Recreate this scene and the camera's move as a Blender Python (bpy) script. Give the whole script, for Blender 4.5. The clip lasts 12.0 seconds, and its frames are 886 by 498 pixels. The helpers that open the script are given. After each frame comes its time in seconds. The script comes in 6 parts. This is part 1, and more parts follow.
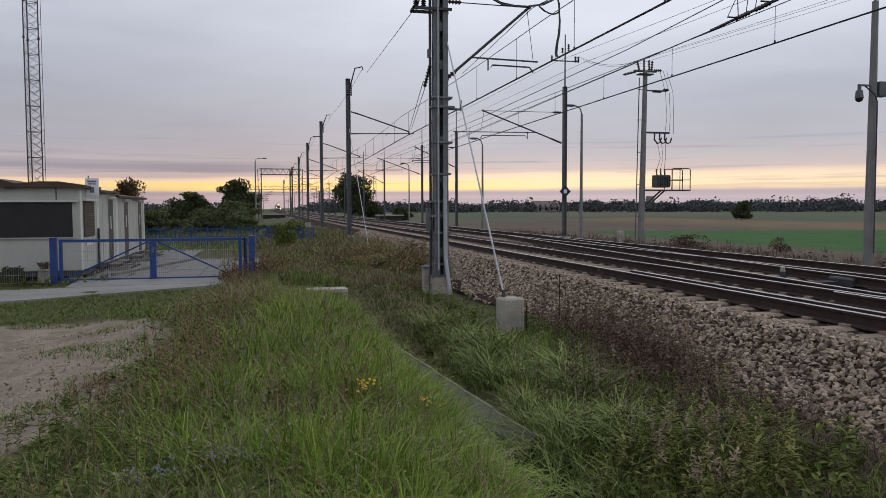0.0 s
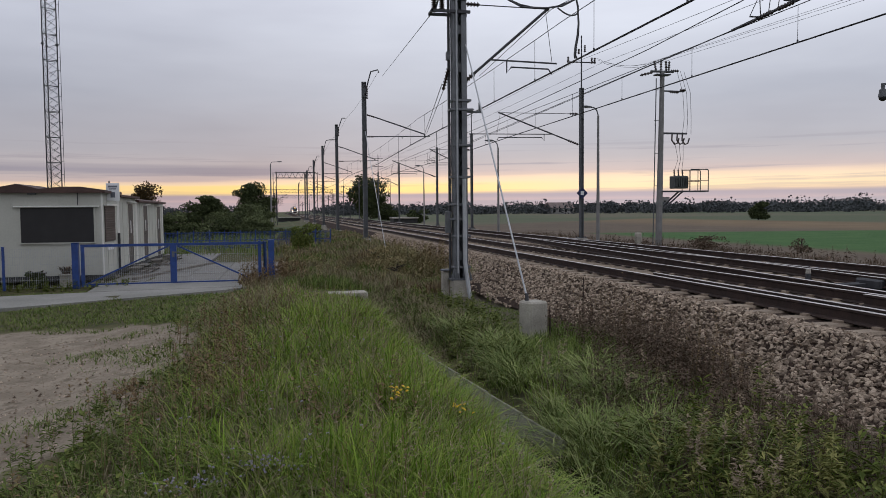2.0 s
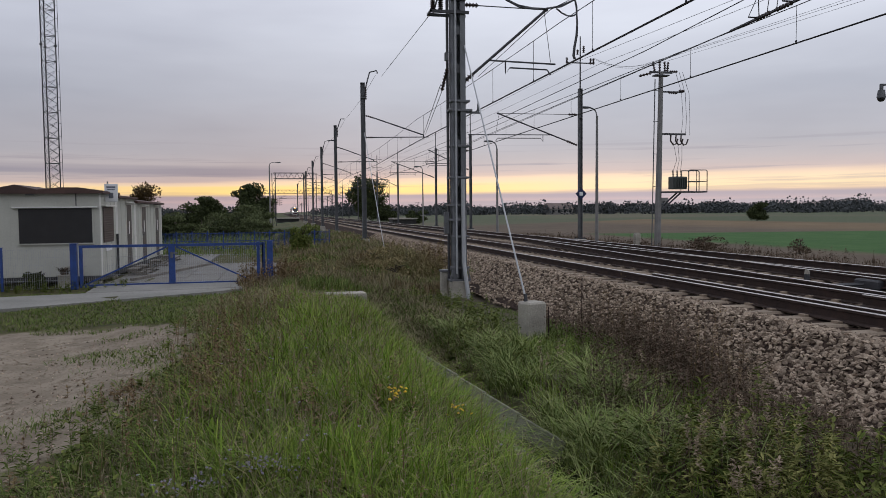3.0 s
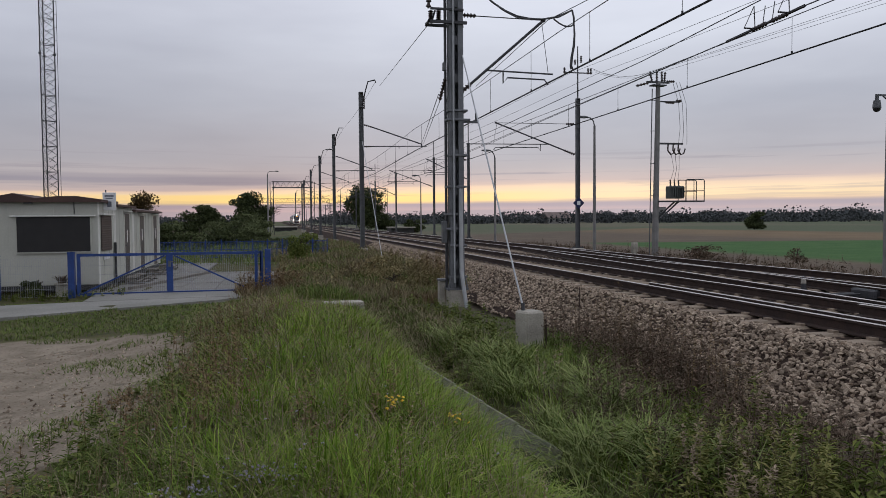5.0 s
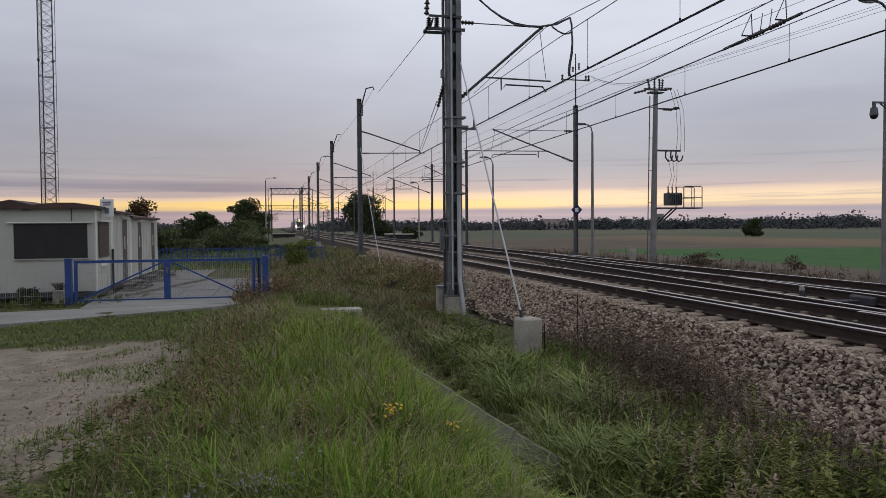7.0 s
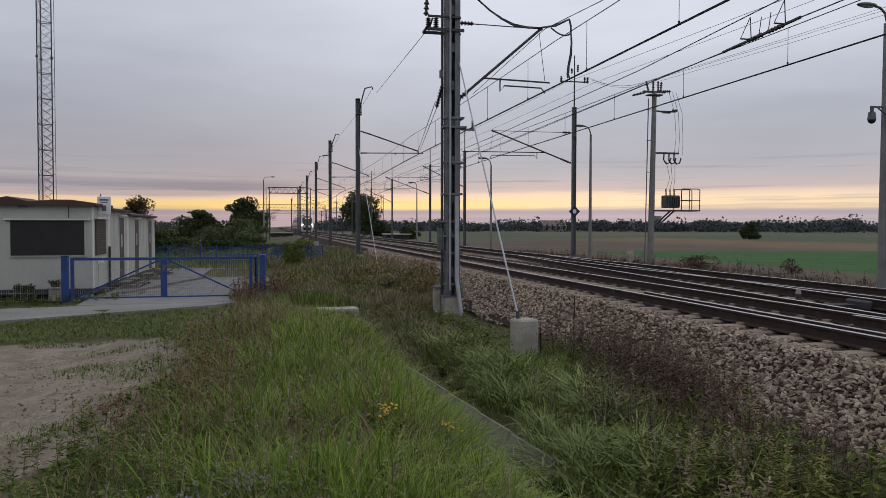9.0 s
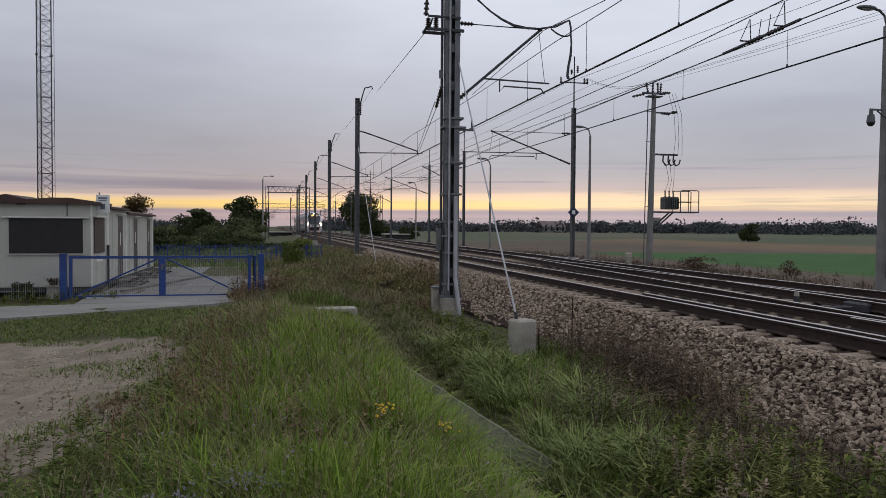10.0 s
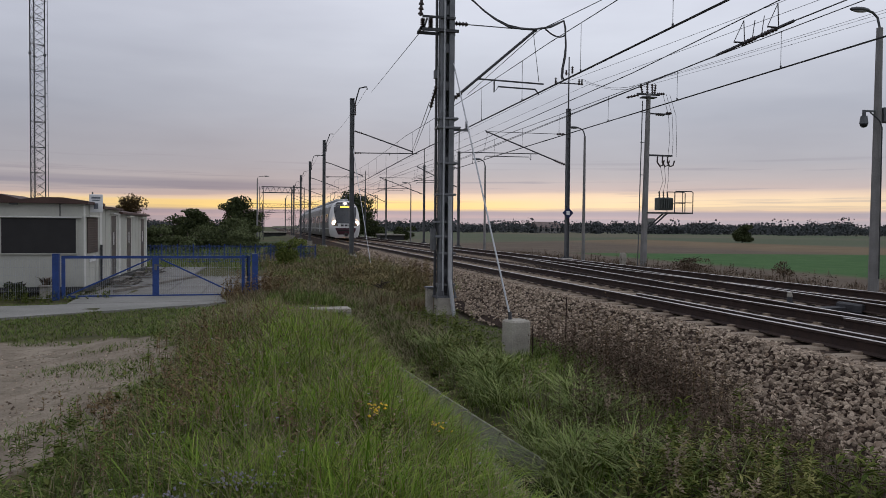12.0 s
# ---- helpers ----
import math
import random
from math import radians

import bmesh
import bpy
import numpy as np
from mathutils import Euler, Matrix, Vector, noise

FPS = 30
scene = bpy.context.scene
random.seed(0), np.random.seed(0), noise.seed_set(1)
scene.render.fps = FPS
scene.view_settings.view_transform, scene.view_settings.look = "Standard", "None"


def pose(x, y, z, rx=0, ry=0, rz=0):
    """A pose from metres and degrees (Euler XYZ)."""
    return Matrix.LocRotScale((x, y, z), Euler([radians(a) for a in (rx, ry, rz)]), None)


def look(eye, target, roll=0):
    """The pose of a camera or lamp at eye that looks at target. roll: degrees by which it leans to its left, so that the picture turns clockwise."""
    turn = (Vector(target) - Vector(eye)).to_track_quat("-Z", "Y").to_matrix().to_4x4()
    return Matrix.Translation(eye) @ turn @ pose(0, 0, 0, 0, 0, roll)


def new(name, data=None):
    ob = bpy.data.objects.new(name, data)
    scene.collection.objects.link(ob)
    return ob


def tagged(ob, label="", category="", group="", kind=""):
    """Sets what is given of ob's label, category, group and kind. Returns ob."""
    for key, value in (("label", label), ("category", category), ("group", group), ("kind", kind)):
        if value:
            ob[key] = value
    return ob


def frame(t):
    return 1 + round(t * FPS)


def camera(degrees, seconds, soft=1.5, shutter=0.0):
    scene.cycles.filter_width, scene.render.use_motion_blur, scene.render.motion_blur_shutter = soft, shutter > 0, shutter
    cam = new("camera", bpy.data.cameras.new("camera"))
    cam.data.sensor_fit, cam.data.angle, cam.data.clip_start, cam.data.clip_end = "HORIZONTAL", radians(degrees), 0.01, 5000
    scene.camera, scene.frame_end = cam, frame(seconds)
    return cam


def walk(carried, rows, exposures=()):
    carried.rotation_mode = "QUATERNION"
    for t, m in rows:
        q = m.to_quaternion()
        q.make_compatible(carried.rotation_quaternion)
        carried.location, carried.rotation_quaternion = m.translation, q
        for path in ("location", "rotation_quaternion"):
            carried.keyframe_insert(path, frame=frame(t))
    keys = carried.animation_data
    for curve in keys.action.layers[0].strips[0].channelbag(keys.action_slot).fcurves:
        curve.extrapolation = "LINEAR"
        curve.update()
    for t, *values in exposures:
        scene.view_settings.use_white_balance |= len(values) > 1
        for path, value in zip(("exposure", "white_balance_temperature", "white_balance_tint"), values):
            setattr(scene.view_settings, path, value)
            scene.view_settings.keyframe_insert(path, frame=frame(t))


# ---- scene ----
# The railway runs along +Y; the camera stands on a grassy bank beside it.
cam = camera(62.0, 12.0, soft=0.6)


def sight(x, y, z, yaw, pitch, roll):
    a, b = radians(yaw), radians(pitch)
    way = Vector((math.sin(a) * math.cos(b), math.cos(a) * math.cos(b), math.sin(b)))
    eye = Vector((x, y, z))
    return look(eye, eye + way, roll)


# seconds, place, heading right of the track, tilt, roll
PATH = [
    (0, 0.087, -0.088, 1.979, 13.500, -3.162, -0.171),
    (0.5, 0.060, -0.112, 1.992, 13.446, -3.156, 0.012),
    (1, 0.023, -0.039, 1.998, 13.166, -3.154, 0.037),
    (1.5, -0.033, -0.019, 2.009, 12.525, -3.168, -0.255),
    (2, -0.041, -0.007, 2.003, 12.425, -2.996, -0.504),
    (2.5, -0.041, -0.012, 2.010, 12.455, -2.961, -0.524),
    (3, -0.033, 0.002, 2.001, 12.506, -2.939, -0.516),
    (5, -0.034, -0.028, 2.007, 12.668, -2.254, -0.448),
    (5.5, -0.026, 0.008, 2.000, 12.697, -2.057, -0.436),
    (6, -0.029, -0.013, 2.009, 12.732, -1.935, -0.429),
    (6.5, -0.030, -0.012, 2.005, 12.784, -1.738, -0.431),
    (7, -0.032, -0.007, 2.008, 12.828, -1.733, -0.424),
    (9, -0.023, -0.005, 2.005, 13.009, -1.693, 0.086),
    (9.5, -0.017, 0.004, 2.003, 13.044, -1.658, 0.305),
    (10, -0.016, -0.005, 2.005, 13.088, -1.676, 0.408),
    (10.5, -0.016, 0.003, 2.005, 13.134, -1.680, 0.480),
    (11, -0.015, -0.002, 2.002, 13.187, -1.658, 0.499),
    (11.5, -0.006, -0.005, 2.001, 13.234, -1.656, 0.496),
    (12, 0.000, 0.000, 2.000, 13.487, -1.637, 0.500),
]
walk(cam, [(t, sight(*row)) for t, *row in PATH], exposures=[(0, 0.14), (3, 0.12), (6, 0.04), (9, 0.0), (12, 0.0)])

# ---- light: overcast dusk, afterglow low over the horizon ----
world = bpy.data.worlds.new("dusk_sky")
scene.world = world
world.use_nodes = True
wn, wl = world.node_tree.nodes, world.node_tree.links
wn.clear()


def wnode(kind, **props):
    n = wn.new(kind)
    for k, v in props.items():
        n.inputs[k].default_value = v
    return n


def wmath(op, a, b=0.0, c=0.0):
    n = wn.new("ShaderNodeMath")
    n.operation = op
    for s, v in zip(n.inputs, (a, b, c)):
        if isinstance(v, (int, float)):
            s.default_value = v
        else:
            wl.new(v, s)
    return n.outputs[0]


def wramp(fac, stops):
    n = wn.new("ShaderNodeValToRGB")
    el = n.color_ramp.elements
    while len(el) < len(stops):
        el.new(0.5)
    for e, (p, c) in zip(el, stops):
        e.position, e.color = p, (*c, 1)
    wl.new(fac, n.inputs[0])
    return n.outputs[0]


def wmix(fac, a, b, mode="MIX"):
    n = wn.new("ShaderNodeMix")
    n.data_type, n.blend_type = "RGBA", mode
    for s, v in zip((n.inputs[0], n.inputs[6], n.inputs[7]), (fac, a, b)):
        if isinstance(v, (int, float)):
            s.default_value = v
        elif isinstance(v, tuple):
            s.default_value = (*v, 1)
        else:
            wl.new(v, s)
    return n.outputs[2]


wc = wn.new("ShaderNodeTexCoord")
wsep = wn.new("ShaderNodeSeparateXYZ")
wl.new(wc.outputs["Generated"], wsep.inputs[0])
SX, SY, SZ = wsep.outputs


def wnoise(scale, stretch, detail=4.0, rough=0.55):
    m = wn.new("ShaderNodeMapping")
    m.inputs["Scale"].default_value = stretch
    wl.new(wc.outputs["Generated"], m.inputs[0])
    n = wn.new("ShaderNodeTexNoise")
    n.inputs["Scale"].default_value, n.inputs["Detail"].default_value, n.inputs["Roughness"].default_value = scale, detail, rough
    wl.new(m.outputs[0], n.inputs["Vector"])
    return n.outputs["Fac"]


streak = wnoise(2.0, (1.6, 1.6, 55), 5.0)
broad = wnoise(1.6, (1.5, 1.5, 7), 4.0)
wisps = wnoise(3.1, (1.0, 1.0, 40), 6.0, 0.6)
# the band edges waver with the cloud
height = wmath("ADD", SZ, wmath("MULTIPLY", wmath("SUBTRACT", streak, 0.5), 0.008))
# the bright band thins out towards the north-west
squeeze = wmath("MULTIPLY", wramp(wmath("ADD", SX, 0.3), [(0.16, (0.62, 0.62, 0.62)), (0.30, (0.24, 0.24, 0.24)), (0.42, (0.14, 0.14, 0.14)), (0.65, (0.07, 0.07, 0.07))]), 4.0)
above = wmath("SUBTRACT", height, 0.031)
lift = wmath("ADD", wmath("MULTIPLY", wmath("MAXIMUM", above, 0.0), squeeze), wmath("MULTIPLY", wmath("MINIMUM", above, 0.0), 0.6))
height = wmath("ADD", height, wmath("MAXIMUM", wmath("MINIMUM", lift, 0.020), -0.02))
glow = wramp(height, [(0.0, (0.48, 0.41, 0.44)), (0.006, (0.60, 0.46, 0.46)), (0.010, (0.43, 0.38, 0.43)), (0.014, (0.52, 0.42, 0.44)), (0.0175, (0.39, 0.35, 0.40)), (0.021, (0.86, 0.62, 0.44)),
                      (0.026, (1.02, 0.76, 0.46)), (0.042, (0.98, 0.75, 0.50)), (0.050, (0.90, 0.68, 0.50)), (0.056, (0.62, 0.50, 0.47)), (0.075, (0.52, 0.47, 0.48)), (0.10, (0.46, 0.45, 0.49)),
                      (0.17, (0.46, 0.48, 0.55)), (0.25, (0.60, 0.63, 0.72)), (0.36, (0.74, 0.77, 0.88)), (1.0, (0.82, 0.86, 0.96))])
plain = wramp(height, [(0.0, (0.30, 0.31, 0.36)), (0.05, (0.36, 0.36, 0.41)), (0.16, (0.45, 0.47, 0.54)), (0.36, (0.70, 0.73, 0.84)), (1.0, (0.82, 0.86, 0.96))])
# afterglow faces the sunset, a little left of straight ahead
sun_yaw = radians(2.0)
toward = wmath("ADD", wmath("MULTIPLY", SX, math.sin(sun_yaw)), wmath("MULTIPLY", SY, math.cos(sun_yaw)))
facing = wramp(toward, [(0.0, (0, 0, 0)), (0.55, (0.55, 0.55, 0.55)), (0.80, (0.95, 0.95, 0.95)), (1.0, (1, 1, 1))])
sky = wmix(facing, plain, glow)
core = wmath("MULTIPLY", wramp(toward, [(0.93, (0, 0, 0)), (0.995, (1, 1, 1))]), wramp(height, [(0.016, (0, 0, 0)), (0.022, (1, 1, 1)), (0.036, (0.85, 0.85, 0.85)), (0.044, (0, 0, 0))]))
sky = wmix(core, sky, (1.12, 0.80, 0.30))
# darker cloud bars and the broad mottling of the overcast
bars = wmath("MULTIPLY", wramp(wisps, [(0.56, (0, 0, 0)), (0.66, (1, 1, 1))]), wramp(SZ, [(0.008, (0, 0, 0)), (0.03, (0.35, 0.35, 0.35)), (0.055, (0.6, 0.6, 0.6)), (0.075, (0.5, 0.5, 0.5)), (0.10, (0, 0, 0))]))
sky = wmix(bars, sky, (0.33, 0.31, 0.36))
bank = wmath("MULTIPLY", wramp(wmath("ADD", SZ, wmath("MULTIPLY", wmath("SUBTRACT", wisps, 0.5), 0.012)), [(0.047, (0, 0, 0)), (0.051, (0.8, 0.8, 0.8)), (0.056, (0.8, 0.8, 0.8)), (0.062, (0, 0, 0))]),
             wramp(SX, [(0.0, (1, 1, 1)), (0.03, (0.6, 0.6, 0.6)), (0.09, (0, 0, 0))]))
sky = wmix(bank, sky, (0.31, 0.30, 0.36))
west = wramp(wmath("ADD", wmath("MULTIPLY", SX, 1.0), 0.5), [(0.15, (0.80, 0.80, 0.82)), (0.42, (0.86, 0.86, 0.87)), (0.62, (1.0, 1.0, 1.0)), (0.95, (1.05, 1.05, 1.05))])
sky = wmix(1.0, sky, west, "MULTIPLY")
mott = wramp(broad, [(0.3, (0.90, 0.90, 0.91)), (0.7, (1.09, 1.09, 1.08))])
sky = wmix(1.0, sky, mott, "MULTIPLY")
# thin clear-sky share after sunset
nish = wn.new("ShaderNodeTexSky")
nish.sky_type, nish.sun_disc, nish.sun_elevation, nish.sun_rotation = "NISHITA", False, radians(0.5), sun_yaw
thin = wmix(1.0, nish.outputs[0], (0.004, 0.004, 0.004), "MULTIPLY")
sky = wmix(1.0, sky, thin, "ADD")
wbg = wn.new("ShaderNodeBackground")
wbg.inputs["Strength"].default_value = 1.0
wl.new(sky, wbg.inputs[0])
wout = wn.new("ShaderNodeOutputWorld")
wl.new(wbg.outputs[0], wout.inputs[0])

# ---- materials ----
def material(name, a, b=None, rough=0.8, metal=0.0, scale=6.0, bump=0.2, fine=60.0, vary="", spec=0.4, emit=None, power=0.0, c=None, grain=0.5):
    """Two-tone surface: broad stains, fine grain and relief. vary: island or object tint."""
    m = bpy.data.materials.new(name)
    m.use_nodes = True
    nt = m.node_tree
    n, l = nt.nodes, nt.links
    p = n["Principled BSDF"]
    b = b or tuple(v * 0.8 for v in a)
    tc = n.new("ShaderNodeTexCoord")
    n1 = n.new("ShaderNodeTexNoise")
    n1.inputs["Scale"].default_value, n1.inputs["Detail"].default_value = scale, 5
    n2 = n.new("ShaderNodeTexNoise")
    n2.inputs["Scale"].default_value, n2.inputs["Detail"].default_value = fine, 3
    for t in (n1, n2):
        l.new(tc.outputs["Object"], t.inputs["Vector"])
    ramp = n.new("ShaderNodeValToRGB")
    ramp.color_ramp.elements[0].position, ramp.color_ramp.elements[0].color = 0.32, (*b, 1)
    ramp.color_ramp.elements[1].position, ramp.color_ramp.elements[1].color = 0.66, (*a, 1)
    l.new(n1.outputs["Fac"], ramp.inputs[0])
    col = ramp.outputs[0]
    if vary:
        src = n.new("ShaderNodeNewGeometry").outputs["Random Per Island"] if vary == "island" else n.new("ShaderNodeObjectInfo").outputs["Random"]
        r2 = n.new("ShaderNodeValToRGB")
        els = r2.color_ramp.elements
        els[0].color, els[1].color = (*b, 1), (*a, 1)
        if c:
            els.new(0.85).color = (*c, 1)
        l.new(src, r2.inputs[0])
        mx = n.new("ShaderNodeMix")
        mx.data_type = "RGBA"
        mx.inputs[0].default_value = 0.75
        l.new(col, mx.inputs[6])
        l.new(r2.outputs[0], mx.inputs[7])
        col = mx.outputs[2]
    g = n.new("ShaderNodeMix")
    g.data_type, g.blend_type = "RGBA", "MULTIPLY"
    g.inputs[0].default_value = grain
    gr = n.new("ShaderNodeValToRGB")
    gr.color_ramp.elements[0].position, gr.color_ramp.elements[0].color = 0.3, (0.55, 0.55, 0.55, 1)
    gr.color_ramp.elements[1].position, gr.color_ramp.elements[1].color = 0.7, (1.2, 1.2, 1.2, 1)
    l.new(n2.outputs["Fac"], gr.inputs[0])
    l.new(col, g.inputs[6])
    l.new(gr.outputs[0], g.inputs[7])
    l.new(g.outputs[2], p.inputs["Base Color"])
    p.inputs["Roughness"].default_value, p.inputs["Metallic"].default_value = rough, metal
    p.inputs["Specular IOR Level"].default_value = spec
    if bump:
        bp = n.new("ShaderNodeBump")
        bp.inputs["Strength"].default_value, bp.inputs["Distance"].default_value = bump, 0.02
        l.new(n2.outputs["Fac"], bp.inputs["Height"])
        l.new(bp.outputs[0], p.inputs["Normal"])
    if emit:
        p.inputs["Emission Color"].default_value, p.inputs["Emission Strength"].default_value = (*emit, 1), power
    return m


M = {}
M["steel"] = material("weathered_galvanised_steel", (0.14, 0.145, 0.152), (0.09, 0.093, 0.098), 0.6, 0.3, 3, 0.1)
M["steel_dark"] = material("dark_painted_steel", (0.07, 0.07, 0.075), (0.045, 0.045, 0.05), 0.6, 0.2, 4, 0.1)
M["steel_light"] = material("galvanised_mast_steel", (0.19, 0.197, 0.21), (0.125, 0.13, 0.138), 0.55, 0.3, 3, 0.1)
M["channel"] = material("mossy_wet_concrete", (0.27, 0.26, 0.215), (0.15, 0.15, 0.11), 0.85, 0, 4, 0.4, 40)
M["golden"] = material("yellow_green_goldenrod_leaves", (0.24, 0.25, 0.075), (0.12, 0.145, 0.04), 0.8, 0, 0.8, 0, 5, vary="island", c=(0.36, 0.33, 0.13), spec=0.08)
M["pipe"] = material("light_plastic_pipe", (0.42, 0.43, 0.44), (0.34, 0.35, 0.36), 0.5, 0, 3, 0.05, grain=0.12)
M["wire"] = material("oxidised_copper_wire", (0.05, 0.05, 0.055), (0.03, 0.03, 0.035), 0.6, 0.3, 4, 0)
M["insul"] = material("brown_glazed_insulator", (0.05, 0.03, 0.025), (0.03, 0.02, 0.02), 0.3, 0, 4, 0)
M["concrete"] = material("weathered_concrete", (0.42, 0.39, 0.33), (0.28, 0.26, 0.22), 0.9, 0, 3, 0.35, 45)
M["pole"] = material("pale_concrete_pole", (0.25, 0.243, 0.235), (0.18, 0.175, 0.17), 0.85, 0, 2, 0.2, 40)
M["rail_side"] = material("rusty_rail_side", (0.050, 0.029, 0.022), (0.028, 0.017, 0.014), 0.8, 0.1, 6, 0.2)
M["rail_top"] = material("polished_rail_head", (0.46, 0.43, 0.41), (0.36, 0.33, 0.31), 0.34, 1.0, 3, 0.0)
M["sleeper"] = material("dirty_concrete_sleeper", (0.34, 0.27, 0.20), (0.19, 0.145, 0.11), 0.9, 0, 5, 0.3, 50, vary="object")
M["stone"] = material("ballast_stone", (0.245, 0.178, 0.128), (0.060, 0.042, 0.032), 0.95, 0, 9, 0.3, 90, vary="island", c=(0.58, 0.47, 0.36), spec=0.1)
M["stone_one"] = material("ballast_stone_single", (0.245, 0.178, 0.128), (0.060, 0.042, 0.032), 0.95, 0, 9, 0.3, 90, vary="object", c=(0.58, 0.47, 0.36), spec=0.1)
# bed far darker than the stones: gap shade is put into its colour
M["bed"] = material("ballast_bed_gap_shade", (0.055, 0.037, 0.029), (0.032, 0.022, 0.017), 0.95, 0, 7, 0.8, 28, spec=0.1)
M["cabin"] = material("cream_coated_cabin_sheet", (0.46, 0.455, 0.40), (0.405, 0.40, 0.35), 0.7, 0, 1.2, 0.05, 20, grain=0.12)
M["trim"] = material("white_painted_trim", (0.66, 0.65, 0.60), (0.57, 0.56, 0.52), 0.5, 0, 3, 0.05, grain=0.12)
M["plinth"] = material("dark_base_frame", (0.06, 0.06, 0.06), (0.035, 0.035, 0.035), 0.8, 0, 4, 0.2)
M["roof"] = material("red_brown_roof_sheet", (0.095, 0.052, 0.042), (0.055, 0.032, 0.028), 0.75, 0, 1.5, 0.2, 25)
M["shutter"] = material("closed_black_shutter", (0.022, 0.020, 0.020), (0.015, 0.014, 0.014), 0.5, 0, 3, 0.05)
M["louvre"] = material("brown_louvre", (0.13, 0.095, 0.08), (0.09, 0.065, 0.055), 0.6, 0, 5, 0.1)
M["door"] = material("dark_brown_door", (0.075, 0.06, 0.05), (0.05, 0.04, 0.035), 0.55, 0, 3, 0.1)
M["blue"] = material("blue_painted_steel", (0.025, 0.065, 0.24), (0.018, 0.045, 0.17), 0.45, 0, 5, 0.06)
M["mesh"] = material("galvanised_mesh_wire", (0.42, 0.43, 0.45), (0.32, 0.33, 0.35), 0.5, 0.3, 5, 0)
M["paving"] = material("grey_concrete_paving", (0.20, 0.19, 0.175), (0.145, 0.138, 0.125), 0.9, 0, 0.9, 0.3, 30, vary="object")
M["path"] = material("worn_concrete_path", (0.26, 0.25, 0.23), (0.19, 0.185, 0.165), 0.9, 0, 0.8, 0.3, 30)
M["wood"] = material("grey_weathered_wood", (0.20, 0.18, 0.155), (0.12, 0.105, 0.09), 0.85, 0, 5, 0.3, 40)
M["sign_white"] = material("white_sign_plate", (0.75, 0.75, 0.75), (0.68, 0.68, 0.68), 0.4, 0, 3, 0, grain=0.12)
M["sign_blue"] = material("dark_blue_sign_plate", (0.02, 0.03, 0.09), (0.015, 0.02, 0.07), 0.4, 0, 3, 0)
M["bars"] = material("grey_print", (0.16, 0.17, 0.2), (0.12, 0.13, 0.16), 0.5, 0, 3, 0)
M["trafo"] = material("grey_green_transformer_paint", (0.11, 0.12, 0.11), (0.075, 0.08, 0.075), 0.5, 0.2, 4, 0.1)
M["water"] = material("still_ditch_water", (0.03, 0.03, 0.028), (0.02, 0.02, 0.018), 0.06, 0, 2, 0.02, 12, spec=0.6)
M["grass"] = material("green_grass_blades", (0.185, 0.320, 0.028), (0.085, 0.175, 0.014), 0.8, 0, 0.6, 0, 4, vary="island", c=(0.30, 0.33, 0.08), spec=0.08)
M["grass_dark"] = material("dull_green_grass_blades", (0.125, 0.200, 0.038), (0.060, 0.105, 0.020), 0.8, 0, 0.6, 0, 4, vary="island", c=(0.22, 0.23, 0.085), spec=0.08)
M["reed"] = material("pale_green_sedge_blades", (0.20, 0.27, 0.07), (0.080, 0.13, 0.030), 0.8, 0, 0.6, 0, 4, vary="island", c=(0.36, 0.38, 0.16), spec=0.08)
M["dry"] = material("dry_brown_weed_stems", (0.21, 0.125, 0.070), (0.115, 0.070, 0.040), 0.8, 0, 0.8, 0, 5, vary="island", c=(0.24, 0.19, 0.095), spec=0.08)
M["mug"] = material("dark_mugwort_leaves", (0.125, 0.102, 0.064), (0.060, 0.050, 0.033), 0.8, 0, 0.8, 0, 5, vary="island", c=(0.19, 0.125, 0.095), spec=0.08)
M["leaf"] = material("green_weed_leaves", (0.125, 0.170, 0.038), (0.060, 0.090, 0.022), 0.8, 0, 0.8, 0, 5, vary="island", c=(0.21, 0.22, 0.06), spec=0.08)
M["plume"] = material("pale_seed_plumes", (0.34, 0.27, 0.19), (0.22, 0.17, 0.115), 0.8, 0, 2, 0, 8, vary="island", spec=0.08)
M["yellow"] = material("yellow_petals", (0.72, 0.50, 0.02), (0.60, 0.38, 0.01), 0.6, 0, 3, 0, 8)
M["lilac"] = material("pale_lilac_petals", (0.25, 0.235, 0.27), (0.18, 0.165, 0.20), 0.6, 0, 3, 0, 8)
M["crown"] = material("dark_tree_foliage", (0.062, 0.078, 0.036), (0.036, 0.046, 0.022), 0.7, 0, 0.5, 0, 3, vary="island", c=(0.08, 0.095, 0.035), spec=0.08)
M["hedge"] = material("dull_hedge_foliage", (0.115, 0.140, 0.066), (0.085, 0.105, 0.050), 0.8, 0, 0.5, 0, 3, vary="island", c=(0.135, 0.150, 0.07), spec=0.05)
M["scrub"] = material("olive_brown_scrub_leaves", (0.27, 0.245, 0.115), (0.15, 0.145, 0.062), 0.85, 0, 0.8, 0, 5, vary="island", c=(0.34, 0.25, 0.14), spec=0.06)
M["straw"] = material("bleached_dead_grass", (0.25, 0.21, 0.12), (0.15, 0.122, 0.07), 0.85, 0, 0.8, 0, 5, vary="island", c=(0.27, 0.235, 0.15), spec=0.06)
M["crown_rust"] = material("autumn_tree_foliage", (0.10, 0.062, 0.026), (0.05, 0.036, 0.016), 0.7, 0, 0.5, 0, 3, vary="island", spec=0.08)
M["bark"] = material("tree_bark", (0.075, 0.06, 0.045), (0.045, 0.035, 0.027), 0.9, 0, 4, 0.4, 25)
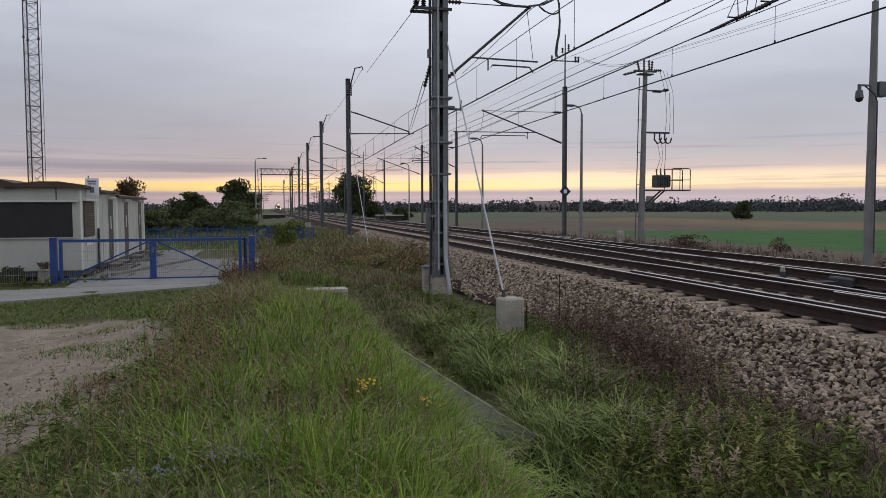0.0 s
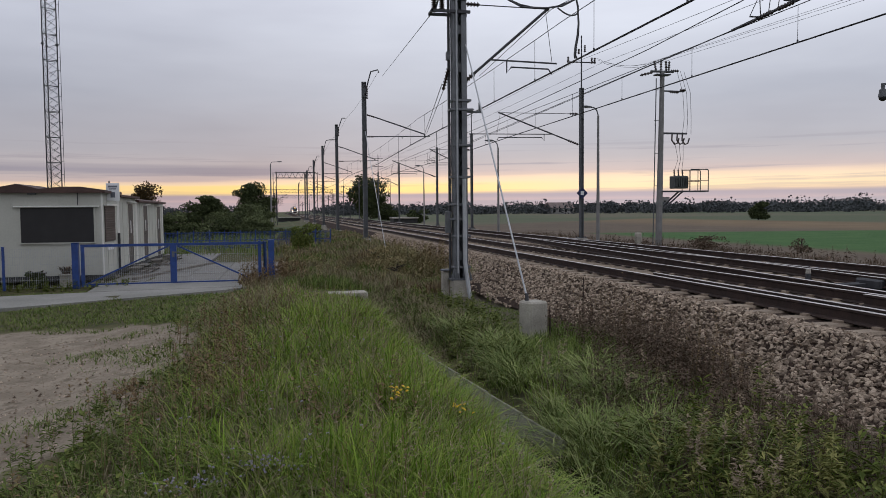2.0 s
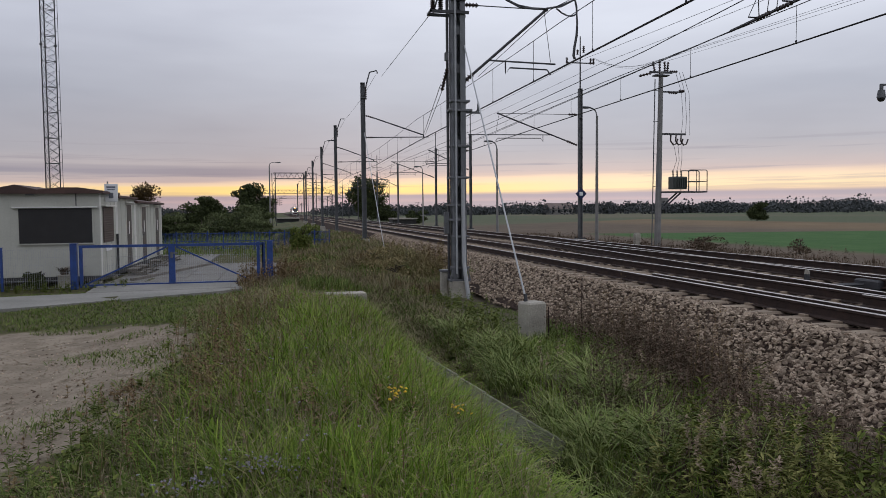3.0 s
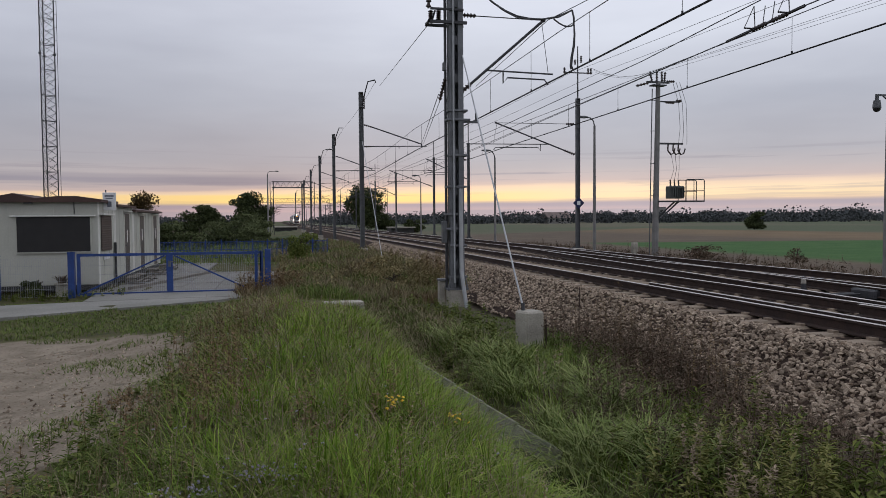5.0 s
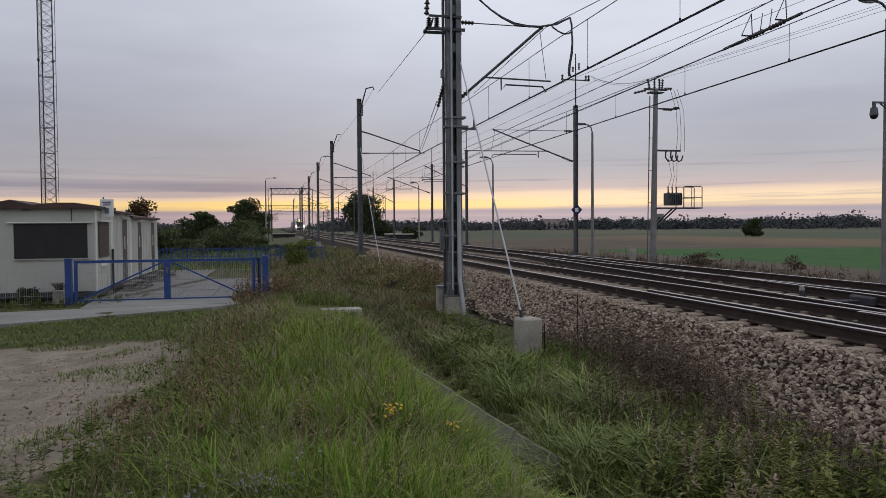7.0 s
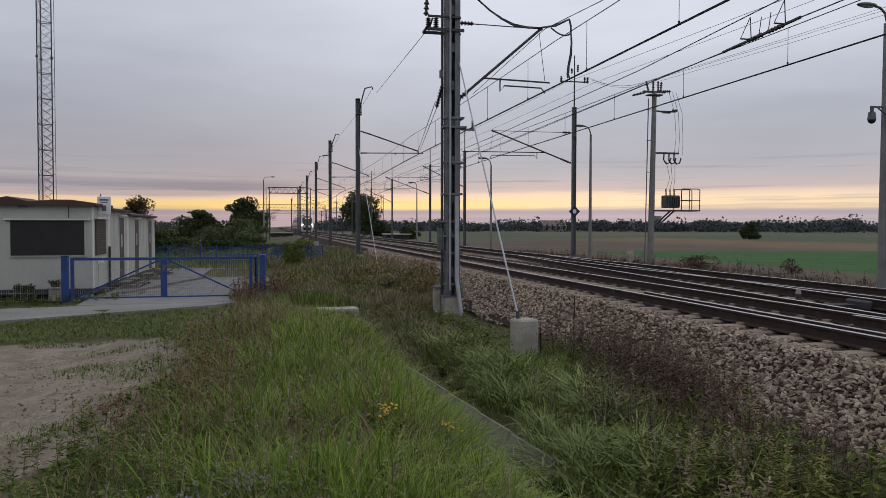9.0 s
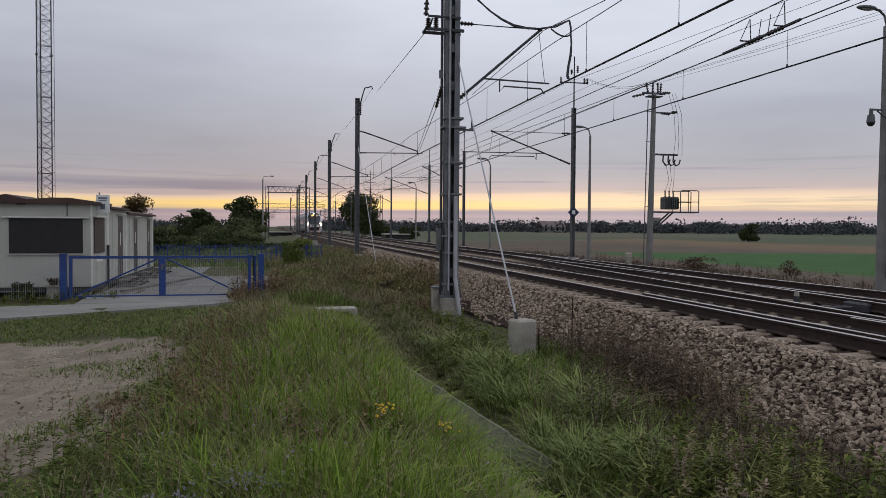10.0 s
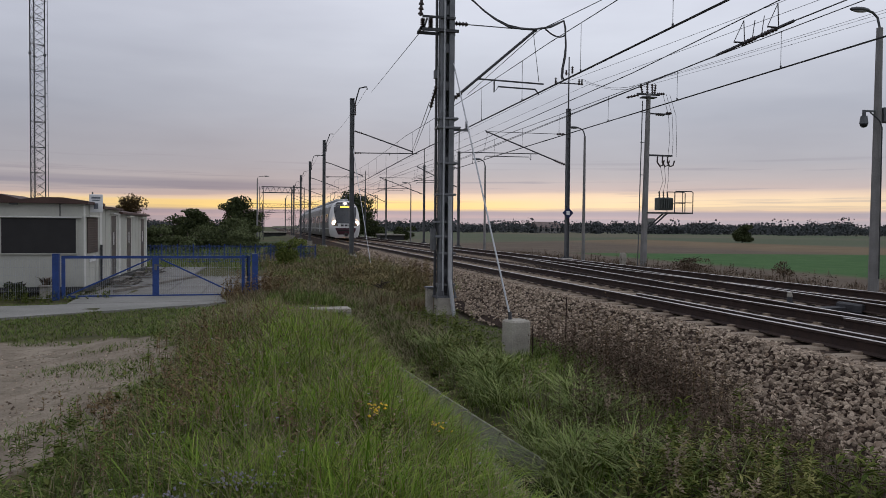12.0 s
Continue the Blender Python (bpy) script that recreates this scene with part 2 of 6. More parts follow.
# foliage paled to blue-grey: the haze of distance is put into the colour
M["far_wood"] = material("hazed_distant_foliage", (0.082, 0.088, 0.090), (0.070, 0.076, 0.078), 0.9, 0, 0.05, 0, 0.6, vary="island", spec=0.08)
M["house_wall"] = material("pale_rendered_wall", (0.26, 0.25, 0.24), (0.21, 0.205, 0.195), 0.85, 0, 0.6, 0.1, 6)
M["house_roof"] = material("grey_brown_roof_tiles", (0.20, 0.15, 0.135), (0.13, 0.10, 0.09), 0.8, 0, 0.8, 0.2, 6)
M["glass"] = material("dark_window_glass", (0.02, 0.022, 0.026), (0.015, 0.016, 0.02), 0.08, 0, 2, 0, spec=0.6)
M["train_white"] = material("white_train_paint", (0.62, 0.61, 0.60), (0.55, 0.54, 0.53), 0.45, 0, 1, 0, grain=0.12)
M["train_grey"] = material("grey_train_side_paint", (0.15, 0.145, 0.135), (0.11, 0.105, 0.10), 0.5, 0, 1, 0, grain=0.12)
M["train_roof"] = material("light_grey_train_roof", (0.40, 0.40, 0.41), (0.33, 0.33, 0.34), 0.5, 0.1, 1, 0, grain=0.12)
M["train_dark"] = material("black_train_underframe", (0.03, 0.028, 0.027), (0.02, 0.019, 0.018), 0.6, 0.2, 3, 0.1)
M["lamp_on"] = material("lit_headlamp", (1, 0.95, 0.85), (1, 0.95, 0.85), 0.3, 0, 1, 0, emit=(1.0, 0.62, 0.38), power=34.0)
M["display_on"] = material("lit_amber_display", (0.8, 0.4, 0.05), (0.8, 0.4, 0.05), 0.4, 0, 1, 0, emit=(1.0, 0.52, 0.08), power=2.2)
M["lamp_far"] = material("lit_small_lamp", (1, 0.6, 0.3), (1, 0.6, 0.3), 0.4, 0, 1, 0, emit=(1.0, 0.35, 0.15), power=2.0)
M["maroon"] = material("dark_maroon_paint", (0.075, 0.022, 0.035), (0.05, 0.016, 0.025), 0.4, 0, 1, 0)
M["lens"] = material("lamp_glass", (0.45, 0.46, 0.48), (0.38, 0.39, 0.41), 0.25, 0, 2, 0)


def ground_material():
    """Verge grass, bare earth by the camera, fields in strips beyond the railway."""
    m = bpy.data.materials.new("ground_soil_grass_fields")
    m.use_nodes = True
    n, l = m.node_tree.nodes, m.node_tree.links
    p = n["Principled BSDF"]
    p.inputs["Roughness"].default_value = 0.95
    p.inputs["Specular IOR Level"].default_value = 0.15
    tc = n.new("ShaderNodeTexCoord")
    sep = n.new("ShaderNodeSeparateXYZ")
    l.new(tc.outputs["Object"], sep.inputs[0])
    X, Y = sep.outputs[0], sep.outputs[1]

    def put(s, v):
        if isinstance(v, (int, float)):
            s.default_value = v
        elif isinstance(v, tuple):
            s.default_value = (*v, 1)
        else:
            l.new(v, s)

    def mt(op, a, b=0.0, c=0.0):
        k = n.new("ShaderNodeMath")
        k.operation = op
        for s, v in zip(k.inputs, (a, b, c)):
            put(s, v)
        return k.outputs[0]

    def mix(f, a, b):
        k = n.new("ShaderNodeMix")
        k.data_type = "RGBA"
        for s, v in zip((k.inputs[0], k.inputs[6], k.inputs[7]), (f, a, b)):
            put(s, v)
        return k.outputs[2]

    def nz(scale, detail=4.0):
        k = n.new("ShaderNodeTexNoise")
        k.inputs["Scale"].default_value, k.inputs["Detail"].default_value = scale, detail
        l.new(tc.outputs["Object"], k.inputs["Vector"])
        return k.outputs["Fac"]

    def step(v, lo, hi):
        k = n.new("ShaderNodeMapRange")
        k.interpolation_type = "SMOOTHSTEP"
        put(k.inputs[0], v)
        k.inputs[1].default_value, k.inputs[2].default_value = lo, hi
        return k.outputs[0]

    big, mid, small = nz(0.35), nz(2.2), nz(22.0, 5.0)
    verge = mix(step(mid, 0.35, 0.65), (0.040, 0.046, 0.016), (0.080, 0.080, 0.028))
    verge = mix(step(small, 0.45, 0.7), verge, (0.085, 0.062, 0.040))
    earth = mix(step(mid, 0.3, 0.7), (0.185, 0.150, 0.112), (0.275, 0.230, 0.175))
    earth = mix(step(small, 0.56, 0.68), earth, (0.135, 0.108, 0.08))
    earth = mix(mt("MULTIPLY", step(nz(6.0), 0.56, 0.66), 0.75), earth, (0.13, 0.105, 0.075))
    # bare patch: an ellipse with ragged edge
    ex = mt("DIVIDE", mt("ADD", X, 4.7), 3.6)
    ey = mt("DIVIDE", mt("SUBTRACT", Y, 8.9), 4.6)
    rr = mt("ADD", mt("POWER", mt("ABSOLUTE", ex), 3.0), mt("POWER", mt("ABSOLUTE", ey), 3.0))
    rag = mt("ADD", rr, mt("MULTIPLY", mt("SUBTRACT", mid, 0.5), 1.1))
    col = mix(step(rag, 1.1, 0.8), verge, earth)
    # soil of the ditch side next to the ballast
    side = mt("MULTIPLY", step(X, 2.6, 3.2), step(X, 6.5, 5.5))
    col = mix(side, col, mix(step(small, 0.4, 0.65), (0.065, 0.054, 0.038), (0.11, 0.09, 0.064)))
    # fields
    wob = mt("MULTIPLY", mt("SUBTRACT", nz(0.04), 0.5), 10.0)
    crop = mix(step(nz(0.5), 0.3, 0.7), (0.036, 0.092, 0.024), (0.052, 0.116, 0.032))
    dark = mix(step(nz(0.2), 0.3, 0.7), (0.098, 0.074, 0.054), (0.120, 0.092, 0.066))
    tan = mix(step(nz(0.15), 0.3, 0.7), (0.140, 0.098, 0.058), (0.178, 0.128, 0.075))
    field = mix(step(nz(0.012), 0.42, 0.58), (0.080, 0.095, 0.054), (0.112, 0.104, 0.068))
    tilled = mix(step(mt("ADD", X, wob), 42, 56), dark, tan)
    near_field = mt("MULTIPLY", step(mt("ADD", mt("SUBTRACT", Y, mt("MULTIPLY", X, 0.86)), wob), 79, 71), step(mt("ADD", X, wob), 78, 68))
    field = mix(near_field, field, tilled)
    sown = mt("MULTIPLY", step(mt("ADD", mt("ADD", Y, mt("MULTIPLY", X, 0.2)), mt("MULTIPLY", wob, 0.25)), 64.5, 61.5), step(mt("ADD", X, mt("MULTIPLY", mid, 3.0)), 25.5, 28.0))
    field = mix(sown, field, crop)
    edge = mix(step(mid, 0.35, 0.65), (0.060, 0.066, 0.030), (0.10, 0.085, 0.05))
    rightside = mix(step(mt("ADD", X, mt("MULTIPLY", mid, 3.0)), 17.5, 21.0), edge, field)
    col = mix(step(X, 13.2, 14.2), col, rightside)
    farleft = mix(step(nz(0.06), 0.4, 0.6), (0.060, 0.078, 0.034), (0.095, 0.088, 0.046))
    lf = mt("MULTIPLY", step(Y, 42, 60), step(X, 6, 2))
    col = mix(lf, col, farleft)
    l.new(col, p.inputs["Base Color"])
    bp = n.new("ShaderNodeBump")
    bp.inputs["Strength"].default_value, bp.inputs["Distance"].default_value = 0.6, 0.03
    l.new(small, bp.inputs["Height"])
    l.new(bp.outputs[0], p.inputs["Normal"])
    return m


M["ground"] = ground_material()


# ---- mesh tools ----
def part(name, bm, mat, parent=None, label="", smooth=False, at=None):
    """Links a bmesh as one mesh object, under its thing where given."""
    me = bpy.data.meshes.new(name)
    bm.to_mesh(me)
    bm.free()
    for mm in (mat if isinstance(mat, (list, tuple)) else [mat]):
        me.materials.append(mm)
    if smooth:
        me.polygons.foreach_set("use_smooth", [True] * len(me.polygons))
    ob = new(name, me)
    if parent:
        ob.parent = parent
    if at is not None:
        ob.matrix_basis = at
    if label:
        tagged(ob, label)
    return ob


def thing(name, label, category, at=None, group="", kind=""):
    ob = new(name)
    ob.empty_display_size = 0.2
    if at is not None:
        ob.matrix_basis = at
    return tagged(ob, label, category, group, kind)


def bx(bm, c, s, rot=(0, 0, 0), bevel=0.0, mi=0):
    """Box of size s about c."""
    m = Matrix.LocRotScale(Vector(c), Euler([radians(a) for a in rot]), Vector(s))
    vs = bmesh.ops.create_cube(bm, size=1.0, matrix=m)["verts"]
    fs = {f for v in vs for f in v.link_faces}
    for f in fs:
        f.material_index = mi
    if bevel:
        bmesh.ops.bevel(bm, geom=list({e for v in vs for e in v.link_edges}), offset=bevel, segments=1, affect="EDGES")
    return bm


def beam(bm, a, b, w, h=None, mi=0):
    """Square bar from a to b."""
    a, b = Vector(a), Vector(b)
    d = b - a
    q = d.to_track_quat("Z", "Y")
    m = Matrix.LocRotScale((a + b) / 2, q, Vector((w, h or w, d.length)))
    vs = bmesh.ops.create_cube(bm, size=1.0, matrix=m)["verts"]
    for f in {f for v in vs for f in v.link_faces}:
        f.material_index = mi
    return bm


def cy(bm, a, b, r0, r1=None, n=8, mi=0):
    """Round bar, tapered where r1 is given."""
    a, b = Vector(a), Vector(b)
    d = b - a
    m = Matrix.LocRotScale((a + b) / 2, d.to_track_quat("Z", "Y"), None)
    vs = bmesh.ops.create_cone(bm, cap_ends=True, segments=n, radius1=r0, radius2=r0 if r1 is None else r1, depth=d.length, matrix=m)["verts"]
    for f in {f for v in vs for f in v.link_faces}:
        f.material_index = mi
    return bm


def run(bm, pts, r, n=6):
    """Bent round bar through points."""
    pts = [Vector(p) for p in pts]
    rings = []
    for i, p in enumerate(pts):
        d = (pts[min(i + 1, len(pts) - 1)] - pts[max(i - 1, 0)]).normalized()
        side = d.cross(Vector((0.31, 0.90, 0.30))).normalized()
        up = side.cross(d)
        rings.append([bm.verts.new(p + (side * math.cos(k * 2 * math.pi / n) + up * math.sin(k * 2 * math.pi / n)) * r) for k in range(n)])
    for ra, rb in zip(rings, rings[1:]):
        for k in range(n):
            bm.faces.new((ra[k], ra[(k + 1) % n], rb[(k + 1) % n], rb[k]))
    bm.faces.new(rings[0][::-1])
    bm.faces.new(rings[-1])
    return bm


def ball(bm, c, r, sx=1, sy=1, sz=1, sub=2):
    bmesh.ops.create_icosphere(bm, subdivisions=sub, radius=r, matrix=Matrix.LocRotScale(Vector(c), None, Vector((sx, sy, sz))))
    return bm


def insulator(bm, a, b, r, sheds=5, n=8):
    """Turned rod with flared sheds, one closed surface."""
    a, b = Vector(a), Vector(b)
    q = (b - a).to_track_quat("Z", "Y")
    prof = [(0.0, 0.45)]
    for i in range(sheds):
        prof += [((i + k) / sheds, v) for k, v in ((0.2, 0.45), (0.3, 1.0), (0.5, 0.85), (0.8, 0.5))]
    prof.append((1.0, 0.45))
    rings = []
    for u, k in prof:
        c = a.lerp(b, u)
        rings.append([bm.verts.new(c + q @ Vector((r * k * math.cos(j * 2 * math.pi / n), r * k * math.sin(j * 2 * math.pi / n), 0))) for j in range(n)])
    for ra, rb in zip(rings, rings[1:]):
        for j in range(n):
            bm.faces.new((ra[j], ra[(j + 1) % n], rb[(j + 1) % n], rb[j]))
    bm.faces.new(rings[0][::-1])
    bm.faces.new(rings[-1])
    return bm


def B():
    return bmesh.new()


def soup(name, verts, faces, mat, label="", category="", kind="stuff", parent=None, smooth=False):
    me = bpy.data.meshes.new(name)
    me.from_pydata(verts, [], faces)
    me.materials.append(mat)
    if smooth:
        me.polygons.foreach_set("use_smooth", [True] * len(me.polygons))
    ob = new(name, me)
    if parent:
        ob.parent = parent
    return tagged(ob, label, category, "", kind)

# ---- ground, ballast, tracks ----
PROFILE = [(-400, 0.0), (-6, 0.0), (-3.0, 0.08), (-1.4, 0.26), (-0.3, 0.40), (0.75, 0.40), (1.3, 0.21), (1.78, -0.22), (2.02, -0.52), (2.58, -0.54), (2.80, -0.30), (3.4, -0.13), (4.4, -0.02),
           (5.2, -0.06), (6.1, 0.36), (13.2, 0.40), (14.6, 0.15), (18, 0.02), (24, 0.0), (4000, 0.0)]
PX, PZ = zip(*PROFILE)


def smooth(v, lo, hi):
    t = min(1.0, max(0.0, (v - lo) / (hi - lo)))
    return t * t * (3 - 2 * t)


def ground_z(x, y):
    z = float(np.interp(x, PX, PZ))
    if -3.5 < x < 4.2:
        k = smooth(y, 11, 20)
        z = z * (1 - k) + min(z, 0) * 0.35 * k
        if x > 0.3:
            z += 0.28 * smooth(y, 24, 34) * smooth(x, 0.3, 2.5)
    if 2.8 < x < 5.6:
        z -= 0.20 * smooth(y, 12.5, 17) * (1 - smooth(y, 21, 26)) * smooth(x, 2.9, 3.8) * (1 - smooth(x, 4.9, 5.5))
        z += 0.12 * smooth(y, 22, 30) * smooth(x, 3.6, 4.8) * (1 - smooth(x, 5.2, 5.6))
    if -30 < x < 4.5 and y < 60:
        z += 0.045 * noise.noise((x * 0.9, y * 0.7, 0)) + 0.02 * noise.noise((x * 3.1, y * 2.7, 5))
    far = math.hypot(x, y)
    if far > 200 and x > 30:
        z += 3.0 * smooth(far, 600, 1600)
    return z


def build_ground():
    xs = list(np.arange(-9, 5.2, 0.22)) + [5.6, 5.9, 9, 13.2, 13.9, 14.6, 16, 18, 21, 24, 28, 34, 42, 55, 75, 100, 140, 200, 280, 400, 600, 900, 1400, 2200, 4000]
    xs = [-4000, -2200, -1400, -900, -600, -400, -280, -200, -140, -100, -70, -50, -36, -27, -20, -15, -11.5] + xs
    ys = [-4000, -1500, -600, -250, -100, -50, -25, -12, -6, -3, -1] + list(np.arange(0, 24, 0.3)) + list(np.arange(24, 50, 1.0))
    ys += [52, 56, 62, 70, 80, 95, 110, 130, 160, 200, 260, 340, 450, 600, 800, 1100, 1600, 2400, 4000]
    v = [(float(x), float(y), ground_z(x, y)) for y in ys for x in xs]
    w = len(xs)
    f = [(j * w + i, j * w + i + 1, (j + 1) * w + i + 1, (j + 1) * w + i) for j in range(len(ys) - 1) for i in range(w - 1)]
    soup("ground", v, f, M["ground"], "uneven grassy verge, bare trodden earth and flat farm fields", "ground", "structure", smooth=True)


build_ground()

RAIL_Z = 0.75
N_RAILS, F_RAILS = (6.80, 8.31), (10.80, 12.31)
Y0, Y1 = -30.0, 900.0


BED_X, BED_Z = (4.9, 6.02, 6.3, 13.0, 13.4, 14.5), (-0.12, 0.56, 0.545, 0.535, 0.55, 0.10)


def bed_z(x):
    return float(np.interp(x, BED_X, BED_Z))


# sheet under the loose stones, coloured dark as the shade between them
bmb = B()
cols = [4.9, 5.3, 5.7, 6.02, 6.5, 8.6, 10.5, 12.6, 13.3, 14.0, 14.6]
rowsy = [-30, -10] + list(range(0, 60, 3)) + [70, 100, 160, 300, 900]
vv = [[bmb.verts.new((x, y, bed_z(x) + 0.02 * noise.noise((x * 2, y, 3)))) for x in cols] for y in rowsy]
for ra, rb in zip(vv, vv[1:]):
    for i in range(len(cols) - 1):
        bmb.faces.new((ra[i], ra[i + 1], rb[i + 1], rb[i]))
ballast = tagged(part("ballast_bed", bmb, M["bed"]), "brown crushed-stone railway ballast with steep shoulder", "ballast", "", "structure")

PROF = [(-0.075, -0.172), (0.075, -0.172), (0.075, -0.160), (0.012, -0.140), (0.010, -0.045), (0.036, -0.034), (0.036, -0.004), (0.028, 0.0),
        (-0.028, 0.0), (-0.036, -0.004), (-0.036, -0.034), (-0.010, -0.045), (-0.012, -0.140), (-0.075, -0.160)]


def rail(name, a, b, parent, label="", z=RAIL_Z, shiny=True):
    """Flat-bottomed rail from a to b in plan, its running surface worn bright."""
    bm = B()
    a, b = Vector((*a, z)), Vector((*b, z))
    d = (b - a).normalized()
    side = Vector((d.y, -d.x, 0))
    rings = []
    n = max(1, int((b - a).length / 60))
    for k in range(n + 1):
        p = a.lerp(b, k / n)
        rings.append([bm.verts.new(p + side * u + Vector((0, 0, w))) for u, w in PROF])
    for ra, rb in zip(rings, rings[1:]):
        for i in range(len(PROF)):
            j = (i + 1) % len(PROF)
            f = bm.faces.new((ra[i], ra[j], rb[j], rb[i]))
            f.material_index = 1 if shiny and i in (6, 7, 8) else 0
    bm.faces.new(rings[0]), bm.faces.new(rings[-1][::-1])
    bmesh.ops.recalc_face_normals(bm, faces=bm.faces)
    return part(name, bm, [M["rail_side"], M["rail_top"]], parent, label)


def sleeper_mesh(half):
    bm = B()
    bx(bm, (0, 0, 0), (half * 2, 0.26, 0.16), bevel=0.03)
    for s in (-0.755, 0.755):
        bx(bm, (s - 0.11, 0, 0.095), (0.07, 0.12, 0.035))
        bx(bm, (s + 0.11, 0, 0.095), (0.07, 0.12, 0.035))
    me = bpy.data.meshes.new("sleeper")
    bm.to_mesh(me)
    bm.free()
    me.materials.append(M["sleeper"])
    return me


def track(label, rails, y_near, y_far):
    t = thing("railway_track", label, "track", group="railway tracks")
    for x in rails:
        rail("rail", (x, Y0), (x, Y1), t)
    return t


near_track = track("straight railway track with bright worn rails on sleepers", N_RAILS, 0, 60)
far_track = track("second straight railway track beside an inner crossover", F_RAILS, 0, 60)
cross = thing("crossover_track", "diverging turnout rails crossing between the two tracks", "track", group="railway tracks")
rail("rail", (10.76, 31.5), (6.98, -9.0), cross)
rail("rail", (12.20, 31.5), (8.49, -9.0), cross)
rail("check_rail", (7.12, 13.2), (7.02, -4.0), cross, "worn inner guard rail")
rail("check_rail", (8.16, 9.0), (8.10, -1.0), cross)

# sleepers: single pieces along the near stretch, joined further off
SLM = sleeper_mesh(1.27)
for t, xc in ((near_track, 7.555), (far_track, 11.555)):
    for k in range(150):
        y = -6.0 + 0.6 * k
        o = new("sleeper", SLM)
        o.parent = t
        o.matrix_basis = pose(xc + random.uniform(-0.04, 0.04), y + random.uniform(-0.03, 0.03), 0.492, 0, 0, random.uniform(-0.8, 0.8))
    v, f = [], []
    for k in range(600):
        y = 84.0 + 0.6 * k
        i = len(v)
        v += [(xc + sx * 1.28, y + sy * 0.13, z) for z in (0.42, 0.575) for sx, sy in ((-1, -1), (1, -1), (1, 1), (-1, 1))]
        f += [(i + 4, i + 5, i + 6, i + 7), (i, i + 1, i + 5, i + 4), (i + 1, i + 2, i + 6, i + 5), (i + 2, i + 3, i + 7, i + 6), (i + 3, i, i + 4, i + 7)]
    soup("far_sleepers", v, f, M["sleeper"], "", "", "stuff", t)

# point machine between the rails
pm = thing("point_machine", "low grey point machine box between the tracks", "point machine", pose(10.35, 11.2, 0.52))
bm = B()
bx(bm, (0, 0, 0.10), (0.30, 0.6, 0.18), bevel=0.03)
part("housing", bm, M["steel_dark"], pm)
bm = B()
bx(bm, (0.05, 0, 0.205), (0.16, 0.3, 0.03), bevel=0.01)
part("lid", bm, M["concrete"], pm)
bm = B()
cy(bm, (-0.2, 0, 0.1), (-1.6, 0, 0.1), 0.02)
cy(bm, (-0.2, 0.15, 0.1), (-1.6, 0.15, 0.1), 0.02)
part("throw_rod", bm, M["steel_dark"], pm)
bal = thing("marker_stub", "small pale stub by the point machine", "marker", pose(9.95, 12.4, 0.5))
bm = B()
cy(bm, (0, 0, 0), (0, 0, 0.22), 0.06, 0.05, 10)
part("post", bm, M["steel_dark"], bal)
bm = B()
cy(bm, (0, 0, 0.22), (0, 0, 0.30), 0.055, 0.04, 10)
part("cap", bm, M["concrete"], bal)

# ---- overhead line ----
def h_mast(at, height, foundation=0.5, w=0.24, sunk=0.9, label="", lean=0.0):
    """Steel H-section mast on a concrete block."""
    t = thing("catenary_mast", label, "mast", at, "catenary masts")
    bm = B()
    for s in (-1, 1):
        bx(bm, (s * w * 0.5, 0, height / 2), (0.022, w, height))
    bx(bm, (0, 0, height / 2), (w, 0.014, height))
    k = 1.2
    while k < height:
        bx(bm, (0, 0, k), (w * 1.12, w * 1.05, 0.04))
        k += 1.7
    bx(bm, (0, 0, height + 0.02), (w * 1.15, w * 1.15, 0.04))
    part("column", bm, M["steel"], t)
    bm = B()
    bx(bm, (0, 0, foundation * 0.5 - sunk * 0.5), (0.52, 0.52, foundation + sunk), bevel=0.03)
    part("foundation", bm, M["concrete"], t, "grey concrete footing block")
    bm = B()
    bx(bm, (0, 0, foundation + 0.02), (0.44, 0.44, 0.04))
    pt = part("base_plate", bm, M["steel_dark"], t)
    for sx in (-1, 1):
        for sy in (-1, 1):
            bm = B()
            cy(bm, (sx * 0.17, sy * 0.17, foundation), (sx * 0.17, sy * 0.17, foundation + 0.12), 0.02)
            part("anchor_bolt", bm, M["steel_dark"], pt)
    return t


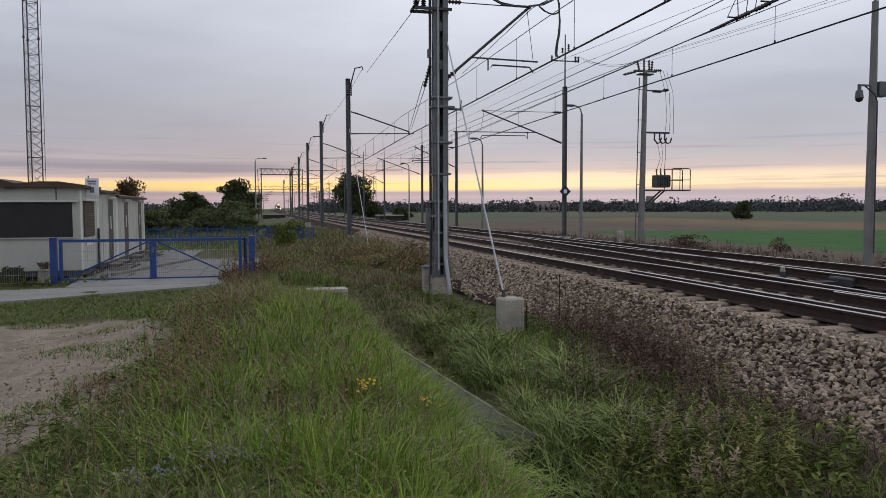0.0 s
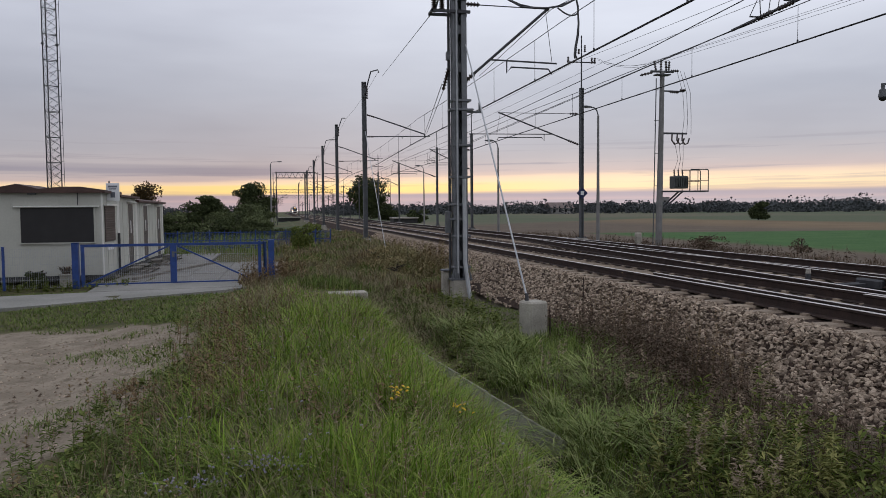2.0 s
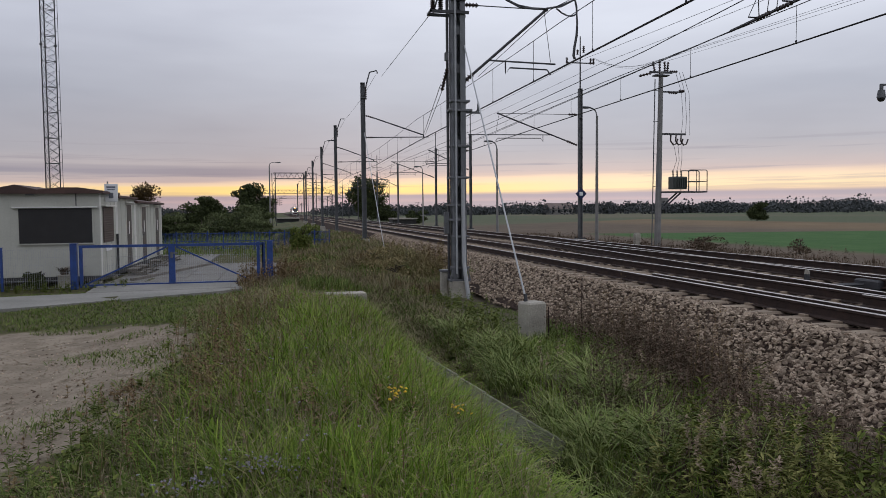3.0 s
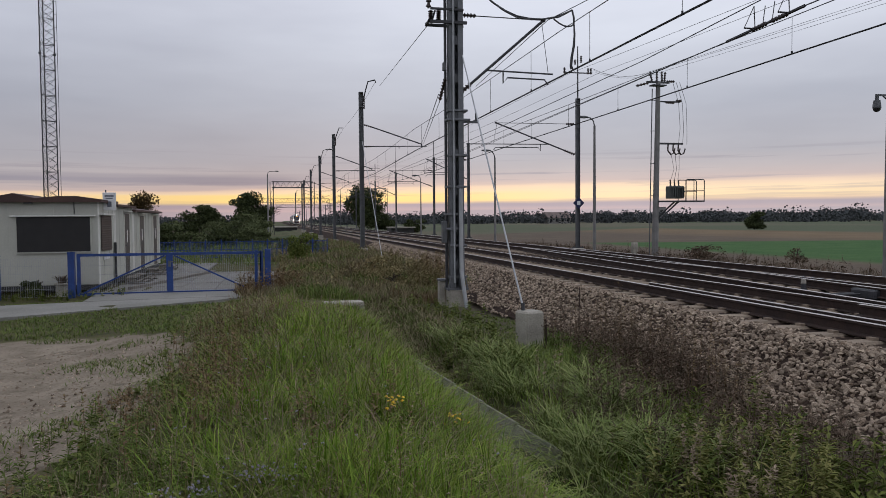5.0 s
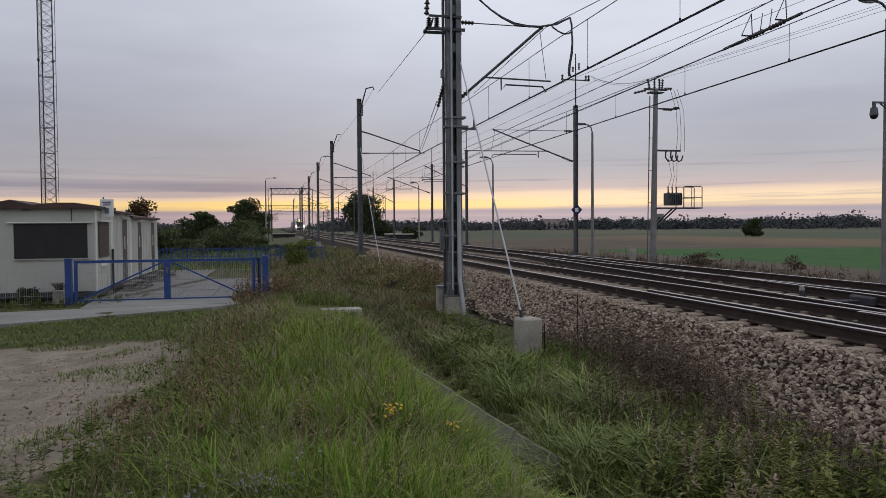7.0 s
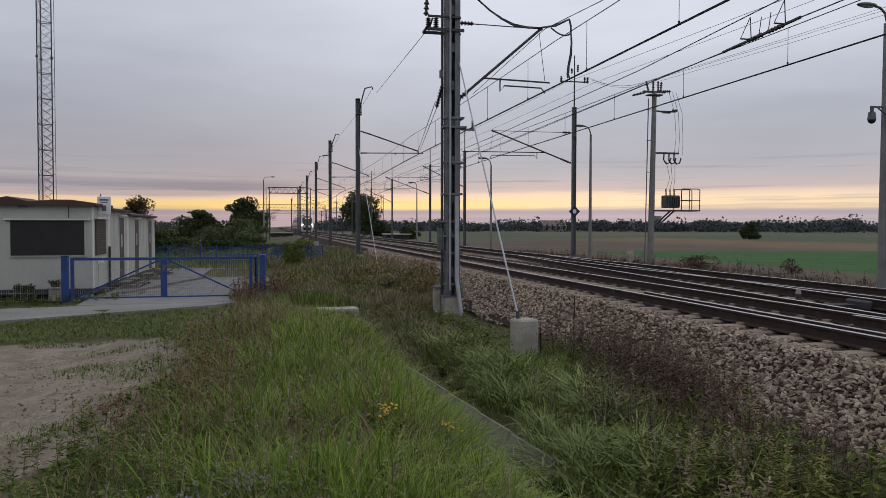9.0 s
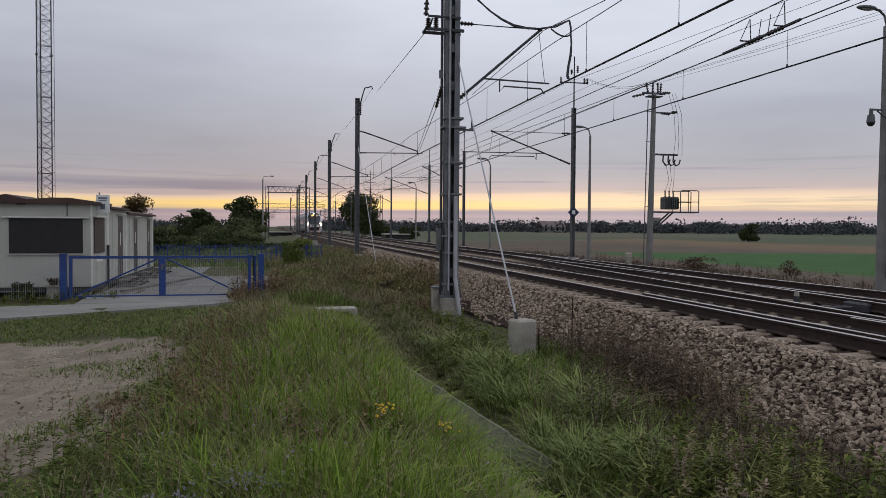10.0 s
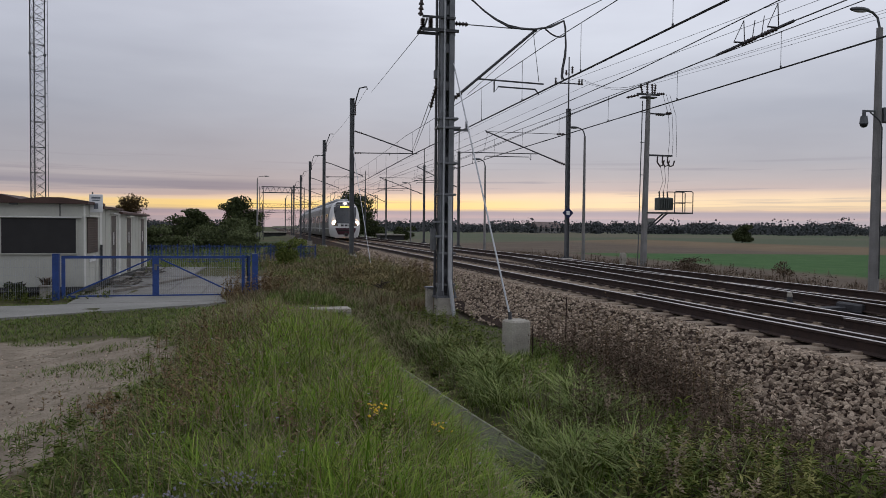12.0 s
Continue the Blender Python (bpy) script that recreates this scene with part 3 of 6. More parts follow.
def cantilever(t, side, reach, z_low=5.2, z_top=7.2, z_reg=5.85, extra=0.25):
    """Bracket over the track: diagonal tube, tie, registration arm and insulators. side: +1 to the right."""
    s, r = side, reach
    tip = Vector((s * r, 0, z_top))
    foot = Vector((s * 0.16, 0, z_low))
    bm = B()
    cy(bm, foot.lerp(tip, 0.12), tip, 0.035, None, 8)
    ball(bm, tip, 0.06, sub=1)
    part("diagonal_tube", bm, M["steel_dark"], t)
    bm = B()
    insulator(bm, foot, foot.lerp(tip, 0.14), 0.07, 5)
    part("insulator", bm, M["insul"], t)
    bm = B()
    insulator(bm, (s * 0.2, 0, z_top + 0.02), (s * 0.62, 0, z_top + 0.02), 0.065, 5)
    part("insulator", bm, M["insul"], t)
    bm = B()
    cy(bm, (s * 0.1, 0, z_top + 0.02), tip, 0.014, None, 6)
    part("tie_rod", bm, M["steel_dark"], t)
    k = (z_reg - z_low) / (z_top - z_low)
    a = foot.lerp(tip, k)
    bm = B()
    e = Vector((s * (r + extra), 0, z_reg - 0.04))
    cy(bm, a, e, 0.022, None, 6)
    cy(bm, (s * (r + 0.12), 0, z_reg), (s * (r - 0.06), 0, z_top), 0.008, None, 5)
    part("registration_tube", bm, M["steel_dark"], t)
    bm = B()
    m = a.x + s * 0.45
    run(bm, [(m, 0, z_reg - 0.02), (m, 0, z_reg - 0.32), (m + s * 0.12, 0, z_reg - 0.17), (s * (r + 0.02), 0, z_reg - 0.19), (s * (r + 0.12), 0, z_reg - 0.32)], 0.02)
    part("steady_arm", bm, M["steel_dark"], t)


def pull_off(t, r):
    """Bracket whose tie slopes down to the tip of a level tube."""
    tip = Vector((r, 0, 6.1))
    bm = B()
    cy(bm, (0.55, 0, 6.97), tip, 0.034, None, 8)
    part("tie_tube", bm, M["steel_dark"], t)
    bm = B()
    cy(bm, (0.5, 0, 5.94), (r + 0.28, 0, 6.0), 0.026, None, 8)
    bx(bm, (r, 0, 6.05), (0.06, 0.06, 0.16))
    part("level_tube", bm, M["steel_dark"], t)
    for a, b in (((0.14, 0, 7.08), (0.55, 0, 6.97)), ((0.14, 0, 5.93), (0.5, 0, 5.94))):
        bm = B()
        insulator(bm, a, b, 0.06, 4)
        part("insulator", bm, M["insul"], t)
    bm = B()
    m = r * 0.62
    run(bm, [(m, 0, 5.97), (m, 0, 5.86)], 0.02)
    part("hanger", bm, M["steel_dark"], t)


LEFT = [(18.4, 0), (39.2, 1), (58.6, 0), (78.0, 1), (98.9, 0), (124.0, 1), (134.0, 0), (180.0, 1)]
MX = 4.40

# twin mast nearest the camera
t = thing("catenary_mast", "tall twin steel catenary mast bolted to a concrete block", "mast", pose(MX, 18.4, -0.2), "catenary masts")
H1 = 9.1
for x0, x1, dy in ((-0.12, 0.02, 0.0), (0.10, 0.24, 0.0)):
    bm = B()
    web = x0 + 0.008 if x0 < 0 else x1 - 0.008
    bx(bm, (web, dy, H1 / 2 + 0.4), (0.016, 0.28, H1))
    for s in (-1, 1):
        bx(bm, ((x0 + x1) / 2, dy + s * 0.14, H1 / 2 + 0.4), (x1 - x0, 0.018, H1), bevel=0.004)
    part("column", bm, M["steel_light"], t)
bm = B()
bx(bm, (-0.17, 0.12, H1 / 2 + 0.5), (0.055, 0.10, H1 + 0.2), bevel=0.01)
part("side_tube", bm, M["steel_dark"], t)
# added dark strip, so the gap between the channels reads dark, not see-through
bm = B()
bx(bm, (0.06, 0.105, H1 / 2 + 0.4), (0.075, 0.012, H1))
part("dark_gap_fill", bm, M["steel_dark"], t)
z = 1.05
while z < 9.2:
    for y in (-0.118, 0.125):
        bm = B()
        bx(bm, (0.06, y, z), (0.10, 0.012, 0.22))
        part("batten", bm, M["steel"], t)
    z += 0.95
for z, lo, hi in ((0.75, -0.16, 0.30), (1.55, -0.15, 0.30), (1.98, -0.22, 0.16), (2.35, -0.22, 0.32), (3.05, -0.20, 0.30), (3.85, -0.14, 0.34), (4.75, -0.20, 0.40), (4.98, -0.16, 0.34)):
    bm = B()
    bx(bm, ((lo + hi) / 2, -0.165, z), (hi - lo, 0.03, 0.055), bevel=0.006)
    bx(bm, ((lo + hi) / 2, 0.165, z), (hi - lo, 0.03, 0.055), bevel=0.006)
    for e in (lo + 0.015, hi - 0.015):
        bx(bm, (e, 0, z), (0.028, 0.34, 0.05))
        cy(bm, (e, -0.21, z), (e, -0.17, z), 0.018, None, 6)
    part("clamp_band", bm, M["steel_light"], t)
bm = B()
bx(bm, (0.05, 0, -0.08), (0.46, 0.42, 1.0), bevel=0.03)
part("foundation", bm, M["concrete"], t, "weathered concrete footing block")
bm = B()
bx(bm, (-0.27, 0.30, 0.05), (0.16, 0.26, 1.15), bevel=0.02)
part("rear_foundation", bm, M["concrete"], t)
bm = B()
bx(bm, (0.06, 0, 0.44), (0.56, 0.40, 0.04))
pt = part("base_plate", bm, M["steel_light"], t)
bm = B()
bx(bm, (-0.24, 0.24, 0.66), (0.30, 0.24, 0.04))
part("rear_plate", bm, M["steel_light"], t)
for sx in (-0.18, 0.30):
    for sy in (-0.16, 0.15):
        bm = B()
        cy(bm, (sx, sy, 0.40), (sx, sy, 0.56), 0.025)
        part("anchor_bolt", bm, M["steel_light"], pt)
for x0, x1 in ((-0.20, -0.09), (0.0, -0.05), (0.12, 0.17), (0.32, 0.21)):
    bm = B()
    beam(bm, (x0, -0.17, 0.46), (x1, -0.17, 0.86), 0.022)
    part("gusset", bm, M["steel_light"], pt)
bm = B()
run(bm, [(0.13, -0.22, 3.0), (0.14, -0.22, 0.9), (0.16, -0.27, 0.62), (0.24, -0.36, -0.08)], 0.052, 8)
part("cable_duct", bm, M["pipe"], t, "light grey plastic cable duct")
bm = B()
run(bm, [(-0.035, -0.19, 9.0), (-0.035, -0.19, 0.6)], 0.022, 6)
part("cable_pipe", bm, M["pipe"], t)
bm = B()
bx(bm, (-0.25, 0.02, 1.9), (0.11, 0.2, 0.56), bevel=0.01)
part("junction_box", bm, M["steel"], t)
bm = B()
bx(bm, (-0.22, 0, 6.1), (0.08, 0.12, 0.2))
part("junction_box", bm, M["steel"], t)
bm = B()
bx(bm, (-0.17, -0.17, 7.18), (1.0, 0.06, 0.07))
bx(bm, (-0.17, 0.19, 7.18), (1.0, 0.06, 0.07))
bx(bm, (-0.18, -0.17, 7.50), (0.85, 0.05, 0.05))
bx(bm, (-0.65, 0, 7.18), (0.05, 0.4, 0.05))
beam(bm, (-0.55, 0, 7.18), (-0.45, 0, 7.5), 0.04)
part("cross_arm", bm, M["steel_dark"], t)
for a, b in (((-0.56, 0, 7.22), (-0.56, 0, 7.5)), ((-0.36, 0, 7.22), (-0.36, 0, 7.52)), ((-0.62, 0, 7.55), (-0.58, 0, 8.3))):
    bm = B()
    insulator(bm, a, b, 0.075, 6)
    part("insulator", bm, M["insul"], t)
bm = B()
insulator(bm, (-0.20, 0, 5.8), (-0.28, 0.3, 5.3), 0.06, 7)
part("strain_insulator", bm, M["insul"], t)
bm = B()
bx(bm, (0.3, 0.05, 4.72), (0.75, 0.05, 0.05))
cy(bm, (0.62, 0.05, 4.72), (0.62, 0.05, 4.95), 0.03)
part("side_bracket", bm, M["steel"], t)
cantilever(t, 1, 2.45, 5.42, 7.40, 6.05)

for k, (y, alt) in enumerate(LEFT[1:]):
    t = h_mast(pose(MX, y, 0.0), 8.75, 0.55, w=0.21, label="slim grey steel catenary mast on a concrete footing beside the track")
    pull_off(t, 3.25 if k == 0 else 3.0)
    bm = B()
    run(bm, [(0.05, 0, 8.1), (0.25, 0, 8.9), (0.38, 0, 9.35), (0.75, 0, 9.45), (0.80, 0, 9.3)] if k % 2 == 0 else [(0.05, 0, 8.2), (0.3, 0, 8.9), (0.45, 0, 9.3), (0.72, 0, 9.3)], 0.035)
    part("horn", bm, M["steel_dark"], t)
    bm = B()
    insulator(bm, (0.16, -0.05, 7.9), (0.16, -0.05, 8.6), 0.06, 6)
    part("insulator", bm, M["insul"], t)
    if k == 1:
        bm = B()
        bx(bm, (-0.3, 0, 7.6), (0.6, 0.06, 0.06))
        part("cross_arm", bm, M["steel_dark"], t)

RIGHT = [(34.5, 0), (56.0, 1), (69.0, 0), (92.0, 1), (112.0, 0), (140.0, 1), (175.0, 0)]
FX = 14.65
for k, (y, alt) in enumerate(RIGHT):
    t = h_mast(pose(FX, y, 0.25), 7.7, 0.3, w=0.17, label="grey steel catenary mast on the field side of the railway")
    cantilever(t, -1, 4.25 if alt == 0 else 3.3, 4.96, 6.45, 5.45, 1.5 if k == 0 else 0.25)
    if k == 0:
        bm = B()
        cy(bm, (0, 0, 7.7), (0, 0, 10.3), 0.04, 0.03)
        bx(bm, (0, 0, 9.0), (1.5, 0.05, 0.05))
        part("pole_extension", bm, M["steel_dark"], t)
        for dx, a, b in ((-0.7, 8.95, 9.25), (0.55, 8.95, 9.25), (0.7, 8.95, 9.25), (0.18, 9.5, 9.85), (-0.14, 9.4, 9.65)):
            bm = B()
            insulator(bm, (dx, 0, a), (dx, 0, b), 0.07, 4)
            part("insulator", bm, M["insul"], t)
        bm = B()
        bx(bm, (-0.02, -0.16, 2.55), (0.42, 0.015, 0.42), (0, 45, 0))
        part("diamond_plate", bm, M["sign_blue"], t, "dark blue diamond sign plate")
        bm = B()
        bx(bm, (-0.02, -0.172, 2.55), (0.17, 0.008, 0.19))
        part("sign_symbol", bm, M["sign_white"], t)
    else:
        bm = B()
        if k == 4:
            bx(bm, (0, 0, 8.5), (1.5, 0.06, 0.06))
            bx(bm, (0, 0, 9.7), (1.5, 0.06, 0.06))
            cy(bm, (0, 0, 7.7), (0, 0, 10.3), 0.05)
        cy(bm, (0, 0, 7.7), (0, 0, 9.3), 0.035)
        part("pole_extension", bm, M["steel_dark"], t)


# wires
def wire(name, pts, r, label, group="overhead wires", sag=0.0, droppers=None):
    """Taut wire through its supports, each span hanging by sag."""
    w = thing(name, label, "wire", group=group)
    bm = B()
    line_pts = []
    for a, b in zip(pts, pts[1:]):
        a, b = Vector(a), Vector(b)
        n = 8 if sag else 1
        line_pts += [a.lerp(b, i / n) - Vector((0, 0, 4 * sag * (i / n) * (1 - i / n))) for i in range(0 if not line_pts else 1, n + 1)]
    run(bm, line_pts, r, 5)
    part("strand", bm, M["wire"], w)
    return w


def zig(xc, ys, first, amp=0.25):
    return [xc + (amp if (i + first) % 2 else -amp) for i in range(len(ys))]


def line(xc, ys, z_contact, z_mess, sag, first, straight, near_x):
    xs = [near_x if y < straight else x for x, y in zip(zig(xc, ys, first), ys)]
    for dx in (-0.022, 0.022):
        wire("contact_wire", [(x + dx, y, z_contact) for x, y in zip(xs, ys)], 0.012, "grooved contact wire above the rails")
    m = wire("messenger_wire", [(x, y, z_mess) for x, y in zip(xs, ys)], 0.011, "sagging carrier wire with thin droppers", sag=sag)
    for (xa, ya), (xb, yb) in zip(zip(xs, ys), zip(xs[1:], ys[1:])):
        n = max(2, int((yb - ya) / 4.0))
        for i in range(n):
            u = (i + 0.5) / n
            if yb > 130:
                continue
            x, y = xa + (xb - xa) * u, ya + (yb - ya) * u
            z = z_mess - 4 * sag * u * (1 - u)
            bm = B()
            cy(bm, (x, y, z_contact), (x, y, z), 0.007, None, 4)
            bx(bm, (x, y, z_contact + 0.03), (0.03, 0.03, 0.07))
            part("dropper", bm, M["wire"], m)


NY = [-22.0, -2.0] + [y for y, _ in LEFT] + [260.0, 420.0]
FY = [-30.0, -5.0] + [y for y, _ in RIGHT] + [260.0, 420.0]
line(7.35, NY, 5.72, 6.90, 0.05, 1, 40, 7.24)
line(11.4, FY, 5.72, 6.62, 0.06, 0, 35, 11.46)
# feeder and return wires
wire("feeder_wire", [(5.2, 39.2, 9.4), (5.2, 58.6, 9.3), (5.2, 78, 9.3), (5.2, 99, 9.3), (5.2, 180, 9.3)], 0.008, "feeder wire strung between mast tops", sag=0.2)
wire("feeder_wire", [(3.74, 18.4, 6.9), (5.4, 39.2, 9.15)], 0.009, "slanting feeder wire from a cross arm to the next mast")
wire("feeder_wire", [(19.5, -25, 9.2), (14.2, 34.5, 9.2), (14.2, 92, 9.3), (14.2, 175, 9.2)], 0.008, "thin feeder wire strung between mast tops", sag=0.15)
wire("feeder_wire", [(18.8, -25, 9.1), (15.6, 34.5, 9.2), (15.2, 92, 9.3), (15.2, 175, 9.2)], 0.008, "thin feeder wire strung between mast tops", sag=0.15)
wire("feeder_wire", [(10.27, -25, 7.6), (10.27, 0, 7.18), (10.27, 13.3, 6.75), (10.27, 19.5, 6.52), (10.3, 34.5, 6.35), (10.9, 92, 6.6), (10.9, 175, 6.6)], 0.013, "parallel carrier wire above the crossover")
wire("contact_wire", [(10.22, -25, 6.45), (10.22, 12.9, 6.18), (10.22, 15.5, 6.08), (11.25, 58, 5.8)], 0.010, "contact wire above the crossover")
wire("carrier_wire", [(9.0, -20, 7.45), (7.5, 15.7, 7.27), (6.95, 18.4, 7.20), (7.2, 26.4, 6.92)], 0.010, "carrier wire tied to the bracket tip")
for dx in (-0.05, 0.05):
    wire("stay_wire", [(4.14 + dx, 18.7, 5.25), (7.66 + dx, 39.0, 6.12)], 0.010, "thin stay wire between mast and next bracket")
wire("contact_wire", [(10.3, -25, 6.45), (10.3, 12.9, 6.22), (10.3, 15.5, 6.12), (11.2, 57.5, 5.9)], 0.012, "carrier wire through the section insulator")
# slack jumper loops near the camera-side mast
for pts in ([(4.85, 18.4, 8.2), (5.12, 18.4, 7.85), (5.5, 18.4, 7.57), (5.8, 18.4, 7.40), (6.11, 18.4, 7.28), (6.45, 18.4, 7.23), (6.81, 18.4, 7.23), (7.21, 18.4, 7.31), (7.65, 18.4, 7.51)],
            [(4.80, 18.35, 8.25), (5.06, 18.35, 7.89), (5.42, 18.35, 7.59), (5.75, 18.35, 7.38), (6.11, 18.35, 7.22), (6.5, 18.35, 7.19), (6.85, 18.35, 7.22), (7.25, 18.35, 7.29), (7.63, 18.35, 7.49)],
            [(7.13, 18.4, 7.25), (7.29, 18.4, 7.14), (7.42, 18.4, 7.085), (7.53, 18.4, 7.07), (7.62, 18.4, 7.09), (7.69, 18.4, 7.14)],
            [(7.65, 18.4, 7.51), (7.70, 18.4, 7.32), (7.70, 18.4, 7.14), (7.72, 18.4, 6.9), (7.71, 18.4, 6.58), (7.65, 18.4, 6.28), (7.63, 18.4, 6.05), (7.67, 18.4, 5.95)],
            [(7.63, 18.36, 7.49), (7.67, 18.36, 7.3), (7.68, 18.36, 7.1), (7.69, 18.36, 6.85), (7.66, 18.36, 6.55), (7.60, 18.36, 6.25), (7.58, 18.36, 6.05), (7.60, 18.36, 5.95)]):
    w = thing("jumper_cable", "slack black jumper cable hanging between wires", "cable", group="overhead wires")
    bm = B()
    run(bm, pts, 0.020)
    part("strand", bm, M["steel_dark"], w)
# guy wire, anchor block
gw = thing("guy_wire", "taut pale guy rod from mast to anchor block", "guy wire")
bm = B()
cy(bm, (3.86, 11.35, 0.54), (4.62, 18.3, 6.2), 0.016, None, 6)
part("rod", bm, M["pipe"], gw)
ab = thing("anchor_block", "weathered square concrete anchor block in the weeds", "concrete block", pose(3.96, 11.35, -0.25, 0, 0, 14))
bm = B()
bx(bm, (0, 0, 0.37), (0.35, 0.35, 0.8), bevel=0.03)
part("block", bm, M["concrete"], ab)
bm = B()
run(bm, [(-0.13, -0.02, 0.78), (-0.13, 0.0, 0.9)], 0.03)
part("anchor_eye", bm, M["steel_dark"], ab)
for sx, sy, hh in ((4.20, 11.25, 0.55), (4.13, 11.05, 0.45), (4.80, 11.3, 1.0)):
    st = thing("iron_stake", "thin rusty iron stake standing in the weeds", "stake", pose(sx, sy, bed_z(sx) - 0.12), "stakes")
    bm = B()
    cy(bm, (0, 0, 0), (0.01, 0, hh + 0.12), 0.009, None, 6)
    part("rod", bm, M["rail_side"], st)
gw2 = thing("guy_wire", "taut pale guy rod from mast to anchor block", "guy wire")
bm = B()
cy(bm, (4.35, 31.0, 0.1), (4.42, 39.0, 6.2), 0.016, None, 6)
part("rod", bm, M["pipe"], gw2)
gs = thing("anchor_block", "low concrete anchor slab beside the mast", "concrete block", pose(4.35, 30.9, 0.0))
bm = B()
bx(bm, (0, 0, 0.08), (0.7, 0.35, 0.3), bevel=0.03)
part("block", bm, M["concrete"], gs)
# section insulator on the line
si = thing("section_insulator", "black section insulator bar hung by short stays", "insulator")
bm = B()
pa, pb = Vector((10.3, 15.5, 6.12)), Vector((10.3, 12.9, 6.22))
cy(bm, pa, pb, 0.035, None, 6)
part("bar", bm, M["steel_dark"], si)
for u in (0.40, 0.83):
    p = pa.lerp(pb, u)
    foot, apex = p + Vector((-0.27, 0, 0)), Vector((10.27, p.y, 6.60 + 0.12 * u))
    bm = B()
    cy(bm, foot, p, 0.018, None, 5)
    cy(bm, foot, apex, 0.009, None, 5)
    cy(bm, p, apex, 0.012, None, 5)
    part("stay", bm, M["steel_dark"], si)
for u in (0.5, 0.62):
    p = pa.lerp(pb, u)
    bm = B()
    cy(bm, p, p + Vector((0.06, 0.0, 0.42)), 0.010, None, 5)
    part("horn", bm, M["steel_dark"], si)
for u in (0.36, 0.62):
    bm = B()
    insulator(bm, pa.lerp(pb, u), pa.lerp(pb, u + 0.2), 0.055, 5)
    part("insulator_rod", bm, M["insul"], si)

# ---- site cabins, yard, gate ----
SX_, FY_ = -4.94, 22.30


def cabin(y0, y1, depth, top, label, doors, ridge):
    t = thing("site_cabin", label, "portable cabin", pose(SX_, y0, 0), "site cabins")
    d = y1 - y0 - 0.03
    bm = B()
    bx(bm, (-depth / 2, d / 2, (0.27 + top) / 2), (depth, d, top - 0.27), bevel=0.012)
    part("wall", bm, M["cabin"], t)
    bm = B()
    bx(bm, (-depth / 2, d / 2, 0.2), (depth - 0.04, d - 0.04, 0.15))
    part("base_frame", bm, M["plinth"], t)
    for px in (-0.2, -depth * 0.5, -depth + 0.2):
        for py in (0.2, d - 0.2):
            bm = B()
            bx(bm, (px, py, 0.06), (0.3, 0.25, 0.14), bevel=0.01)
            part("footing", bm, M["concrete"], t)
    # corner posts and panel ribs
    for a, b in ((0.004, 0.06), (0.004, d - 0.06)):
        bm = B()
        bx(bm, (a, b, (0.27 + top) / 2), (0.03, 0.13, top - 0.27), bevel=0.008)
        part("corner_post", bm, M["trim"], t)
    n = int(d / 0.6)
    joints = [((0.004, i * d / n, (0.3 + top) / 2), (0.012, 0.05, top - 0.36)) for i in range(1, n)]
    joints += [((-i * 1.15, -0.003, (0.3 + top) / 2), (0.04, 0.008, top - 0.36)) for i in range(1, int(depth / 1.15))]
    for c, s in joints:
        bm = B()
        bx(bm, c, s)
        part("panel_joint", bm, M["cabin"], t)
    # roof sheet, uneven along its front edge
    bm = B()
    pts = [(0.14, top + 0.02)] + ridge + [(-depth - 0.1, top + 0.03)]
    rings = []
    for y in (-0.16, d * 0.5, d + 0.02):
        lo = [bm.verts.new((x, y, top - 0.02)) for x, _ in pts]
        hi = [bm.verts.new((x, y, z + 0.03)) for x, z in pts]
        rings.append((lo, hi))
    for (l0, h0), (l1, h1) in zip(rings, rings[1:]):
        for i in range(len(pts) - 1):
            bm.faces.new((h0[i], h0[i + 1], h1[i + 1], h1[i]))
            bm.faces.new((l0[i + 1], l0[i], l1[i], l1[i + 1]))
        bm.faces.new((l0[0], h0[0], h1[0], l1[0]))
        bm.faces.new((h0[-1], l0[-1], l1[-1], h1[-1]))
    for lo, hi in (rings[0], rings[-1]):
        for i in range(len(pts) - 1):
            bm.faces.new((lo[i], lo[i + 1], hi[i + 1], hi[i]))
    bmesh.ops.recalc_face_normals(bm, faces=bm.faces)
    part("roof", bm, M["roof"], t, "red-brown sheet roof with uneven edge")
    for dy, dw, dh in doors:
        bm = B()
        for s in (-1, 1):
            bx(bm, (0.012, dy + s * (dw / 2 + 0.03), 0.3 + dh / 2), (0.04, 0.05, dh + 0.06))
        bx(bm, (0.012, dy, 0.33 + dh), (0.04, dw + 0.12, 0.05))
        bx(bm, (0.06, dy, 0.37 + dh), (0.16, dw + 0.2, 0.03))
        part("door_frame", bm, M["trim"], t)
        bm = B()
        bx(bm, (0.012, dy, 0.31 + dh / 2), (0.026, dw, dh))
        dr = part("door", bm, M["door"], t, "closed dark brown door")
        bm = B()
        bx(bm, (0.028, dy, 1.55), (0.012, 0.10, 0.42))
        part("door_window", bm, M["sign_white"], dr)
        bm = B()
        run(bm, [(0.03, dy - dw * 0.36, 1.25), (0.07, dy - dw * 0.36, 1.25), (0.07, dy - dw * 0.36 + 0.1, 1.25)], 0.012)
        part("handle", bm, M["steel"], dr)
    return t


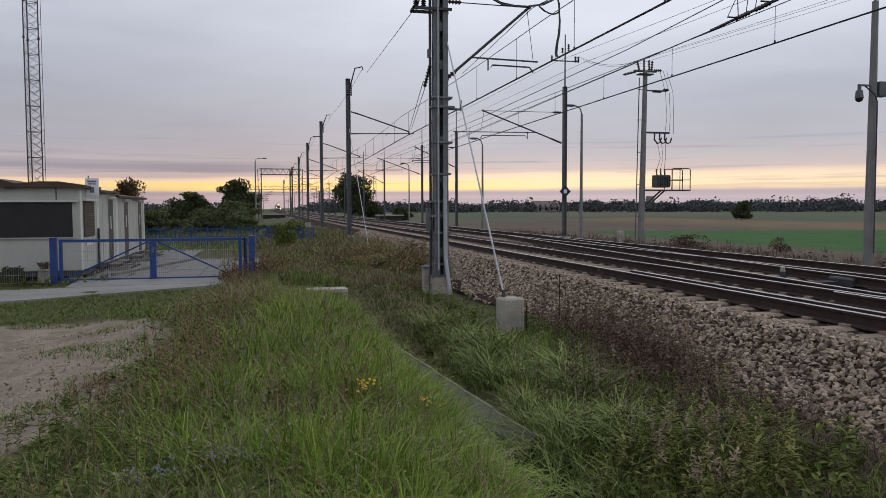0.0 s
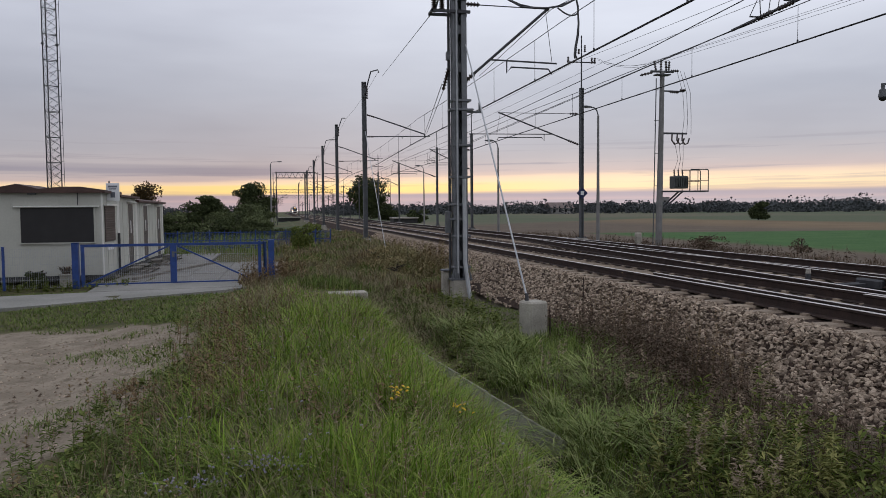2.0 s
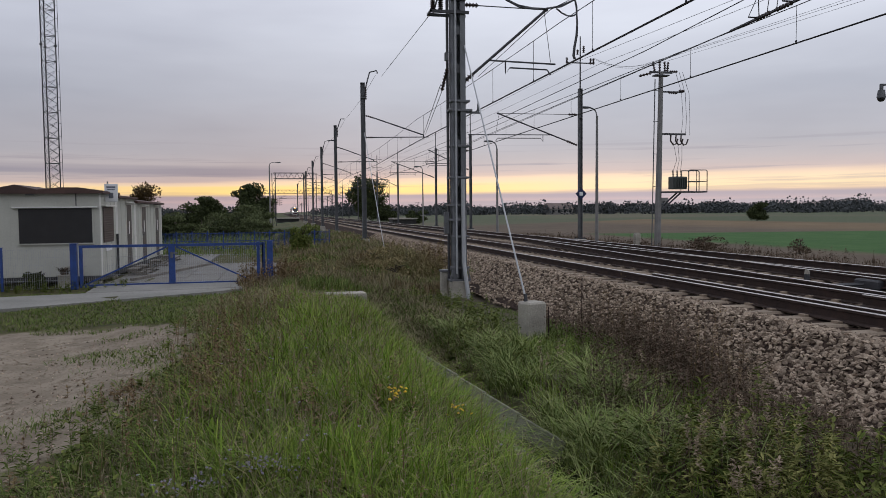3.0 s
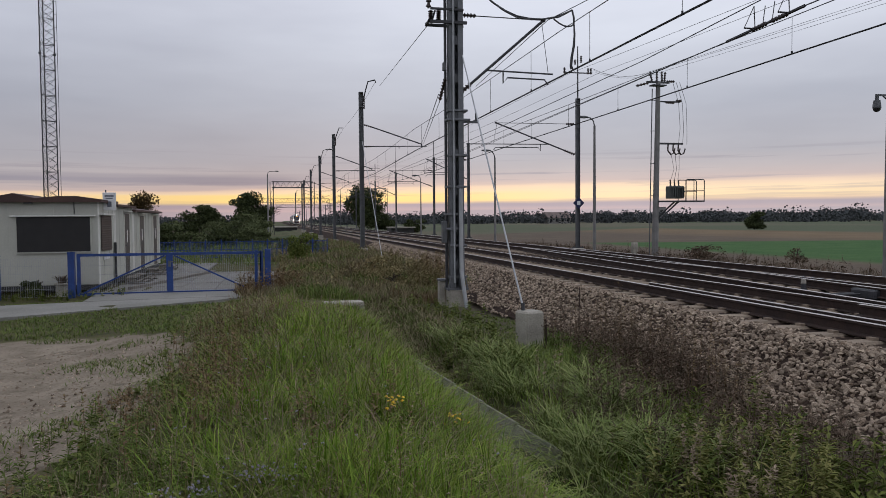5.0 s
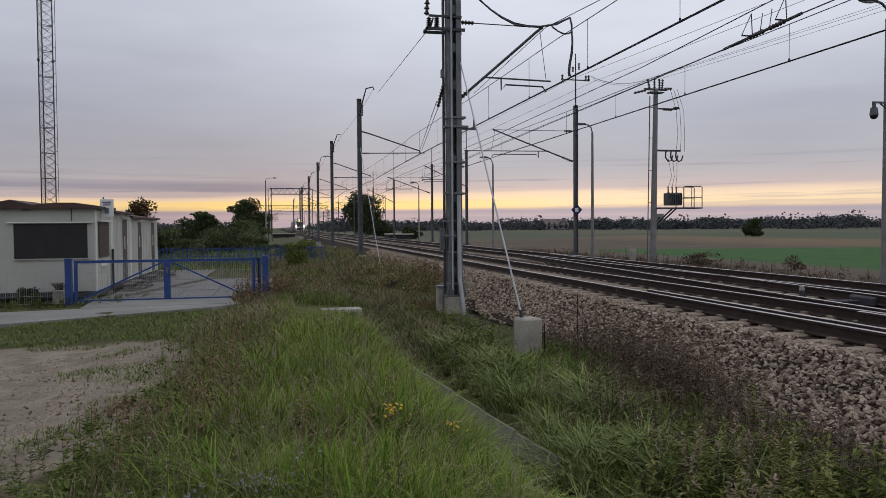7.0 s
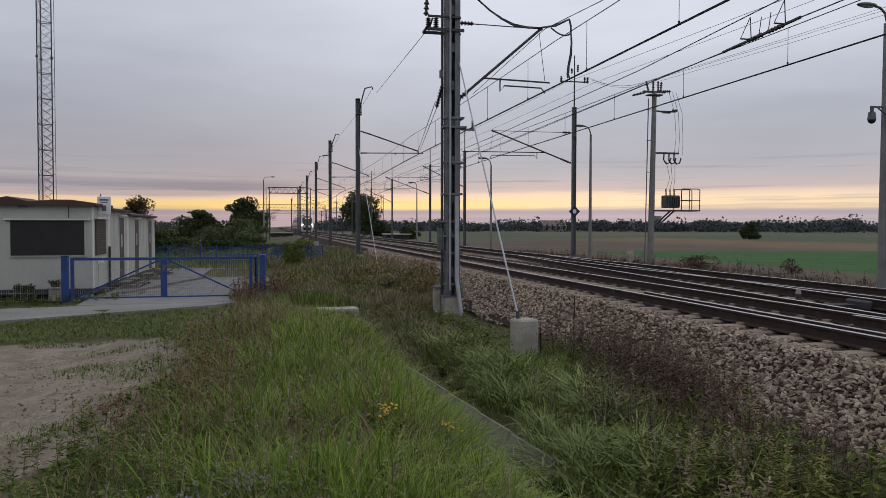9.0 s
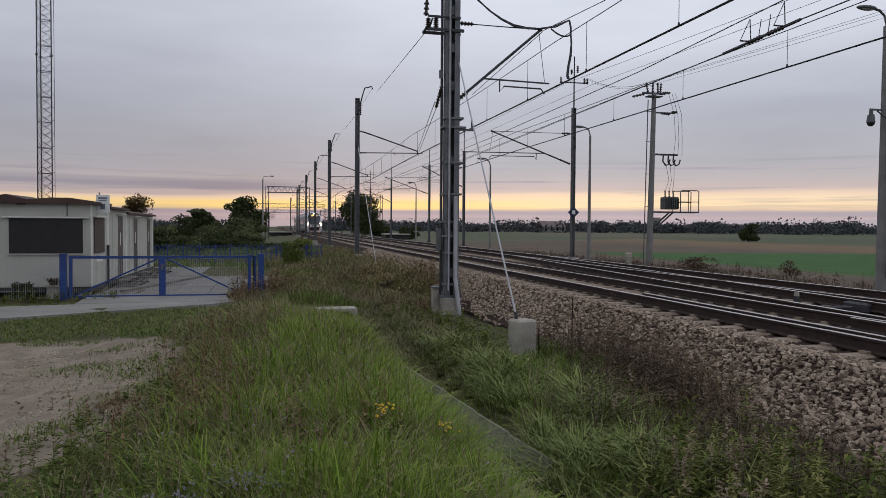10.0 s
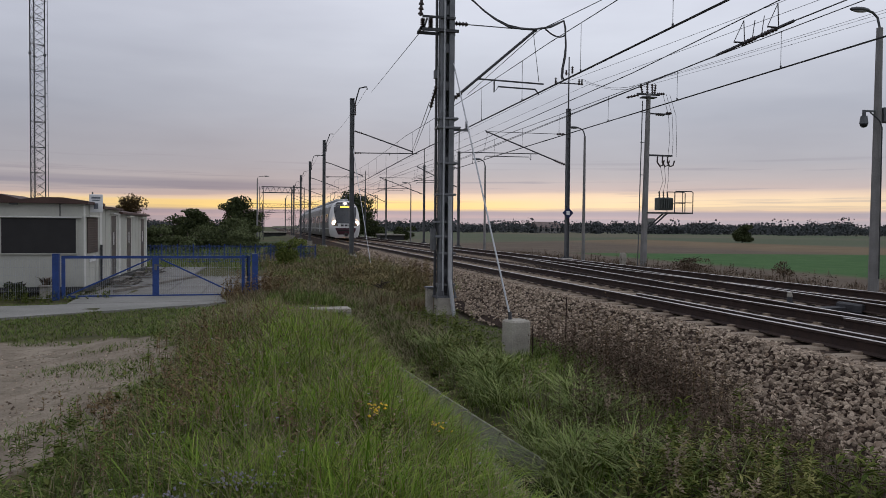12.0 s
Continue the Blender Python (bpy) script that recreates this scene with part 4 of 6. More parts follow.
T1 = 2.60
c1 = cabin(FY_, 24.42, 6.5, T1, "cream site cabin with a closed black shuttered window, red-brown roof", [], [(-0.5, 2.72), (-1.0, 2.72), (-1.55, 2.66), (-2.1, 2.80), (-2.7, 2.68), (-3.6, 2.74)])
bm = B()
bx(bm, (-1.13, -0.018, 1.69), (1.86, 0.03, 0.96))
part("shutter", bm, M["shutter"], c1, "closed black roller shutter")
bm = B()
for s in (-1, 1):
    bx(bm, (-1.13 + s * 0.95, -0.020, 1.69), (0.03, 0.04, 0.98))
bx(bm, (-1.13, -0.03, 1.19), (1.94, 0.06, 0.03))
part("window_frame", bm, M["cabin"], c1)
bm = B()
bx(bm, (-1.13, -0.06, 2.20), (2.16, 0.10, 0.04), bevel=0.01)
part("shutter_box", bm, M["trim"], c1)
bm = B()
run(bm, [(-0.60, -0.02, T1), (-0.60, -0.02, 2.24)], 0.014)
part("cable", bm, M["plinth"], c1)
bm = B()
bx(bm, (-1.75, -0.06, 2.56), (0.2, 0.1, 0.05))
part("outdoor_lamp", bm, M["steel"], c1)
for i in range(15):
    bm = B()
    bx(bm, (0.022, 0.98, 1.24 + i * 0.066), (0.018, 1.25, 0.05), (0, 18, 0))
    part("louvre_slat", bm, M["louvre"], c1)
bm = B()
bx(bm, (0.012, 0.98, 1.70), (0.016, 1.30, 1.02))
part("louvre_backing", bm, M["door"], c1)
bm = B()
bx(bm, (0.05, 0.98, 2.25), (0.12, 1.5, 0.05))
part("louvre_hood", bm, M["trim"], c1)
bm = B()
bx(bm, (0.02, 0.95, 1.02), (0.012, 0.75, 0.16))
part("notice", bm, M["sign_white"], c1, "small white notice")
bm = B()
bx(bm, (0.05, 0.85, 2.78), (0.03, 0.05, 0.34))
part("sign_bracket", bm, M["steel"], c1)
bm = B()
bx(bm, (0.17, 0.72, 2.62), (0.36, 0.04, 0.52), bevel=0.01)
sg = part("sign_plate", bm, M["sign_white"], c1, "white sign plate with illegible print")
for z, w, h in ((2.78, 0.24, 0.05), (2.71, 0.20, 0.03), (2.54, 0.12, 0.16)):
    bm = B()
    bx(bm, (0.17, 0.698, z), (w, 0.006, h))
    part("print_bar", bm, M["bars"], sg)
c2 = cabin(24.44, 27.40, 6.5, 2.52, "cream site cabin with a dark door on its side", [(1.85, 0.82, 2.0)], [(-0.8, 2.66), (-2.0, 2.60), (-3.5, 2.68)])
c3 = cabin(27.42, 33.35, 6.5, 2.40, "longer cream site cabin with two dark doors", [(1.65, 0.85, 1.95), (4.65, 0.85, 1.95)], [(-0.8, 2.55), (-2.4, 2.50), (-4.0, 2.56)])
bm = B()
cy(bm, (0.06, 1.95, 0.1), (0.06, 1.95, 1.4), 0.035, None, 8)
part("downpipe", bm, M["plinth"], c1, "black cable pipe up the wall")


def steps(y, n=2):
    t = thing("wooden_steps", "small weathered wooden steps at a cabin door", "steps", pose(-4.70, y, 0.0), "cabin steps")
    for i in range(n):
        bm = B()
        bx(bm, (0.15 + 0.3 * i, 0, 0.27 - 0.12 * i), (0.28, 0.9, 0.035))
        part("tread", bm, M["wood"], t)
    for s in (-0.42, 0.42):
        bm = B()
        beam(bm, (0.0, s, 0.27), (0.75, s, 0.0), 0.05, 0.09)
        beam(bm, (0.05, s, 0.0), (0.05, s, 0.25), 0.05)
        beam(bm, (0.1, s, 0.02), (0.6, s, 0.22), 0.04)
        part("stringer", bm, M["wood"], t)


for y in (25.0, 26.3, 29.1, 32.1):
    steps(y)


def mesh_panel(parent, x0, x1, z0, z1, y=0.0, step=0.05):
    bm = B()
    n = int((x1 - x0) / step)
    for i in range(1, n):
        x = x0 + (x1 - x0) * i / n
        bx(bm, (x, y, (z0 + z1) / 2), (0.004, 0.004, z1 - z0))
    m = int((z1 - z0) / 0.2)
    for i in range(m + 1):
        bx(bm, (0.5 * (x0 + x1), y, z0 + (z1 - z0) * i / m), (x1 - x0, 0.005, 0.005))
    part("mesh_panel", bm, M["mesh"], parent, "fine galvanised wire mesh")


GY = 21.15


def post(parent, x, h, w=0.10, name="post"):
    bm = B()
    bx(bm, (x, 0, h / 2), (w, w, h), bevel=0.008)
    bx(bm, (x, 0, h + 0.008), (w + 0.012, w + 0.012, 0.016))
    return part(name, bm, M["blue"], parent)


gate = thing("double_gate", "closed blue steel double gate with mesh infill", "gate", pose(0, GY, 0))
post(gate, -5.36, 1.22, 0.16, "gate_post")
post(gate, -0.30, 1.22, 0.16, "gate_post")
for x0, x1, rise in ((-5.22, -2.905, 1), (-2.895, -0.44, -1)):
    bm = B()
    for x in (x0 + 0.035, x1 - 0.035):
        bx(bm, (x, 0, 0.62), (0.085, 0.05, 1.12))
    bx(bm, ((x0 + x1) / 2, 0, 1.145), (x1 - x0 - 0.14, 0.05, 0.07))
    bx(bm, ((x0 + x1) / 2, 0, 0.095), (x1 - x0 - 0.14, 0.05, 0.07))
    lf = part("gate_leaf", bm, M["blue"], gate)
    bm = B()
    a, b = ((x0 + 0.15, -0.005, 0.14), (x1 - 0.12, -0.005, 1.10)) if rise > 0 else ((x0 + 0.12, -0.005, 1.10), (x1 - 0.4, -0.005, 0.14))
    beam(bm, a, b, 0.05, 0.04)
    part("brace", bm, M["blue"], lf)
    mesh_panel(lf, x0 + 0.07, x1 - 0.07, 0.14, 1.10, 0.022)
bm = B()
bx(bm, (-2.82, -0.04, 0.93), (0.18, 0.03, 0.03))
bx(bm, (-2.90, -0.03, 0.88), (0.06, 0.04, 0.16))
part("latch", bm, M["steel"], gate)
bm = B()
bx(bm, (-0.62, -0.01, 0.63), (0.08, 0.06, 1.16))
bx(bm, (-0.5, -0.01, 0.75), (0.03, 0.03, 0.9))
part("gate_hinge_bar", bm, M["blue"], gate)

fence = thing("mesh_fence", "low mesh fence with blue steel posts by the cabins", "fence", pose(0, GY, 0))
for x in (-7.1, -9.6, -12.1):
    post(fence, x, 1.14, 0.06)
for x0, x1 in ((-12.1, -9.6), (-9.6, -7.1), (-7.1, -5.44)):
    mesh_panel(fence, x0, x1, 0.06, 1.08, 0, 0.055)
rear = thing("rear_fence", "blue mesh fence at the back of the yard", "fence", pose(0, 40.0, 0))
for i in range(12):
    post(rear, -6.0 + i * 0.78, 1.05, 0.05)
def shared(name, c, size, mat):
    bm = B()
    bx(bm, c, size)
    me = bpy.data.meshes.new(name)
    bm.to_mesh(me)
    bm.free()
    me.materials.append(mat)
    return me


PICKET, CROSS = shared("picket", (0, 0, 0.55), (0.014, 0.012, 0.9), M["blue"]), shared("fence_rail", (0, 0, 0), (0.72, 0.02, 0.025), M["blue"])
for i in range(11):
    for k in range(11):
        o = new("picket", PICKET)
        o.parent = rear
        o.matrix_basis = pose(-6.0 + i * 0.78 + 0.065 * (k + 1), 0, 0)
    for z in (0.15, 0.55, 0.95):
        o = new("fence_rail", CROSS)
        o.parent = rear
        o.matrix_basis = pose(-5.61 + i * 0.78, 0, z)

# paved yard of slabs, path outside the fence
yard = thing("pavement", "grey concrete slab paving of the yard", "paving", kind="structure")
SLAB = B()
bx(SLAB, (0, 0, 0), (0.985, 0.985, 0.08), bevel=0.01)
slab_me = bpy.data.meshes.new("slab")
SLAB.to_mesh(slab_me)
SLAB.free()
slab_me.materials.append(M["paving"])
for i in range(5):
    for j in range(8 if i > 1 else 15):
        o = new("slab", slab_me)
        o.parent = yard
        o.matrix_basis = pose(-4.3 + i * 1.0, 21.9 + j * 1.0, 0.035 + random.uniform(-0.006, 0.006), 0, 0, 0)
bm = B()
NEAR_EDGE, FAR_EDGE = ((-16, 14.0), (-9, 15.0), (-5.3, 16.7), (-3.35, 17.8), (-1.45, 18.9), (-0.9, 19.5)), ((-16, 17.0), (-9, 18.4), (-6.0, 19.07), (-3.64, 19.5), (-1.58, 20.2), (-1.0, 20.3))
lo, hi = ([[bm.verts.new((x, y, z)) for x, y in e] for e in (NEAR_EDGE, FAR_EDGE)] for z in (-0.1, 0.085))
for i in range(5):
    bm.faces.new((hi[0][i], hi[0][i + 1], hi[1][i + 1], hi[1][i]))
    bm.faces.new((lo[0][i], lo[0][i + 1], hi[0][i + 1], hi[0][i]))
    bm.faces.new((hi[1][i], hi[1][i + 1], lo[1][i + 1], lo[1][i]))
bmesh.ops.recalc_face_normals(bm, faces=bm.faces)
tagged(part("path", bm, M["path"]), "pale worn concrete path along the fence", "path", "", "structure")
bm = B()
bx(bm, (-2.95, 20.45, 0.035), (3.6, 1.9, 0.12), (0, 0, 4), bevel=0.01)
tagged(part("gate_apron", bm, M["path"]), "pale concrete apron in front of the gate", "path", "", "structure")


def on_path(x, y):
    nx, ny = zip(*NEAR_EDGE)
    fx, fy = zip(*FAR_EDGE)
    return ((y > np.interp(x, nx, ny) - 0.05) & (y < np.interp(x, fx, fy) + 0.05) & (x < -1.0)) | ((x > -4.7) & (x < -1.2) & (y > 19) & (y < 21.5))


kb = thing("kerb_strip", "dark kerb strip set in the yard paving", "kerb", kind="structure")
bm = B()
beam(bm, (-4.2, 22.6, 0.1), (-2.4, 29.5, 0.1), 0.12, 0.1)
part("kerb_stone", bm, M["wood"], kb)

# concrete slab over the ditch
cs = thing("culvert_slab", "pale concrete slab bridging the ditch", "slab", pose(1.50, 17.9, -0.05, 0, 0, 4))
bm = B()
bx(bm, (0, 0, 0.05), (0.95, 0.5, 0.10), bevel=0.012)
part("slab", bm, M["concrete"], cs)
bm = B()
for s in (-0.42, 0.42):
    bx(bm, (s, 0, -0.14), (0.14, 0.4, 0.28))
part("support", bm, M["concrete"], cs)

# ditch lining
tr = thing("drain_channel", "weathered precast concrete drain trough along the ditch", "drain", kind="structure")
SEG = B()
for c, s, r in (((0, 0, 0), (0.34, 0.985, 0.05), 0), ((0.23, 0, 0.10), (0.055, 0.985, 0.32), 22), ((-0.24, 0, 0.06), (0.05, 0.985, 0.20), -35)):
    bx(SEG, c, s, (0, r, 0), bevel=0.008)
seg_me = bpy.data.meshes.new("trough_element")
SEG.to_mesh(seg_me)
SEG.free()
seg_me.materials.append(M["channel"])
for j in range(-1, 4):
    y = 8.15 + j * 0.99
    o = new("trough_element", seg_me)
    o.parent = tr
    o.matrix_basis = pose(2.19 - 0.118 * j, y, -0.50 + 0.012 * j, 0, random.uniform(-2, 2), 7)
bm = B()
bmesh.ops.create_grid(bm, x_segments=6, y_segments=10, size=0.5, matrix=Matrix.LocRotScale((2.55, 5.6, -0.435), None, (0.72, 3.6, 1)))
tagged(part("ditch_water", bm, M["water"]), "shallow still water in the ditch", "water", "", "structure")

# ---- poles, tower, backdrop ----
def lamp_pole(x, y, h, z0, arm, label, r=0.075, aim=-1.0):
    t = thing("lamp_pole", label, "lamp post", pose(x, y, z0), "lamp posts")
    bm = B()
    cy(bm, (0, 0, -0.3), (0, 0, h), r * 1.35, r * 0.8, 10)
    part("pole", bm, M["pole"], t)
    bm = B()
    run(bm, [(0, 0, h), (aim * 0.08, 0, h + 0.28), (aim * 0.25, 0, h + 0.42), (aim * arm, 0, h + 0.46)], 0.035)
    part("arm", bm, M["steel"], t)
    bm = B()
    ball(bm, (aim * (arm + 0.24), 0, h + 0.47), 0.27, 1.25, 0.45, 0.26)
    hd = part("lamp_head", bm, M["steel"], t, smooth=True)
    bm = B()
    ball(bm, (aim * (arm + 0.24), 0, h + 0.43), 0.22, 1.1, 0.4, 0.2)
    part("lamp_glass", bm, M["lens"], hd, smooth=True)
    return t


# camera pole by the field
cp = lamp_pole(16.98, 17.7, 7.55, 0.25, 0.45, "tall pale concrete lamp pole carrying a dome camera", 0.108)
bm = B()
bx(bm, (-0.25, 0, 5.18), (0.5, 0.05, 0.05))
part("camera_arm", bm, M["steel"], cp)
bm = B()
cy(bm, (-0.46, 0, 5.18), (-0.46, 0, 5.03), 0.05)
cy(bm, (-0.46, 0, 5.03), (-0.46, 0, 4.82), 0.09, 0.12, 12)
part("camera_housing", bm, M["steel"], cp)
bm = B()
ball(bm, (-0.46, 0, 4.81), 0.11, sub=2)
part("camera_dome", bm, M["glass"], cp, smooth=True)
bm = B()
bx(bm, (0.25, -0.02, 5.08), (0.3, 0.24, 0.42), bevel=0.015)
part("control_box", bm, M["steel"], cp)
bm = B()
run(bm, [(-0.3, -0.04, 5.15), (-0.1, -0.18, 4.9), (0.0, -0.17, 4.7), (0.0, -0.19, 0.4)], 0.02)
part("cable", bm, M["plinth"], cp)
lamp_pole(17.35, 38.5, 7.2, 0.0, 0.45, "slender concrete lamp pole with a curved arm", 0.075)
lamp_pole(14.1, 47.0, 5.9, 0.2, 0.35, "slender concrete lamp pole with a curved arm", 0.065)
lamp_pole(12.9 + 2.4, 79.0, 6.3, 0.1, 0.4, "slender concrete lamp pole with a curved arm", 0.065)
lamp_pole(-1.2, 104.0, 8.4, 0.0, 1.0, "tall lamp pole beside the line", 0.10, 1.0)

# transformer pole
tp = thing("transformer_pole", "concrete pole with pole-mounted transformer, insulators and work platform", "utility pole", pose(19.58, 35.6, 0.0))
bm = B()
cy(bm, (-0.10, 0, -0.3), (0.06, 0, 9.15), 0.175, 0.115, 12)
part("pole", bm, M["pole"], tp)
bm = B()
cy(bm, (-0.42, 0, 0), (-0.28, 0, 8.8), 0.03, None, 6)
for z in (1.5, 3.2, 4.9, 6.6, 8.2):
    bx(bm, (-0.2, 0, z), (0.35, 0.03, 0.03))
part("cable_conduit", bm, M["steel"], tp)
for c, s_ in (((0.05, 0, 9.15), (1.3, 0.14, 0.09)), ((0.05, 0, 8.98), (0.8, 0.4, 0.06)), ((0.7, 0, 8.15), (1.2, 0.08, 0.07)), ((0.75, 0, 5.95), (1.5, 0.1, 0.09))):
    bm = B()
    bx(bm, c, s_)
    part("cross_arm", bm, M["steel_dark"], tp)
for a, b in (((-0.30, 0, 9.2), (-0.42, 0, 9.7)), ((-0.02, 0, 9.2), (-0.02, 0, 9.75)), ((0.28, 0, 9.2), (0.26, 0, 9.72)), ((0.42, 0, 9.2), (0.46, 0, 9.7)), ((-0.5, 0, 9.1), (-1.2, 0, 8.92)), ((0.55, 0, 9.2), (1.0, 0, 9.22)),
             ((0.5, 0, 8.12), (1.0, 0, 8.10)), ((1.1, 0, 8.2), (1.42, 0, 8.22))):
    bm = B()
    insulator(bm, a, b, 0.08, 4)
    part("insulator", bm, M["insul"], tp)
for k in range(3):
    x = 0.75 + k * 0.3
    bm = B()
    run(bm, [(x - 0.1, 0, 5.9), (x - 0.12, 0, 5.6), (x + 0.05, 0, 5.38), (x + 0.22, 0, 5.45), (x + 0.3, 0, 5.7)], 0.04)
    part("fuse_link", bm, M["insul"], tp)
    bm = B()
    run(bm, [(0.9 + k * 0.2, 0, 9.2), (1.25 + k * 0.22, 0, 8.1), (1.35 + k * 0.2, 0, 6.8), (1.25 + k * 0.25, 0, 5.9)], 0.010, 4)
    part("lead", bm, M["wire"], tp)
    bm = B()
    run(bm, [(0.8 + k * 0.25, 0, 5.5), (1.0 + k * 0.15, 0, 4.6), (0.78 + k * 0.22, 0, 3.95)], 0.010, 4)
    part("lead", bm, M["wire"], tp)
bm = B()
bx(bm, (1.06, 0, 3.38), (0.80, 0.55, 0.66), bevel=0.03)
tr_ = part("transformer_tank", bm, M["trafo"], tp, "grey-green finned transformer tank")
for i in range(6):
    bm = B()
    bx(bm, (0.74 + i * 0.13, -0.325, 3.38), (0.03, 0.1, 0.5))
    part("cooling_fin", bm, M["trafo"], tr_)
for k in range(3):
    bm = B()
    insulator(bm, (0.8 + k * 0.24, 0, 3.7), (0.78 + k * 0.24, 0, 4.05), 0.06, 4)
    part("bushing", bm, M["insul"], tr_)
bm = B()
bx(bm, (1.30, 0, 2.90), (2.55, 0.8, 0.07))
part("platform", bm, M["steel_dark"], tp)
for y in (-0.2, 0.2):
    bm = B()
    beam(bm, (0.1, y, 2.0), (1.15, y, 2.88), 0.07)
    part("strut", bm, M["steel_dark"], tp)
for y in (-0.38, 0.38):
    bm = B()
    run(bm, [(1.48, y, 2.93), (1.48, y, 4.0), (1.55, y, 4.05), (2.48, y, 4.05), (2.56, y, 4.0), (2.56, y, 2.93)], 0.025)
    run(bm, [(1.95, y, 2.93), (1.95, y, 4.05)], 0.02)
    run(bm, [(1.48, y, 3.45), (2.56, y, 3.45)], 0.02)
    part("guard_rail", bm, M["steel_dark"], tp)
mk = thing("marker_post", "short pale concrete marker post in the verge", "marker", pose(18.0, 35.0, 0))
bm = B()
bx(bm, (0, 0, 0.35), (0.3, 0.25, 0.8), bevel=0.03)
bx(bm, (0, 0, 0.76), (0.24, 0.2, 0.06))
part("post", bm, M["concrete"], mk)

# power lines to the transformer pole
for k, (dx, dz) in enumerate(((-0.45, 9.0), (0.0, 9.1), (0.33, 9.05))):
    wire("power_line", [(15.4 + 0.1 * k, 34.5, 9.5 - 0.1 * k), (19.5 + dx, 35.6, dz + 0.65)], 0.007, "thin power line to the transformer pole", "power lines", sag=0.3)
    wire("power_line", [(19.5 + dx, 35.6, dz + 0.65), (30 + dx * 2, -20, 12.0)], 0.007, "thin power line to the transformer pole", "power lines", sag=0.4)

# lattice radio tower behind the cabins
TW = thing("lattice_tower", "slender dark steel lattice radio tower behind the cabins", "tower", pose(-17.98, 65.6, 0, 0, 0, 20))
corner = [Vector((0.62 * math.cos(radians(a)), 0.62 * math.sin(radians(a)), 0)) for a in (100, 220, 340)]
for c in corner:
    bm = B()
    cy(bm, c, c + Vector((0, 0, 30)), 0.05, None, 6)
    part("leg", bm, M["steel_dark"], TW)
for i in range(15):
    bm = B()
    z = i * 2.05
    for a in range(3):
        p, q = corner[a], corner[(a + 1) % 3]
        cy(bm, p + Vector((0, 0, z)), q + Vector((0, 0, z)), 0.028, None, 5)
        for k in range(3):
            z0, z1 = z + k * 0.68, z + k * 0.68 + 0.68
            cy(bm, p + Vector((0, 0, z0)), q + Vector((0, 0, z1)), 0.016, None, 4)
            cy(bm, q + Vector((0, 0, z0)), p + Vector((0, 0, z1)), 0.016, None, 4)
    part("bracing", bm, M["steel_dark"], TW)
bm = B()
for k in range(28):
    bx(bm, (corner[2].x + 0.1, corner[2].y, 1.0 + k * 1.05), (0.24, 0.03, 0.03))
cy(bm, (corner[2].x + 0.2, corner[2].y, 0), (corner[2].x + 0.2, corner[2].y, 30), 0.02, None, 5)
part("climbing_rungs", bm, M["steel_dark"], TW)
bm = B()
for c in corner:
    ball(bm, c + Vector((0, 0, 15.6)), 0.14, sub=1)
part("obstruction_light", bm, M["steel_dark"], TW)


# station throat far along the line: gantry, masts, signals
def portal(y, x0, x1, h, depth=0.7):
    t = thing("signal_gantry", "lattice steel portal spanning the tracks", "gantry", pose(0, y, 0), "portals")
    for x in (x0, x1):
        bm = B()
        for s in (-0.25, 0.25):
            bx(bm, (x + s, 0, h / 2), (0.1, 0.1, h))
        for k in range(int(h)):
            beam(bm, (x - 0.25, 0, k), (x + 0.25, 0, k + 1), 0.05)
        part("leg", bm, M["steel_dark"], t)
    bm = B()
    bx(bm, ((x0 + x1) / 2, 0, h), (x1 - x0, 0.12, 0.12))
    bx(bm, ((x0 + x1) / 2, 0, h - depth), (x1 - x0, 0.12, 0.12))
    n = 2 * int((x1 - x0) / depth)
    for k in range(n):
        a, b = x0 + (x1 - x0) * k / n, x0 + (x1 - x0) * (k + 1) / n
        beam(bm, (a, 0, h - depth if k % 2 else h), (b, 0, h if k % 2 else h - depth), 0.06)
    part("truss", bm, M["steel_dark"], t)


portal(113.0, -0.7, 5.3, 7.9, 0.85)
portal(160.0, 17.0, 23.3, 9.0, 1.1)
portal(235.0, -7.0, 16.0, 9.0, 1.1)
portal(330.0, -12.0, 18.0, 9.2, 1.2)
for k in range(26):
    y = 190 + k * 13.0
    x = random.choice((-9.0, -5.0, -1.5, 14.6, 18.5)) + random.uniform(-0.5, 0.5)
    t = thing("catenary_mast", "distant dark catenary mast in the station throat", "mast", pose(x, y, 0), "distant masts")
    bm = B()
    bx(bm, (0, 0, 4.2), (0.26, 0.26, 8.4))
    part("column", bm, M["steel_dark"], t)
    bm = B()
    s = 1 if x < 8 else -1
    cy(bm, (0, 0, 5.4), (s * 3.0, 0, 7.0), 0.05, None, 5)
    cy(bm, (0, 0, 7.0), (s * 3.0, 0, 7.0), 0.03, None, 5)
    cy(bm, (s * 1.2, 0, 6.0), (s * 3.3, 0, 6.0), 0.04, None, 5)
    part("cantilever", bm, M["steel_dark"], t)
for x in (-9, -5, -1, 16.5):
    for z in (5.9, 7.0):
        wire("far_wire", [(x, 190, z), (x, 520, z)], 0.012, "distant contact and carrier wire", "distant wires")
# low platform edges beside the line
for x0, x1, y in ((-0.6, 4.0, 150.0), (17.5, 21.5, 118.0)):
    t = thing("platform_edge", "pale concrete platform edge slab", "platform", pose((x0 + x1) / 2, y, 0))
    bm = B()
    bx(bm, (0, 0, 0.86), (x1 - x0, 5.0, 0.2), bevel=0.02)
    part("slab", bm, M["concrete"], t)
    bm = B()
    bx(bm, (0, 0.2, 0.38), (x1 - x0 - 0.3, 4.4, 0.78))
    part("wall", bm, M["plinth"], t)


